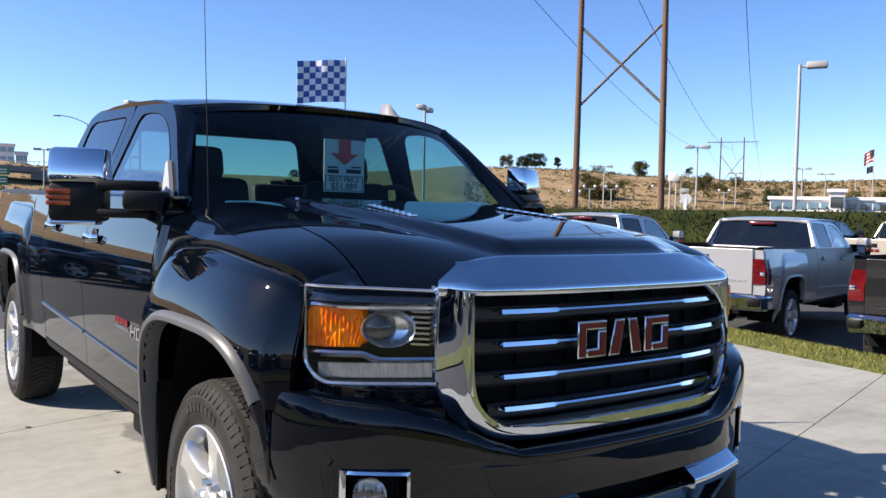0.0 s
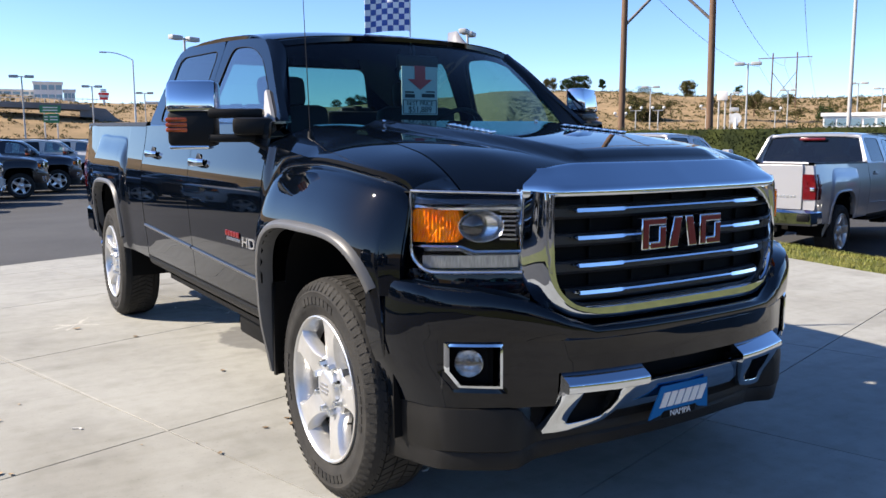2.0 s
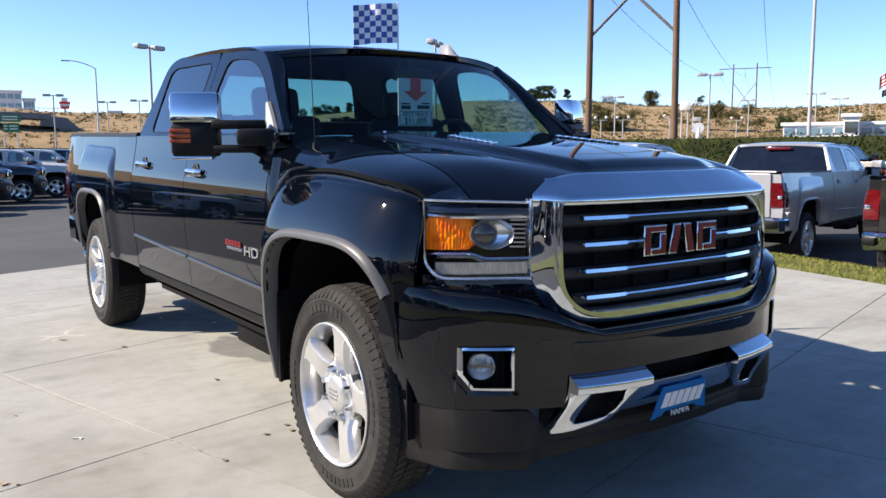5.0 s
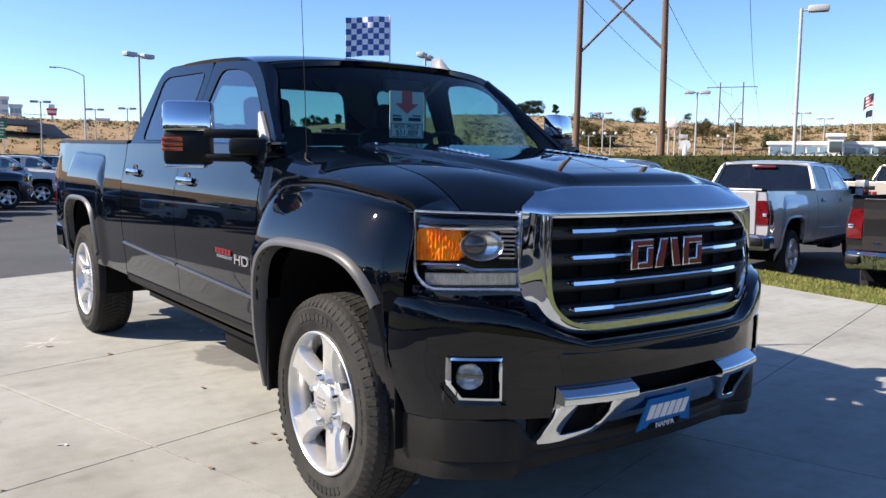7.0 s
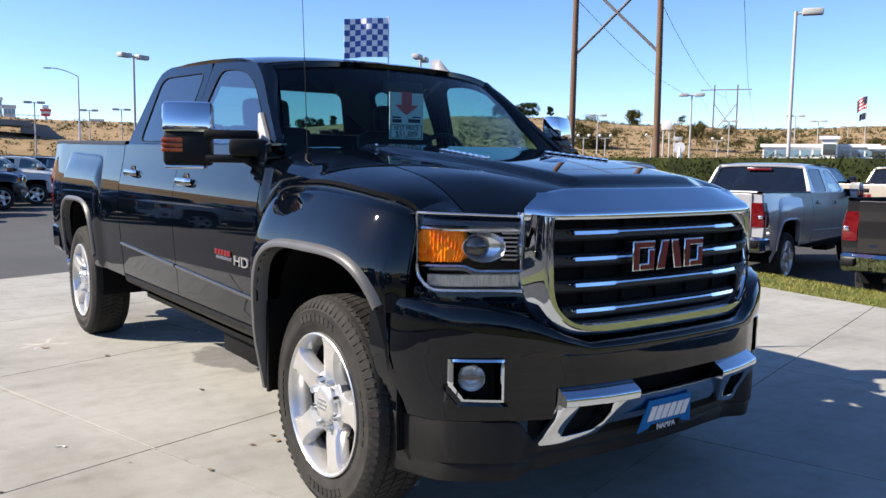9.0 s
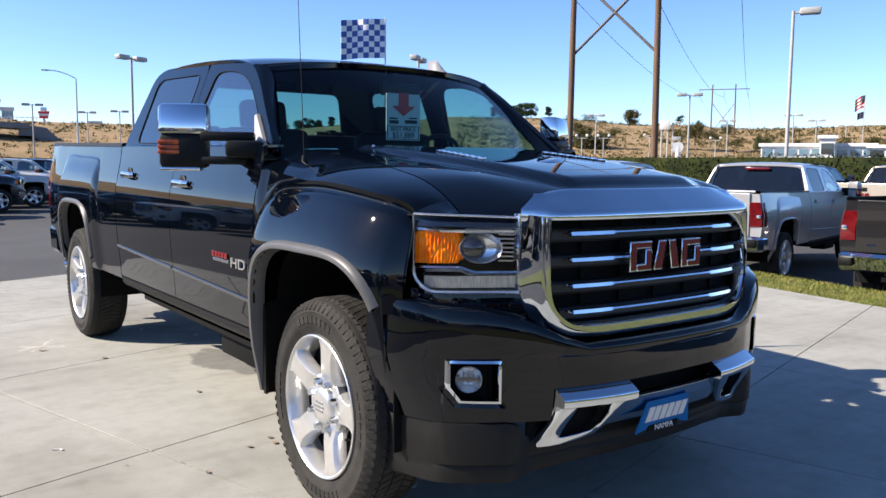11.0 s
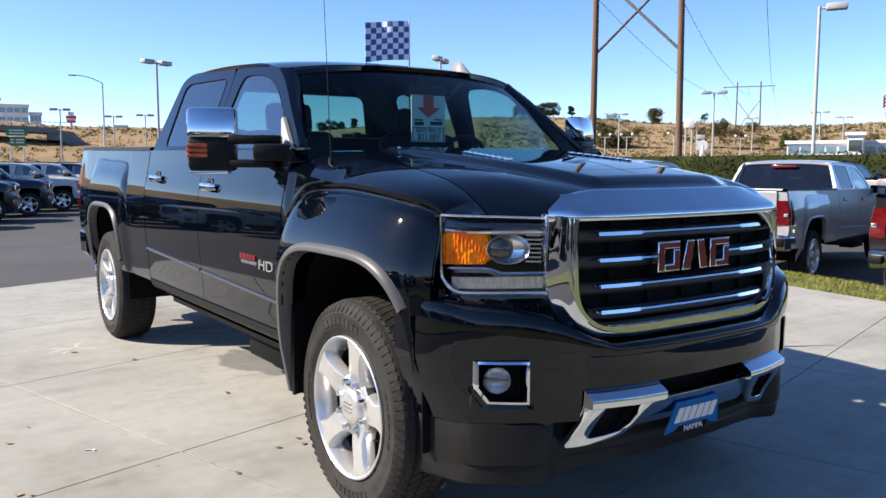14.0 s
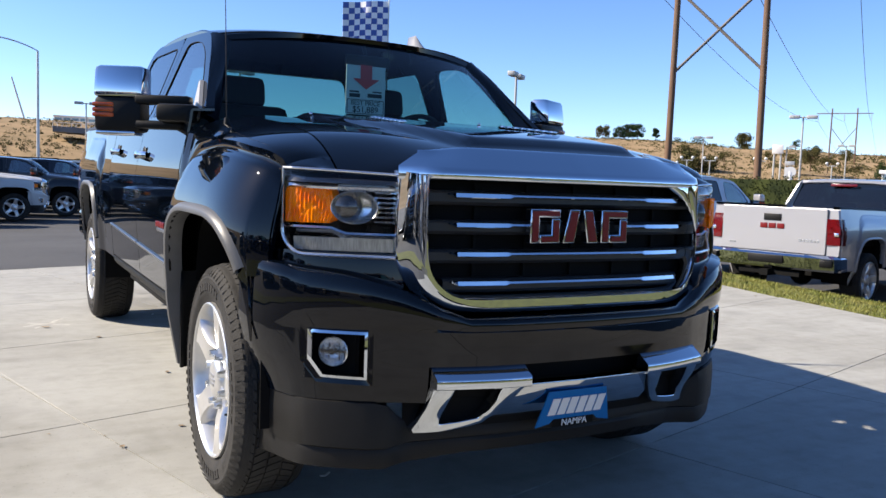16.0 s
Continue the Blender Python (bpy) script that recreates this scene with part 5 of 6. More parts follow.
def emblem(g, at):
    """Three red enamel shapes with chrome rims, in place of lettering."""
    def shape(loops, x):
        rim = bmesh.new()
        for lp in loops:
            prism(rim, [(x + u, 1.020 + v) for u, v in lp], 0.03, lambda u, v, w: at(u, v, -0.030 + w))
        bmesh.ops.recalc_face_normals(rim, faces=rim.faces[:])
        e = part("emblem_rim", rim, CHROME, g, "chrome-rimmed emblem shape", bevel=0.003)
        red = bmesh.new()
        for lp in loops:
            cx, cz = sum(p[0] for p in lp) / len(lp), sum(p[1] for p in lp) / len(lp)
            shr = []
            n = len(lp)
            for i in range(n):
                p, a, b = Vector(lp[i]), Vector(lp[i - 1]), Vector(lp[(i + 1) % n])
                d1, d2 = (p - a).normalized(), (b - p).normalized()
                n1, n2 = Vector((d1.y, -d1.x)), Vector((d2.y, -d2.x))
                k = (n1 + n2)
                k = k / max(0.3, k.dot(n1)) if k.length > 1e-6 else n1
                shr.append(tuple(p + k * 0.006))
            prism(red, [(x + u, 1.020 + v) for u, v in shr], 0.01, lambda u, v, w: at(u, v, -0.0325 + w))
        bmesh.ops.recalc_face_normals(red, faces=red.faces[:])
        part("emblem_enamel", red, REDBADGE, e, "dark red enamel", smooth=False)
    h = 0.053
    # plain shapes: two square frames, each of two angle pieces, and two leaning bars between them
    for x in (-0.155, 0.118):
        shape([[(-0.055, -h), (-0.055, h), (0.055, h), (0.055, h - 0.027), (-0.022, h - 0.027), (-0.022, -h)],
               [(0.055, h - 0.029), (0.055, -h), (-0.02, -h), (-0.02, -h + 0.027), (0.023, -h + 0.027), (0.023, h - 0.029)]], x)
    shape([[(-0.070, -h), (-0.045, h), (-0.006, h), (-0.026, -h)], [(0.026, -h), (0.006, h), (0.045, h), (0.070, -h)]], -0.0185)


SLAT = material("black_slat_plastic", (0.006, 0.006, 0.007), 0.45)
FACET = material("faceted_reflector", (0.9, 0.9, 0.9), 0.22, 1.0, bump=0.3, bump_scale=120)

truck = empty("pickup_truck", "black four-door pickup truck with chrome grille parked on concrete", "pickup truck")
build_truck(truck, BLACK, privacy=REARSIDE)


# ---- ground ----
def concrete():
    """Pale broom-finished concrete: slab tint, soft blotches, drag streaks, one damp patch, three softer dark patches,
    pale scrapes.
    """
    m = material("concrete", (0.335, 0.335, 0.308), 0.85, vary=0.2, scale=0.9, bump=0.12, bump_scale=140, alt=(0.275, 0.273, 0.248), by_object=0.04)
    n, l = m.node_tree.nodes, m.node_tree.links
    p = n["Principled BSDF"]
    out = p.inputs["Base Color"].links[0].from_socket
    tc = n.new("ShaderNodeTexCoord")

    def layer(out, mask, color):
        mix = n.new("ShaderNodeMix")
        mix.data_type, mix.blend_type = "RGBA", "MULTIPLY"
        mix.inputs[7].default_value = (*color, 1)
        l.new(mask, mix.inputs[0]), l.new(out, mix.inputs[6])
        return mix.outputs[2]

    def noisy(scale, detail, lo, hi, mp=None):
        t, r = n.new("ShaderNodeTexNoise"), n.new("ShaderNodeMapRange")
        t.inputs["Scale"].default_value, t.inputs["Detail"].default_value = scale, detail
        r.inputs[1].default_value, r.inputs[2].default_value = lo, hi
        l.new(mp or tc.outputs["Object"], t.inputs[0]), l.new(t.outputs[0], r.inputs[0])
        return r.outputs[0]

    turn_ = n.new("ShaderNodeMapping")
    turn_.inputs["Rotation"].default_value = (0, 0, radians(-16))
    turn_.inputs["Scale"].default_value = (0.5, 9.0, 1.0)
    l.new(tc.outputs["Object"], turn_.inputs[0])
    out = layer(out, noisy(1.2, 5, 0.45, 0.8, turn_.outputs[0]), (0.88, 0.875, 0.86))
    out = layer(out, noisy(2.6, 6, 0.52, 0.75), (0.80, 0.80, 0.80))
    out = layer(out, noisy(8.0, 7, 0.50, 0.68), (0.90, 0.90, 0.885))
    out = layer(out, noisy(0.35, 4, 0.45, 0.7), (0.86, 0.85, 0.83))
    out = layer(out, noisy(70.0, 3, 0.62, 0.75), (0.72, 0.71, 0.70))

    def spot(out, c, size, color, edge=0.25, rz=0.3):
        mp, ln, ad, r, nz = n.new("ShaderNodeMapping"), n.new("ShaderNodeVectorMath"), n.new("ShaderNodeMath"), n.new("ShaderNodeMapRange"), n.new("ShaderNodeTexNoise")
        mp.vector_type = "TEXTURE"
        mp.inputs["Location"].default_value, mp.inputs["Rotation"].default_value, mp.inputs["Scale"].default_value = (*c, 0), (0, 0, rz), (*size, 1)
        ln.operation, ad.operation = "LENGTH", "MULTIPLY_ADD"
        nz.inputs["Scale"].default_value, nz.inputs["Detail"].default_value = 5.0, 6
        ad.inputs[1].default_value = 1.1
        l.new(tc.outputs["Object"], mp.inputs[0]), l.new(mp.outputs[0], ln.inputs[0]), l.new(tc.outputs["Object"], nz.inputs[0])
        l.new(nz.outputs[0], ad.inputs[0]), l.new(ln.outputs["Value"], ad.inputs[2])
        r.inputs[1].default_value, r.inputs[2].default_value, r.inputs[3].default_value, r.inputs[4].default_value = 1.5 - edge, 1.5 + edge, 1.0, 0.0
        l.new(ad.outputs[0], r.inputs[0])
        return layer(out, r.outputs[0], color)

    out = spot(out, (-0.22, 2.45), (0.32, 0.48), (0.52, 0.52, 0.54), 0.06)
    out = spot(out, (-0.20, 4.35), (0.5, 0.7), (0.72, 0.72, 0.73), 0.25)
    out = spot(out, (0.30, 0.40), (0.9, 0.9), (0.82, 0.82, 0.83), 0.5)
    out = spot(out, (-1.7, 0.6), (0.25, 0.7), (0.86, 0.85, 0.83), 0.4, 0.1)
    l.new(out, p.inputs["Base Color"])
    return m


CONCRETE = concrete()
ASPHALT = material("asphalt", (0.037, 0.0375, 0.039), 0.9, vary=0.3, scale=0.6, bump=0.3, bump_scale=120, alt=(0.052, 0.0525, 0.054))
GRASSM = material("grass_blades", (0.105, 0.135, 0.022), 0.6, spec=0.2, vary=0.5, scale=3.0, alt=(0.22, 0.20, 0.05))
SOIL = material("lawn_soil", (0.12, 0.13, 0.03), 0.95, vary=0.4, scale=5)
DRY = material("dry_grass_hill", (0.315, 0.222, 0.125), 0.95, spec=0.1, vary=0.4, scale=0.16, alt=(0.205, 0.150, 0.082), bump=0.8, bump_scale=1.6)
HEDGELEAF = material("hedge_foliage", (0.034, 0.042, 0.010), 0.7, spec=0.1, vary=0.5, scale=1.2, alt=(0.012, 0.018, 0.005))
LEAF = material("foliage", (0.030, 0.046, 0.014), 0.7, spec=0.1, vary=0.5, scale=1.2, alt=(0.02, 0.04, 0.012))
LEAFDRY = material("autumn_foliage", (0.09, 0.075, 0.025), 0.7, spec=0.1, vary=0.4, scale=1.0, alt=(0.045, 0.048, 0.016))
WOOD = material("weathered_pole_wood", (0.15, 0.085, 0.045), 0.8, vary=0.4, scale=2.5, alt=(0.09, 0.05, 0.03), bump=0.3, bump_scale=20, stretch=(6, 6, 0.5))
GALV = material("galvanised_steel", (0.55, 0.55, 0.54), 0.45, 0.5, vary=0.15, scale=3)
GREYPAINT = material("lamp_grey", (0.38, 0.38, 0.37), 0.5, vary=0.1, scale=4)
WALLW = material("white_wall", (0.74, 0.73, 0.71), 0.8, vary=0.12, scale=0.3)
WIRE = material("cable_black", (0.03, 0.03, 0.03), 0.6)
SIGNGREEN = material("green_sign", (0.01, 0.16, 0.07), 0.5, vary=0.1, scale=1)


def edge_x(y):
    """The curved edge between concrete and lawn."""
    return soft([(-8, 4.6), (-3, 5.15), (0, 5.5), (1.8, 5.74), (3, 5.96), (4, 6.15), (6, 6.7), (9, 7.8)], y)


def ground_z(x, y):
    return -0.42 * max(step(0.7, 2.2, x - edge_x(y)), step(0.0, 16.0, y - 7.75 - 0.35 * x))


gm = bmesh.new()
rr = [0.0]
while rr[-1] < 3500:
    rr.append(rr[-1] + max(0.4, rr[-1] * 0.05))
rows = []
for r in rr:
    rows.append([Vector((x, y, ground_z(x, y) - 0.025)) for x, y in ((r * math.cos(a) + 3, r * math.sin(a) + 3) for a in (2 * math.pi * k / 144 for k in range(144)))])
grid(gm, rows[1:], close=True)
gm.faces.new([gm.verts.new(p) for p in rows[1]])
bmesh.ops.recalc_face_normals(gm, faces=gm.faces[:])
ground = link("ground", gm, ASPHALT)
tagged(ground, "grey asphalt car park falling gently away", "ground", kind="structure")

# lawn strip beside the pad and lawn in front of it
lawn = bmesh.new()
grid(lawn, [[Vector((edge_x(y) + 0.02 + w, y, ground_z(edge_x(y) + w, y) + (0.012 if w > 0 else -0.01))) for w in (0.0, 0.03, 0.3, 0.6, 0.9, 1.2, 1.45)] for y in spread(-3.8, 9.5, 50)])
verge = lambda x: soft([(-4.4, -3.8), (0.2, -3.8), (1.6, -3.3), (3.0, -2.5), (4.2, -1.7), (5.4, -0.9), (12, -0.9)], x)
grid(lawn, [[Vector((x, verge(x) + (-8.2 - verge(x)) * t, min(0.012, ground_z(x, verge(x)) + 0.012))) for x in spread(-4.4, 12, 42)] for t in (0.0, 0.15, 0.3, 0.5, 0.75, 1.0)])
grid(lawn, [[Vector((x, y, 0.012)) for x in (-5.7, -5.3, -4.8, -4.4)] for y in (-5.8, -3, 0, 3.0)])
bmesh.ops.recalc_face_normals(lawn, faces=lawn.faces[:])
tagged(link("lawn", lawn, SOIL), "mown green lawn strip beside the concrete", "lawn", kind="structure")
rnd = random.Random(5)
vs, fs = [], []
for k in range(26000):
    y = rnd.uniform(0.2, 6.5)
    x = edge_x(y) + rnd.uniform(0.0, 1.3)
    z = ground_z(x, y)
    h, a, w = rnd.uniform(0.02, 0.055), rnd.uniform(0, 6.28), rnd.uniform(0.003, 0.006)
    dx, dy = math.cos(a), math.sin(a)
    n = len(vs)
    vs += [(x - w * dy, y + w * dx, z), (x + w * dy, y - w * dx, z), (x + dx * h * 0.5, y + dy * h * 0.5, z + h)]
    fs.append((n, n + 1, n + 2))
me = bpy.data.meshes.new("grass")
me.from_pydata(vs, [], fs)
me.materials.append(GRASSM)
tagged(new("grass", me), "short green grass blades of the lawn strip", "grass", kind="stuff")

# hills
CAM = Vector((-2.4, -2.75, 1.33))


def far(az, d, el=None, z=-0.45):
    """A place at a bearing to the right of +y and a distance from the usual stand; el: degrees above the eye."""
    a = radians(az)
    return Vector((CAM.x + d * math.sin(a), CAM.y + d * math.cos(a), z if el is None else CAM.z + d * math.tan(radians(el))))


RIDGE = [(-180, 5), (-120, 9), (-75, 12), (-40, 13), (-10, 10.8), (0, 11.2), (5, 11.4), (9, 9.8), (13, 9.6), (25, 9.2), (36, 12.6), (40, 12.7), (46, 12.1), (49, 10.9), (52, 10.9), (55, 9.9), (58, 9.9), (64, 10.1), (80, 10), (120, 4), (180, 3)]
hill = bmesh.new()
rows = []
for d, f in ((85, -0.03), (105, 0.0), (118, 0.06), (130, 0.22), (142, 0.40), (155, 0.56), (168, 0.72), (180, 0.85), (190, 0.94), (200, 1.0), (215, 1.02), (250, 0.95), (320, 0.8)):
    row = []
    for k in range(-240, 241):
        az = k * 0.75
        p = far(az, d)
        n = noise.fractal(Vector((p.x * 0.03, p.y * 0.03, 3.1)), 0.9, 2.0, 4)
        p.z = -0.5 + (lerp(RIDGE, az) + 0.5) * f * (1 + 0.05 * n) + 0.35 * n * min(1, f * 3) * (1 if f < 0.9 else 0.3)
        row.append(p)
    rows.append(row)
grid(hill, rows)
bmesh.ops.recalc_face_normals(hill, faces=hill.faces[:])
tagged(link("hillside", hill, DRY), "dry tan grass hillside behind the car parks", "hillside", kind="structure")


# ---- parked vehicles ----
def park(label, mat, x, y, rz, z=None, wagon=False, rim=ALLOY, category="pickup truck"):
    t = empty("parked_wagon" if wagon else "parked_pickup", label, category, "parked vehicles", pose(x, y, ground_z(x, y) if z is None else z, 0, 0, rz) @ Matrix.Diagonal((0.97, 0.97, 0.95, 1)))
    build_truck(t, mat, hero=False, flare=mat, wagon=wagon, rim=rim)
    return t


first_silver = park("silver four-door pickup truck with closed tailgate beside the lawn", SILVER, 12.55, 5.95, 103)
second = copy_thing(first_silver, pose(11.55, 9.0, -0.40, 0, 0, 103))
tagged(second, "silver pickup truck parked alongside another silver one")
park("dark brown pickup truck with red tail lamps beside the lawn", CHARCOAL, 12.08, 2.28, 100)
park("tan pickup truck with closed tailgate near the hedge", TAN, 22.1, 7.6, 94)
park("dark green estate wagon with amber tail lamps", GREEN, 19.9, 4.9, 95, wagon=True, category="wagon")
park("dark blue wagon with black roof rails near the hedge", NAVY, 24.4, 12.0, 94, wagon=True, category="wagon")
white_wagon = park("white wagon with bright alloy wheels in the car park row", WHITE, -0.99, 23.7, 85, wagon=True, category="wagon")
dark_pick = park("dark charcoal pickup with bright alloy wheels in the row", CHARCOAL, 0.51, 26.45, 85)
dark_wagon = park("dark blue wagon with bright alloy wheels in the row", NAVY, 1.95, 29.4, 85, wagon=True, category="wagon")
row_kinds = (white_wagon, dark_pick, dark_wagon)
for k, kind in ((-6, 1), (-5, 2), (-4, 1), (-3, 0), (-2, 1), (-1, 2), (3, 0), (4, 0), (5, 2), (6, 0)):
    copy_thing(row_kinds[kind], pose(-0.99 + 1.5 * k, 23.7 + 2.85 * k, -0.42, 0, 0, 85))
for k, kind in ((1, 0), (2, 1), (3, 0), (4, 2), (5, 0), (6, 0), (7, 1)):
    copy_thing(row_kinds[kind], pose(-7.4 + 1.5 * k, 24.4 + 2.85 * k, -0.42, 0, 0, 265))
# row beyond the front lawn, seen in the chrome
for k, kind in ((0, 0), (1, 1), (2, 0), (3, 2), (4, 0)):
    copy_thing(row_kinds[kind], pose(-7.5 + 3.3 * k, -10.5 - 0.2 * k, -0.02, 0, 0, 186))
# unseen dark vehicles on the left, added to darken the grille surround's reflection
for k, kind in ((-1, 1), (0, 1), (1, 2), (2, 1)):
    copy_thing(row_kinds[kind], pose(-9.6 - 0.4 * k, -1.5 - 3.1 * k, -0.02, 0, 0, 85))


# ---- hedge and trees ----
def leaves(bm_v, bm_f, rnd, c, r, n, size, squash=1.0):
    """n small leaf quads scattered in the skin of a clump."""
    for _ in range(n):
        d = Vector((rnd.gauss(0, 1), rnd.gauss(0, 1), rnd.gauss(0, 1))).normalized()
        p = Vector(c) + Vector((d.x * r, d.y * r, d.z * r * squash)) * rnd.uniform(0.65, 1.05)
        u = Vector((rnd.gauss(0, 1), rnd.gauss(0, 1), rnd.gauss(0, 1))).normalized()
        v = u.cross(d + Vector((0.01, 0.02, 0.3))).normalized()
        s = size * rnd.uniform(0.6, 1.3)
        k = len(bm_v)
        bm_v += [p - u * s, p - v * s * 0.6, p + u * s, p + v * s * 0.6]
        bm_f.append((k, k + 1, k + 2, k + 3))


def mesh_from(name, vs, fs, mat, parent=None):
    me = bpy.data.meshes.new(name)
    me.from_pydata([tuple(v) for v in vs], [], fs)
    me.materials.append(mat)
    ob = new(name, me)
    if parent:
        ob.parent = parent
    return ob


rnd = random.Random(11)
vs, fs = [], []
core = bmesh.new()
HX = 27.6
for k in range(150):
    y = -4 + k * 0.42
    top = 1.78 + 0.10 * noise.noise(Vector((0.3, y * 0.5, 1))) + 0.05 * rnd.uniform(-1, 1)
    for z in (0.1, 0.6, 1.1, top - 0.25):
        leaves(vs, fs, rnd, (HX - 0.45 + rnd.uniform(-0.12, 0.12), y + rnd.uniform(-0.2, 0.2), z), 0.33, 34, 0.055)
    leaves(vs, fs, rnd, (HX + 0.1, y, top - 0.22), 0.34, 44, 0.055)
box(core, (HX + 0.1, 27, 0.63), (0.9, 63, 2.14))
hedge = mesh_from("hedge", vs, fs, HEDGELEAF)
tagged(hedge, "clipped dark green hedge at the car park's edge", "hedge")
part("hedge_inside", core, HEDGELEAF, hedge)
# hedge copy out of view, added as a dark band for reflections
back = copy_thing(hedge, Matrix.Translation((0, 11.0, 0)) @ Matrix.Rotation(radians(-90), 4, "Z"))
tagged(back, "unseen dark green hedge added for reflections")


def tree(name, label, at, h, spread_r, mat, seed, trunk_h=0.3, clumps=14, per=60, squash=0.8):
    r = random.Random(seed)
    root = empty(name, label, "tree", "", Matrix.Translation(at))
    tr = bmesh.new()
    rod(tr, (0, 0, -0.5), (0.05 * h, 0, h * 0.5), 0.035 * h, 0.018 * h, 8)
    vs, fs = [], []
    for k in range(clumps):
        a, q = r.uniform(0, 6.28), r.uniform(0.15, 1.0) ** 0.6
        zz = h * (trunk_h + (1 - trunk_h) * r.uniform(0.05, 0.92))
        lim = spread_r * (1 - 0.55 * abs(zz / h - 0.55))
        c = Vector((math.cos(a) * q * lim * 0.8, math.sin(a) * q * lim * 0.8, zz))
        rod(tr, (0.03 * h, 0, h * 0.35), c, 0.012 * h, 0.004 * h, 5)
        leaves(vs, fs, r, c, spread_r * r.uniform(0.28, 0.45), per, 0.028 * h * r.uniform(0.8, 1.2), squash)
    part("trunk", tr, WOOD, root)
    mesh_from("crown", vs, fs, mat, root)
    return root


for i, (az, el0, el1, wd, mat, lab) in enumerate((
        (40.9, 3.1, 4.05, 0.45, LEAF, "dark green pine-like tree on the hilltop"), (41.5, 3.1, 4.2, 0.55, LEAF, "dark green round tree on the hilltop"), (42.1, 3.1, 4.25, 0.55, LEAF, "dark green round tree on the hilltop"),
        (43.3, 3.05, 4.0, 0.28, LEAF, "slim dark green tree on the hilltop"), (39.8, 3.1, 4.1, 0.5, LEAFDRY, "autumn-coloured tree on the hilltop"), (46.0, 2.85, 3.45, 0.6, LEAF, "low dark bush on the hilltop"), (44.7, 2.9, 3.4, 0.4, LEAF, "low dark bush on the hilltop"),
        (48.9, 2.45, 3.75, 0.62, LEAFDRY, "round olive-green tree on the slope"), (45.6, 0.7, 2.75, 1.0, LEAFDRY, "olive-brown tree at the foot of the hill"), (46.9, 0.7, 2.2, 0.7, LEAFDRY, "thin olive tree at the foot of the hill"),
        (52.0, 2.75, 3.4, 0.32, LEAF, "small dark tree on the ridge"), (53.2, 2.6, 3.05, 0.3, LEAF, "small dark tree on the ridge"), (53.0, 1.6, 2.85, 0.75, LEAFDRY, "olive bush on the slope"), (55.0, 1.9, 2.75, 0.5, LEAFDRY, "olive bush on the slope"),
        (26.2, 2.0, 2.9, 0.42, LEAF, "dark green round tree behind the car park"), (26.9, 2.0, 3.05, 0.45, LEAF, "dark green round tree behind the car park"), (27.5, 2.0, 2.95, 0.4, LEAF, "dark green round tree behind the car park"), (28.4, 2.0, 3.2, 0.28, LEAF, "tall dark tree behind the car park"), (25.2, 2.0, 2.75, 0.4, LEAF, "low dark tree behind the car park"),
        (50.6, 1.9, 2.6, 0.5, LEAFDRY, "olive bush on the slope"), (51.6, 1.8, 2.5, 0.55, LEAFDRY, "olive bush on the slope"), (54.0, 1.5, 2.3, 0.6, LEAFDRY, "olive bush on the slope"), (55.6, 1.2, 1.8, 0.5, LEAFDRY, "olive bush on the slope"), (47.8, 1.8, 2.5, 0.5, LEAFDRY, "olive bush on the slope"), (43.9, 2.2, 2.8, 0.5, LEAFDRY, "olive bush on the slope"),
        (57.2, 0.8, 2.0, 0.6, LEAF, "green tree before the pale building"), (59.3, 0.9, 1.7, 0.5, LEAFDRY, "brown bush before the pale building"), (61.9, 0.9, 1.9, 0.6, LEAFDRY, "reddish bush by the pale building"), (63.5, 0.9, 1.9, 0.6, LEAFDRY, "reddish bush by the pale building"))):
    d = 140 if el0 < 2 and az > 44 else 196
    p = far(az, d, el0 - 0.05)
    hgt = d * (math.tan(radians(el1)) - math.tan(radians(el0)))
    tree("tree", lab, p, hgt, d * math.tan(radians(wd)), mat, 40 + i, clumps=26 if hgt > 3 else 16, per=160)

# scrub scattered over the slopes
rnd = random.Random(21)
vs, fs = [], []
for k in range(3200):
    az = rnd.uniform(37, 66) if k % 4 else rnd.uniform(-5, 16)
    d = rnd.uniform(122, 196)
    fr = lerp([(105, 0.0), (118, 0.06), (130, 0.22), (142, 0.40), (155, 0.56), (168, 0.72), (180, 0.85), (190, 0.94), (200, 1.0)], d)
    p = far(az, d, z=-0.5 + (lerp(RIDGE, az) + 0.5) * fr)
    leaves(vs, fs, rnd, p, rnd.uniform(0.25, 0.9), 24, 0.15, 0.7)
tagged(mesh_from("scrub", vs, fs, LEAFDRY), "dry olive scrub dotted over the hillside", "scrub", kind="stuff")


# ---- lamps, poles, wires ----
def lamp_post(az, el, d, heads=2, size=1.0, label="grey car park lamp post with two flat heads", swing=0.0):
    top = far(az, d, el)
    root = empty("lamp_post", label, "lamp post", "car park lamps", Matrix.Translation((top.x, top.y, -0.5)) @ Matrix.Rotation(-radians(az), 4, "Z"))
    root.matrix_basis = root.matrix_basis @ Matrix.Rotation(radians(swing), 4, "Z")
    h = top.z + 0.5
    pole = bmesh.new()
    rod(pole, (0, 0, 0), (0, 0, h), 0.10 * size, 0.075 * size, 10)
    rod(pole, (0, 0, 0), (0, 0, 0.6), 0.28, 0.28, 10)
    part("pole", pole, GREYPAINT, root)
    for s in ((-1, 1) if heads == 2 else (1,)):
        hd = bmesh.new()
        box(hd, (s * 0.72 * size, 0, h - 0.05), (0.90 * size, 0.5, 0.30 * size), bevel=0.07)
        rod(hd, (0, 0, h - 0.1), (s * 0.4 * size, 0, h - 0.08), 0.05)
        part("lamp_head", hd, GREYPAINT, root)
    return root


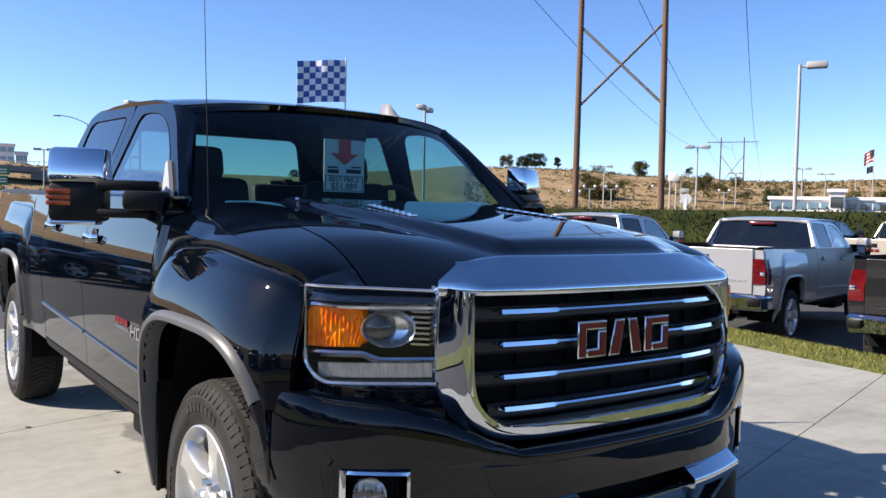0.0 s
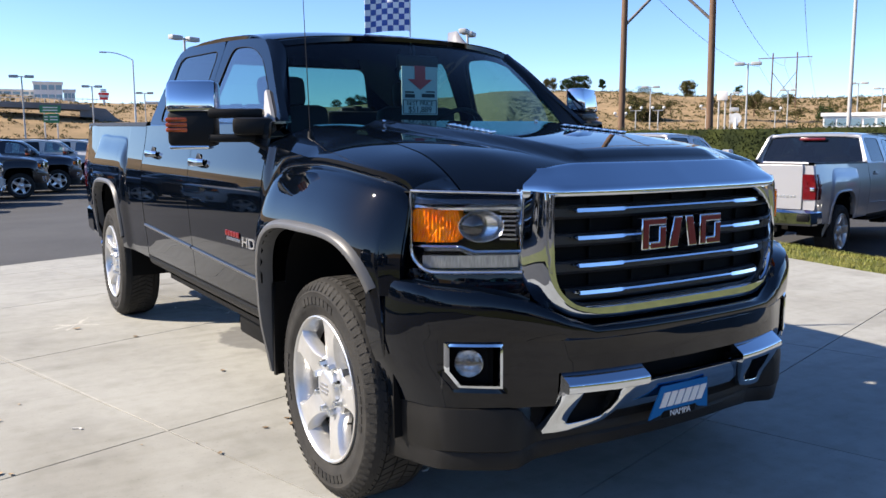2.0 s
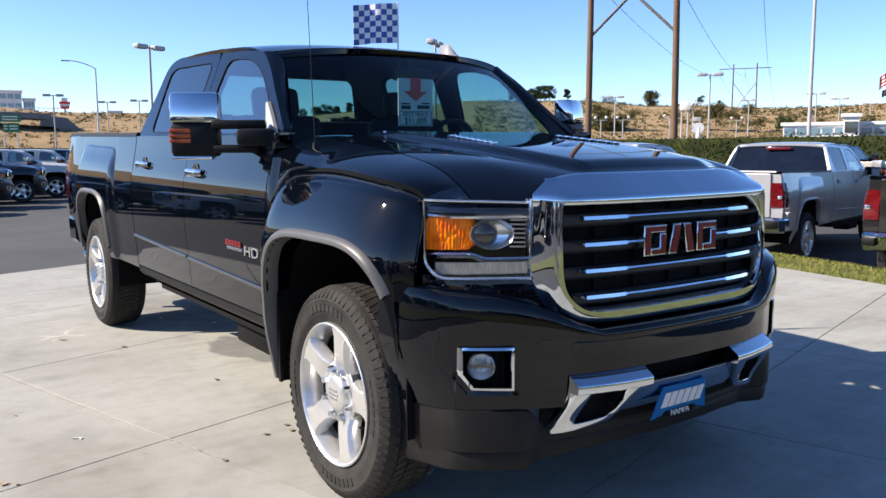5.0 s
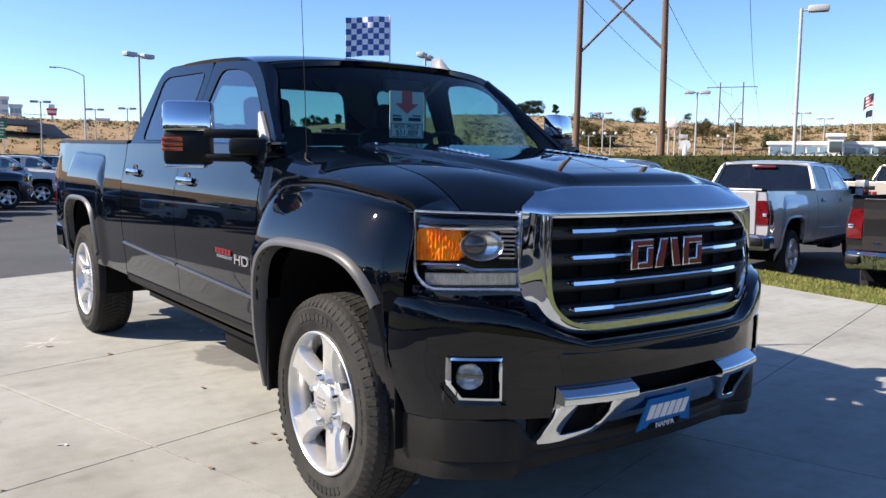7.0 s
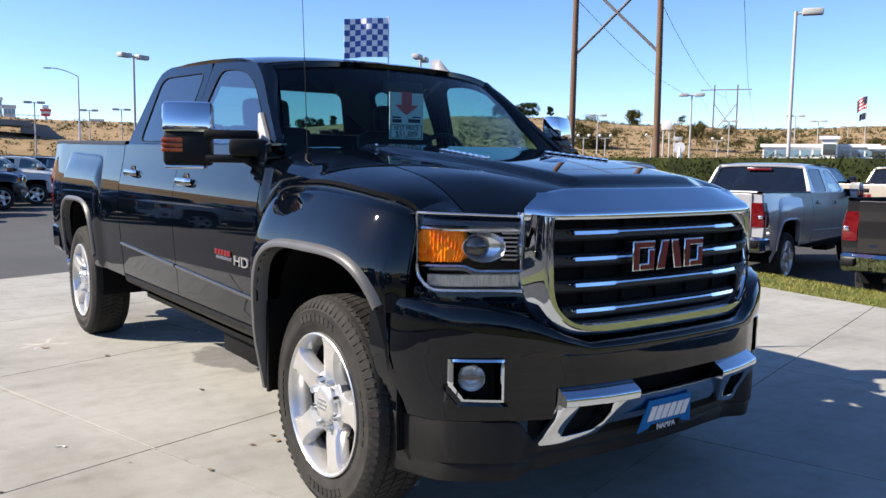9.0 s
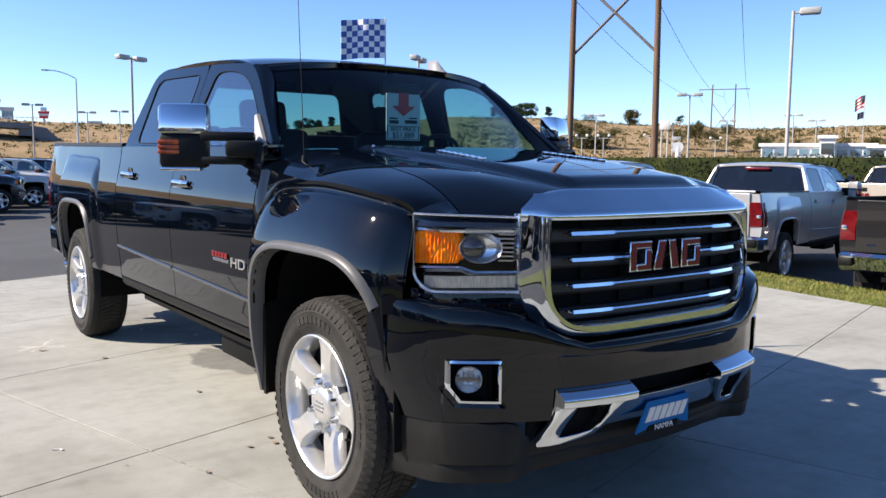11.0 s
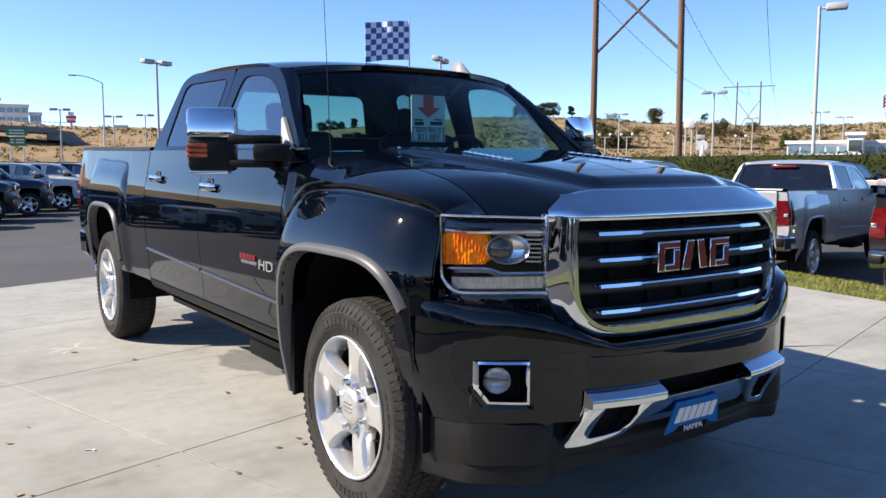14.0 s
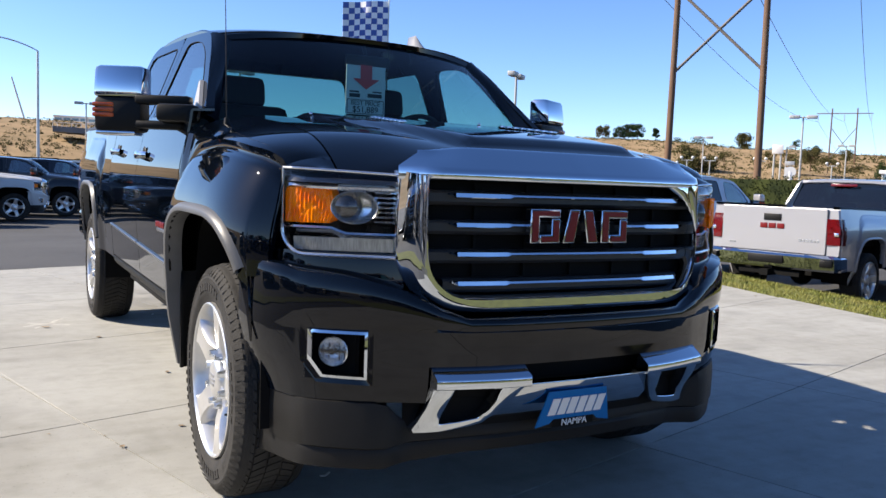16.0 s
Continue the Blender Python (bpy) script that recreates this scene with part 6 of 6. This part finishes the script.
for az, el, d, heads in ((52.57, 4.72, 81, 2), (58.63, 9.68, 42, 1), (34.35, 7.15, 53, 2), (46.51, 3.39, 112, 2), (15.6, 6.6, 59, 2), (5.85, 3.97, 96, 2), (9.78, 3.45, 110, 2), (12.89, 3.08, 124, 2), (55.0, 3.0, 128, 2), (58.96, 3.3, 120, 2), (60.3, 2.95, 130, 2), (62.0, 2.6, 150, 2), (51.57, 2.9, 130, 1), (14.8, 3.2, 120, 2)):
    lamp_post(az, el, d, heads, swing=74.0 if az == 34.35 else 42.0 if az == 15.6 else 0.0)


def cobra(az, el, d, reach):
    top = far(az, d, el)
    root = empty("street_lamp", "tall grey street lamp with a curved arm", "street lamp", "", Matrix.Translation((top.x, top.y, -0.5)) @ Matrix.Rotation(-radians(az), 4, "Z"))
    h = top.z + 0.5
    pole = bmesh.new()
    rod(pole, (0, 0, 0), (0, 0, h - 0.5), 0.13, 0.08, 10)
    part("pole", pole, GALV, root)
    arm = bmesh.new()
    pts = [Vector((-reach * t, 0, h - 0.5 + 0.75 * (1 - (1 - t) ** 2))) for t in spread(0, 1, 8)]
    grid(arm, [[p + Vector((0.0, 0.05 * math.cos(g), 0.05 * math.sin(g))) for g in spread(0, 2 * math.pi, 9)[:-1]] for p in pts], close=True)
    bmesh.ops.recalc_face_normals(arm, faces=arm.faces[:])
    part("arm", arm, GALV, root)
    hd = bmesh.new()
    box(hd, pts[-1] + Vector((-0.3, 0, -0.02)), (0.75, 0.28, 0.14), bevel=0.05)
    part("lamp_head", hd, GREYPAINT, root)


cobra(12.3, 5.42, 96, 2.6)
cobra(3.3, 7.3, 67, 3.0)
for az, el, d in ((45.6, 1.95, 95), (47.05, 1.95, 95), (50.1, 2.0, 100), (44.6, 1.6, 95), (54.3, 1.8, 110)):
    top = far(az, d, el)
    root = empty("globe_lamp", "short pale lamp post with two globes", "lamp post", "globe lamps", Matrix.Translation((top.x, top.y, -0.5)) @ Matrix.Rotation(-radians(az), 4, "Z"))
    pole = bmesh.new()
    rod(pole, (0, 0, 0), (0, 0, top.z + 0.3), 0.08, 0.06, 8)
    rod(pole, (-0.6, 0, top.z + 0.3), (0.6, 0, top.z + 0.3), 0.05, 0.05, 8)
    part("pole", pole, GREYPAINT, root)
    for s in (-1, 1):
        gb = bmesh.new()
        bmesh.ops.create_uvsphere(gb, u_segments=12, v_segments=8, radius=0.17, matrix=Matrix.Translation((s * 0.6, 0, top.z + 0.6)))
        part("globe", gb, WHITEINK, root)


GREYWOOD = material("grey_weathered_timber", (0.17, 0.15, 0.13), 0.85, vary=0.3, scale=3, alt=(0.10, 0.09, 0.08))


def h_frame(centre, way, h, gap, rad, brace, arm_z, arm_half):
    """Two wooden poles with crossed braces and a cross-arm; way points along the line of wires."""
    side = Vector((-way.y, way.x, 0)).normalized()
    root = empty("pylon", "weathered wooden two-pole power pylon with crossed braces", "pylon", "power pylons", Matrix.Translation(centre))
    for s in (-1, 1):
        pole = bmesh.new()
        rod(pole, side * s * gap / 2 + Vector((0, 0, -1)), side * s * gap / 2 * 0.94 + Vector((0, 0, h)), rad, rad * 0.7, 14)
        part("pole", pole, WOOD, root)
        br = bmesh.new()
        rod(br, side * s * gap / 2 + Vector((0, 0, brace[0])), side * -s * gap / 2 + Vector((0, 0, brace[1])), rad * 0.40, n=8)
        part("brace", br, GREYWOOD, root)
    arm = bmesh.new()
    rod(arm, side * -arm_half + Vector((0, 0, arm_z)), side * arm_half + Vector((0, 0, arm_z)), rad * 0.5, n=8)
    part("cross_arm", arm, WOOD, root)
    ends = []
    for s in (-1, 0, 1):
        p = side * s * arm_half * 0.95 + Vector((0, 0, arm_z))
        ins = bmesh.new()
        for k in range(6):
            rod(ins, p - Vector((0, 0, 0.25 + 0.2 * k)), p - Vector((0, 0, 0.35 + 0.2 * k)), rad * 0.7, rad * 0.4, 8)
        part("insulator", ins, GALV, root)
        ends.append(Vector(centre) + p - Vector((0, 0, 1.45)))
    return ends


W = Vector((103, 66, 0)).normalized()
h1 = Vector((30.8, 27.6, -0.5))
h2 = far(54.7, 167, z=-0.5)
e1 = h_frame(h1, W, 19.0, 4.55, 0.19, (7.6, 12.0), 16.2, 6.2)
e2 = h_frame(h2, W, 17.3, 4.4, 0.16, (8.0, 14.0), 16.4, 4.6)
h3 = h2 + W * 170
e3 = h_frame(h3, W, 17.3, 4.4, 0.16, (8.0, 14.0), 16.4, 4.6)
h4 = h2 + W * 300
e4 = h_frame(h4, W, 17.3, 4.4, 0.16, (8.0, 14.0), 16.4, 4.6)
for k in range(3):
    for a, b in ((e1[k], e2[k]), (e2[k], e3[k]), (e3[k], e4[k])):
        wire = bmesh.new()
        pts = [a.lerp(b, t) - Vector((0, 0, 4 * 2.2 * t * (1 - t))) for t in spread(0, 1, 15)]
        grid(wire, [[p + Vector((0.02 * math.cos(g) * 0.5, -0.02 * math.cos(g), 0.02 * math.sin(g))) for g in spread(0, 2 * math.pi, 6)[:-1]] for p in pts], close=True)
        tagged(link("power_line", wire, WIRE), "thin dark power line between the pylons", "power line", "power lines")

# ---- signs, flag, buildings ----
root = empty("road_sign", "green highway sign panels on two posts", "road sign", "", Matrix.Translation(far(7.3, 120)) @ Matrix.Rotation(-radians(7.3), 4, "Z"))
for x in (-0.75, 0.75):
    po = bmesh.new()
    rod(po, (x, 0, 0), (x, 0, 6.3), 0.09)
    part("post", po, GALV, root)
for c, sz in (((0, -0.12, 5.95), (2.5, 0.06, 0.95)), ((0.35, -0.12, 4.75), (1.3, 0.06, 1.2)), ((-0.55, -0.12, 4.75), (0.6, 0.06, 1.0))):
    pn = bmesh.new()
    box(pn, c, sz)
    p = part("panel", pn, SIGNGREEN, root, smooth=False)
    for k in range(2):
        br = bmesh.new()
        box(br, (c[0], c[1] - 0.035, c[2] + 0.2 - 0.36 * k), (sz[0] * 0.7, 0.01, 0.14))
        part("sign_bar", br, WHITEINK, p, "white bar", smooth=False)

rp = far(10.4, 190, 3.05)
root = empty("pole_sign", "red and white sign on a tall pole", "sign", "", Matrix.Translation((rp.x, rp.y, 0)) @ Matrix.Rotation(-radians(10.4), 4, "Z"))
po = bmesh.new()
rod(po, (0, 0, 0), (0, 0, rp.z - 0.5), 0.25)
part("post", po, GALV, root)
for z, w, hh, m in ((rp.z - 0.25, 2.1, 0.5, REDSTICK), (rp.z - 0.75, 1.9, 0.5, WHITEINK), (rp.z - 1.25, 1.7, 0.5, REDSTICK), (rp.z + 0.4, 1.2, 0.7, STEEL)):
    pn = bmesh.new()
    box(pn, (0, 0, z), (w, 0.5, hh), bevel=0.06)
    part("panel", pn, m, root)
dp = far(51.05, 130, 3.0)
root = empty("dealer_sign", "pale upright sign tower with stacked panels", "sign", "", Matrix.Translation((dp.x, dp.y, -0.5)) @ Matrix.Rotation(-radians(51), 4, "Z"))
for x in (-0.45, 0.45):
    po = bmesh.new()
    rod(po, (x, 0, 0), (x, 0, dp.z + 0.4), 0.14)
    part("post", po, GREYPAINT, root)
pn = bmesh.new()
box(pn, (0, -0.1, dp.z - 0.2), (1.5, 0.4, 1.3), bevel=0.06)
part("panel", pn, WALLW, root)
for k in range(3):
    pn = bmesh.new()
    box(pn, (1.7, -0.1, dp.z - 2.2 - 0.9 * k), (1.3, 0.3, 0.6), bevel=0.03)
    part("small_panel", pn, GALV, root)
rd = far(51.95, 100, 1.25)
root = empty("round_sign", "white round sign on a post", "sign", "", Matrix.Translation((rd.x, rd.y, -0.5)) @ Matrix.Rotation(-radians(52), 4, "Z"))
po = bmesh.new()
rod(po, (0, 0, 0), (0, 0, rd.z + 0.5), 0.3)
part("post", po, WALLW, root)
pn = bmesh.new()
rod(pn, (0, -0.25, rd.z + 0.5), (0, 0.25, rd.z + 0.5), 0.6, n=24)
part("disc", pn, WHITEINK, root)


def slab_building(az, d, el0, el1, width, depth, label, rows_, cols, storey, mat=WALLW, glassm=None):
    p = far(az, d, el0)
    top = far(az, d, el1).z
    root = empty("building", label, "building", "", Matrix.Translation(p) @ Matrix.Rotation(-radians(az), 4, "Z"))
    h = top - p.z
    wl = bmesh.new()
    box(wl, (0, depth / 2, h / 2 - 1.0), (width, depth, h + 2.0))
    part("wall", wl, mat, root, smooth=False)
    rf = bmesh.new()
    box(rf, (0, depth / 2, h + 0.1), (width + 0.5, depth + 0.5, 0.35))
    part("roof", rf, mat, root, smooth=False)
    for r in range(rows_):
        for c in range(cols):
            wn_ = bmesh.new()
            box(wn_, (-width / 2 + width * (c + 0.5) / cols, -0.02, h * (r + 0.5) / rows_), (width / cols * 0.8, 0.12, h / rows_ * 0.5))
            part("window", wn_, glassm or WINDOWDARK, root, smooth=False)
    return root


BLUEGLASS = material("blue_window_glass", (0.12, 0.20, 0.26), 0.1, coat=1.0)
slab_building(5.2, 235, 2.45, 3.1, 12, 10, "white low office building with blue glass on the hill", 2, 6, 2, glassm=BLUEGLASS)
slab_building(7.2, 230, 2.45, 3.6, 6.5, 12, "white office block with blue glass on the hill", 2, 4, 2, glassm=BLUEGLASS)
slab_building(8.4, 232, 2.45, 3.15, 2.6, 10, "pale office wing on the hill", 1, 3, 2, glassm=BLUEGLASS)
slab_building(13.3, 205, 2.1, 2.45, 2.8, 4, "small white house behind the hill", 1, 2, 1)
slab_building(60.4, 100, 0.5, 1.35, 11.5, 6, "white single-storey car showroom", 1, 9, 1, glassm=BLUEGLASS)
slab_building(61.0, 97, 0.5, 1.85, 1.5, 3, "white showroom entrance tower", 1, 1, 1)
slab_building(65.6, 100, 0.5, 1.25, 8, 6, "pale low showroom annex building", 1, 5, 1)
# overpass on the embankment
GREYCON = material("grey_bridge_concrete", (0.14, 0.15, 0.165), 0.85, vary=0.25, scale=0.4)
ov = empty("overpass", "grey concrete road bridge with a sloping abutment", "bridge", "", Matrix.Translation(far(8.4, 150, z=0)) @ Matrix.Rotation(-radians(8.4), 4, "Z"))
dk = bmesh.new()
box(dk, (-4.5, 2, 7.05), (15, 8, 0.9), Matrix.Rotation(0.03, 4, "Y"))
part("deck", dk, GREYCON, ov, smooth=False)
ab = bmesh.new()
prism(ab, [(1.5, 7.1), (5.5, 6.6), (9.8, 2.2), (8.0, 2.0), (3.5, 5.2), (1.5, 5.3)], 6, lambda u, v, w: Vector((u, w - 1.5, v)))
bmesh.ops.recalc_face_normals(ab, faces=ab.faces[:])
part("abutment", ab, GREYCON, ov, smooth=False)
rl = bmesh.new()
for k in range(24):
    rod(rl, (-12 + 0.7 * k, -2, 7.5), (-12 + 0.7 * k, -2, 8.3), 0.04, n=6)
rod(rl, (-12, -2, 8.3), (4.5, -2, 8.1), 0.05, n=6)
part("railing", rl, GALV, ov)["kind"] = "stuff"
wl = empty("retaining_wall", "low grey concrete wall along the road", "wall", "", Matrix.Identity(4))
wb = bmesh.new()
pts = [far(az, 105, z=-0.5) for az in range(-8, 8, 2)]
for a, b in zip(pts, pts[1:]):
    c = (a + b) / 2
    d = b - a
    box(wb, c + Vector((0, 0, 1.2)), (d.length, 0.3, 1.7), Matrix.Rotation(math.atan2(d.y, d.x), 4, "Z"))
part("wall", wb, GREYCON, wl, smooth=False)
# leaning crane boom far away
cb = far(1.4, 230, 5.3)
cbase = far(2.4, 230, 2.4)
cr = empty("crane", "thin pale crane boom far behind the hill", "crane", "")
bo = bmesh.new()
rod(bo, cbase - Vector((0, 0, 3)), cb, 0.28, 0.18, 6)
part("boom", bo, GALV, cr)

# flags
CHECK = bpy.data.materials.new("blue_white_check_cloth")
CHECK.use_nodes = True
n_, l_ = CHECK.node_tree.nodes, CHECK.node_tree.links
ck, uv = n_.new("ShaderNodeTexChecker"), n_.new("ShaderNodeUVMap")
ck.inputs["Color1"].default_value, ck.inputs["Color2"].default_value, ck.inputs["Scale"].default_value = (0.06, 0.11, 0.36, 1), (0.85, 0.85, 0.85, 1), 1.0
l_.new(uv.outputs[0], ck.inputs[0]), l_.new(ck.outputs[0], n_["Principled BSDF"].inputs["Base Color"])
n_["Principled BSDF"].inputs["Roughness"].default_value = 0.8


def cloth(name, parent, mat, w, h, nu, nv, ripple, hang, checks=None):
    """A rippled rectangle that flies towards -u from the pole."""
    bm = bmesh.new()
    uvl = bm.loops.layers.uv.new("UVMap")
    vs = [[bm.verts.new(Vector((-w * u, ripple * math.sin(u * 9 + v * 2) * u, h * v - hang * u * u))) for u in spread(0, 1, nu)] for v in spread(0, 1, nv)]
    for j in range(nv - 1):
        for i in range(nu - 1):
            f = bm.faces.new((vs[j][i], vs[j][i + 1], vs[j + 1][i + 1], vs[j + 1][i]))
            for lp, (a, b) in zip(f.loops, ((i, j), (i + 1, j), (i + 1, j + 1), (i, j + 1))):
                lp[uvl].uv = (a / (nu - 1) * (checks or (1, 1))[0], b / (nv - 1) * (checks or (1, 1))[1])
    return part(name, bm, mat, parent, thick=0.002)


fl = empty("window_flag", "blue and white chequered flag on a thin white staff", "flag", "", Matrix.Translation((0.655, 2.12, 1.70)) @ Matrix.Rotation(radians(-28), 4, "Z"))
st = bmesh.new()
rod(st, (0, 0, 0), (0, 0, 0.62), 0.005, n=8)
part("staff", st, WHITEINK, fl)
cl = cloth("cloth", fl, CHECK, 0.30, 0.26, 33, 22, 0.02, 0.02, (8, 7))
cl.location = (0, 0, 0.35)

STRIPE = material("red_white_flag_cloth", (0.40, 0.03, 0.045), 0.8)
NAVYCLOTH = material("dark_blue_flag_cloth", (0.012, 0.016, 0.04), 0.8)
fp = far(62.95, 140, 4.4)
root = empty("flag_pole", "tall pole with a striped flag and a dark flag", "flag pole", "", Matrix.Translation((fp.x, fp.y, -0.5)) @ Matrix.Rotation(-radians(63), 4, "Z"))
po = bmesh.new()
rod(po, (0, 0, 0), (0, 0, fp.z + 0.7), 0.1, 0.05)
part("pole", po, GREYPAINT, root)
for k in range(7):
    c = cloth("stripe", root, STRIPE if k % 2 == 0 else WHITEINK, 1.3, 0.26, 12, 2, 0.15, 0.75)
    c.location = (0, 0, fp.z - 1.3 + 0.26 * k)
ct = cloth("canton", root, NAVYCLOTH, 0.6, 1.0, 8, 4, 0.06, 0.16)
ct.location = (0, -0.05, fp.z - 0.48)
ct = cloth("lower_flag", root, NAVYCLOTH, 0.9, 1.0, 10, 4, 0.1, 0.3)
ct.location = (0, 0, fp.z - 2.9)


# ---- small things on the concrete ----
SCRAPE = material("pale_scraped_concrete", (0.44, 0.43, 0.39), 0.9, vary=0.3, scale=12, alt=(0.36, 0.345, 0.31))
DEADLEAF = material("dead_leaf", (0.31, 0.23, 0.14), 0.7, vary=0.4, scale=30, alt=(0.22, 0.15, 0.09), by_object=0.4)
BITS = material("white_scrap", (0.55, 0.54, 0.5), 0.7)


def strip(name, label, pts, width, mat, seed):
    """A thin uneven deposit along a line on the ground."""
    r = random.Random(seed)
    bm = bmesh.new()
    rows = []
    for (x0, y0), (x1, y1) in zip(pts, pts[1:]):
        d = Vector((y1 - y0, x0 - x1)).normalized()
        m = max(4, int(math.hypot(x1 - x0, y1 - y0) / 0.03))
        for i in range(m + 1):
            t = i / m
            w = width * r.uniform(0.15, 1.0)
            j = width * r.uniform(-0.35, 0.35)
            c = Vector((x0 + (x1 - x0) * t, y0 + (y1 - y0) * t, 0.0))
            rows.append([(c.x + d.x * (j - w), c.y + d.y * (j - w), 0.0006), (c.x + d.x * j, c.y + d.y * j, 0.0018), (c.x + d.x * (j + w), c.y + d.y * (j + w), 0.0006)])
    grid(bm, rows)
    bmesh.ops.recalc_face_normals(bm, faces=bm.faces[:])
    tagged(link(name, bm, mat), label, "ground mark", kind="structure")


strip("trim_joint_fill", "pale filled joint line across the concrete", [(-1.90, 3.20), (-1.299, 1.033)], 0.0022, SCRAPE, 1)
strip("trim_joint_fill", "pale filled joint line across the concrete", [(-1.299, 1.033), (-1.20, 0.684)], 0.0010, SCRAPE, 2)
for k, line in enumerate(([(-1.46, 3.60), (-1.20, 3.72)], [(-1.42, 3.74), (-1.15, 3.58)], [(-1.38, 3.50), (-1.18, 3.88)], [(-1.48, 3.70), (-1.30, 3.66)])):
    strip("trim_scrape", "pale scraped streaks on the concrete", line, 0.016, SCRAPE, 5 + k)


def leaf(x, y, size, a, seed):
    r = random.Random(seed)
    bm = bmesh.new()
    curl = r.uniform(0.2, 0.5)
    rows = []
    for t in spread(0, 1, 7):
        w = size * 0.36 * math.sin(math.pi * min(1, t * 0.9 + 0.08)) ** 0.8
        z = 0.003 + curl * size * (t - 0.45) ** 2
        rows.append([(size * (t - 0.5), w * e, z + 0.25 * w * abs(e) * curl * 2 + 0.001 * r.uniform(-1, 1)) for e in (-1, -0.5, 0, 0.5, 1)])
    grid(bm, rows)
    bm.normal_update()
    ob = link("dead_leaf", bm, DEADLEAF, thick=0.0008)
    ob.matrix_basis = Matrix.Translation((x, y, 0.001)) @ Matrix.Rotation(a, 4, "Z")
    tagged(ob, "curled brown dead leaf lying on the concrete", "leaf", "dead leaves")


for k, (x, y, size) in enumerate(((-1.315, 3.506, 0.09), (-1.015, 3.032, 0.08), (-1.954, 1.605, 0.055), (-1.839, 1.832, 0.03), (-2.001, 0.889, 0.06), (-1.96, 0.86, 0.04), (-1.185, 0.619, 0.05), (-0.907, 0.819, 0.05), (-0.786, 0.802, 0.06), (-0.775, 0.886, 0.05), (-0.778, 1.869, 0.06), (-1.444, 0.906, 0.02), (-1.233, 0.793, 0.02), (5.75, 3.3, 0.08), (5.9, 4.4, 0.07), (6.15, 3.9, 0.06))):
    leaf(x, y, size * 0.58, k * 1.7, k)


def scrap(x, y, size, a, label):
    bm = bmesh.new()
    prism(bm, [(-0.5 * size, 0), (-0.15 * size, -0.12 * size), (0.5 * size, 0.32 * size), (0.42 * size, 0.42 * size), (-0.1 * size, 0.1 * size), (-0.45 * size, 0.2 * size)], 0.004, lambda u, v, w: Vector((u, v, 0.001 + w + 0.04 * abs(u))))
    bmesh.ops.recalc_face_normals(bm, faces=bm.faces[:])
    ob = link("paper_scrap", bm, BITS, smooth=False)
    ob.matrix_basis = Matrix.Translation((x, y, 0)) @ Matrix.Rotation(a, 4, "Z")
    tagged(ob, label, "scrap")


scrap(-0.530, -0.017, 0.055, 0.2, "small white scrap lying in the shade")
scrap(-0.520, 3.87, 0.05, 1.0, "small white scrap behind the rear wheel")
scrap(-1.641, 1.291, 0.05, 2.2, "pale torn scrap on sunlit concrete")
scrap(-0.23, 3.442, 0.07, 0.5, "thin pale scrap under the truck")


# ---- concrete pad: slabs between saw-cut joints ----
pave = empty("pavement", "pale concrete display pad with saw-cut joints", "pavement")
pave["kind"] = "structure"
turn = Matrix.Translation((-1.30, 1.033, 0)) @ Matrix.Rotation(radians(16.3), 4, "Z")
US = [-15.75, -14.0, -12.25, -10.5, -8.75, -7.0, -5.25, -3.5, -1.75, 0, 1.75, 3.5, 5.25, 7.0, 8.75, 10.5]
VS = [-9.0, -7.2, -5.42, -3.62, -1.82, 0, 1.82, 3.57, 5.35, 7.15, 8.95, 10.75]
for u0, u1 in zip(US, US[1:]):
    for v0, v1 in zip(VS, VS[1:]):
        g = 0.004
        pts = [turn @ Vector(p) for p in ((u0 + g, v0 + g, 0), (u1 - g, v0 + g, 0), (u1 - g, v1 - g, 0), (u0 + g, v1 - g, 0))]
        sb = bmesh.new()
        prism(sb, [(p.x, p.y) for p in pts], 0.1, lambda u, v, w: Vector((u, v, -0.1 + w)))
        cx = sum(p.x for p in pts) / 4
        cy = sum(p.y for p in pts) / 4
        for co, no in (((0, 7.75, 0), (-0.35, 1, 0)), ((0, -3.8, 0), (0, -1, 0)), ((-2.95, -3.8, 0), (-1, 0.06, 0)), ((edge_x(cy), cy, 0), (1, -(edge_x(cy + 0.5) - edge_x(cy - 0.5)), 0))):
            bmesh.ops.bisect_plane(sb, geom=sb.verts[:] + sb.edges[:] + sb.faces[:], plane_co=co, plane_no=no, clear_outer=True)
        if len(sb.faces) < 3:
            sb.free()
            continue
        bmesh.ops.recalc_face_normals(sb, faces=sb.faces[:])
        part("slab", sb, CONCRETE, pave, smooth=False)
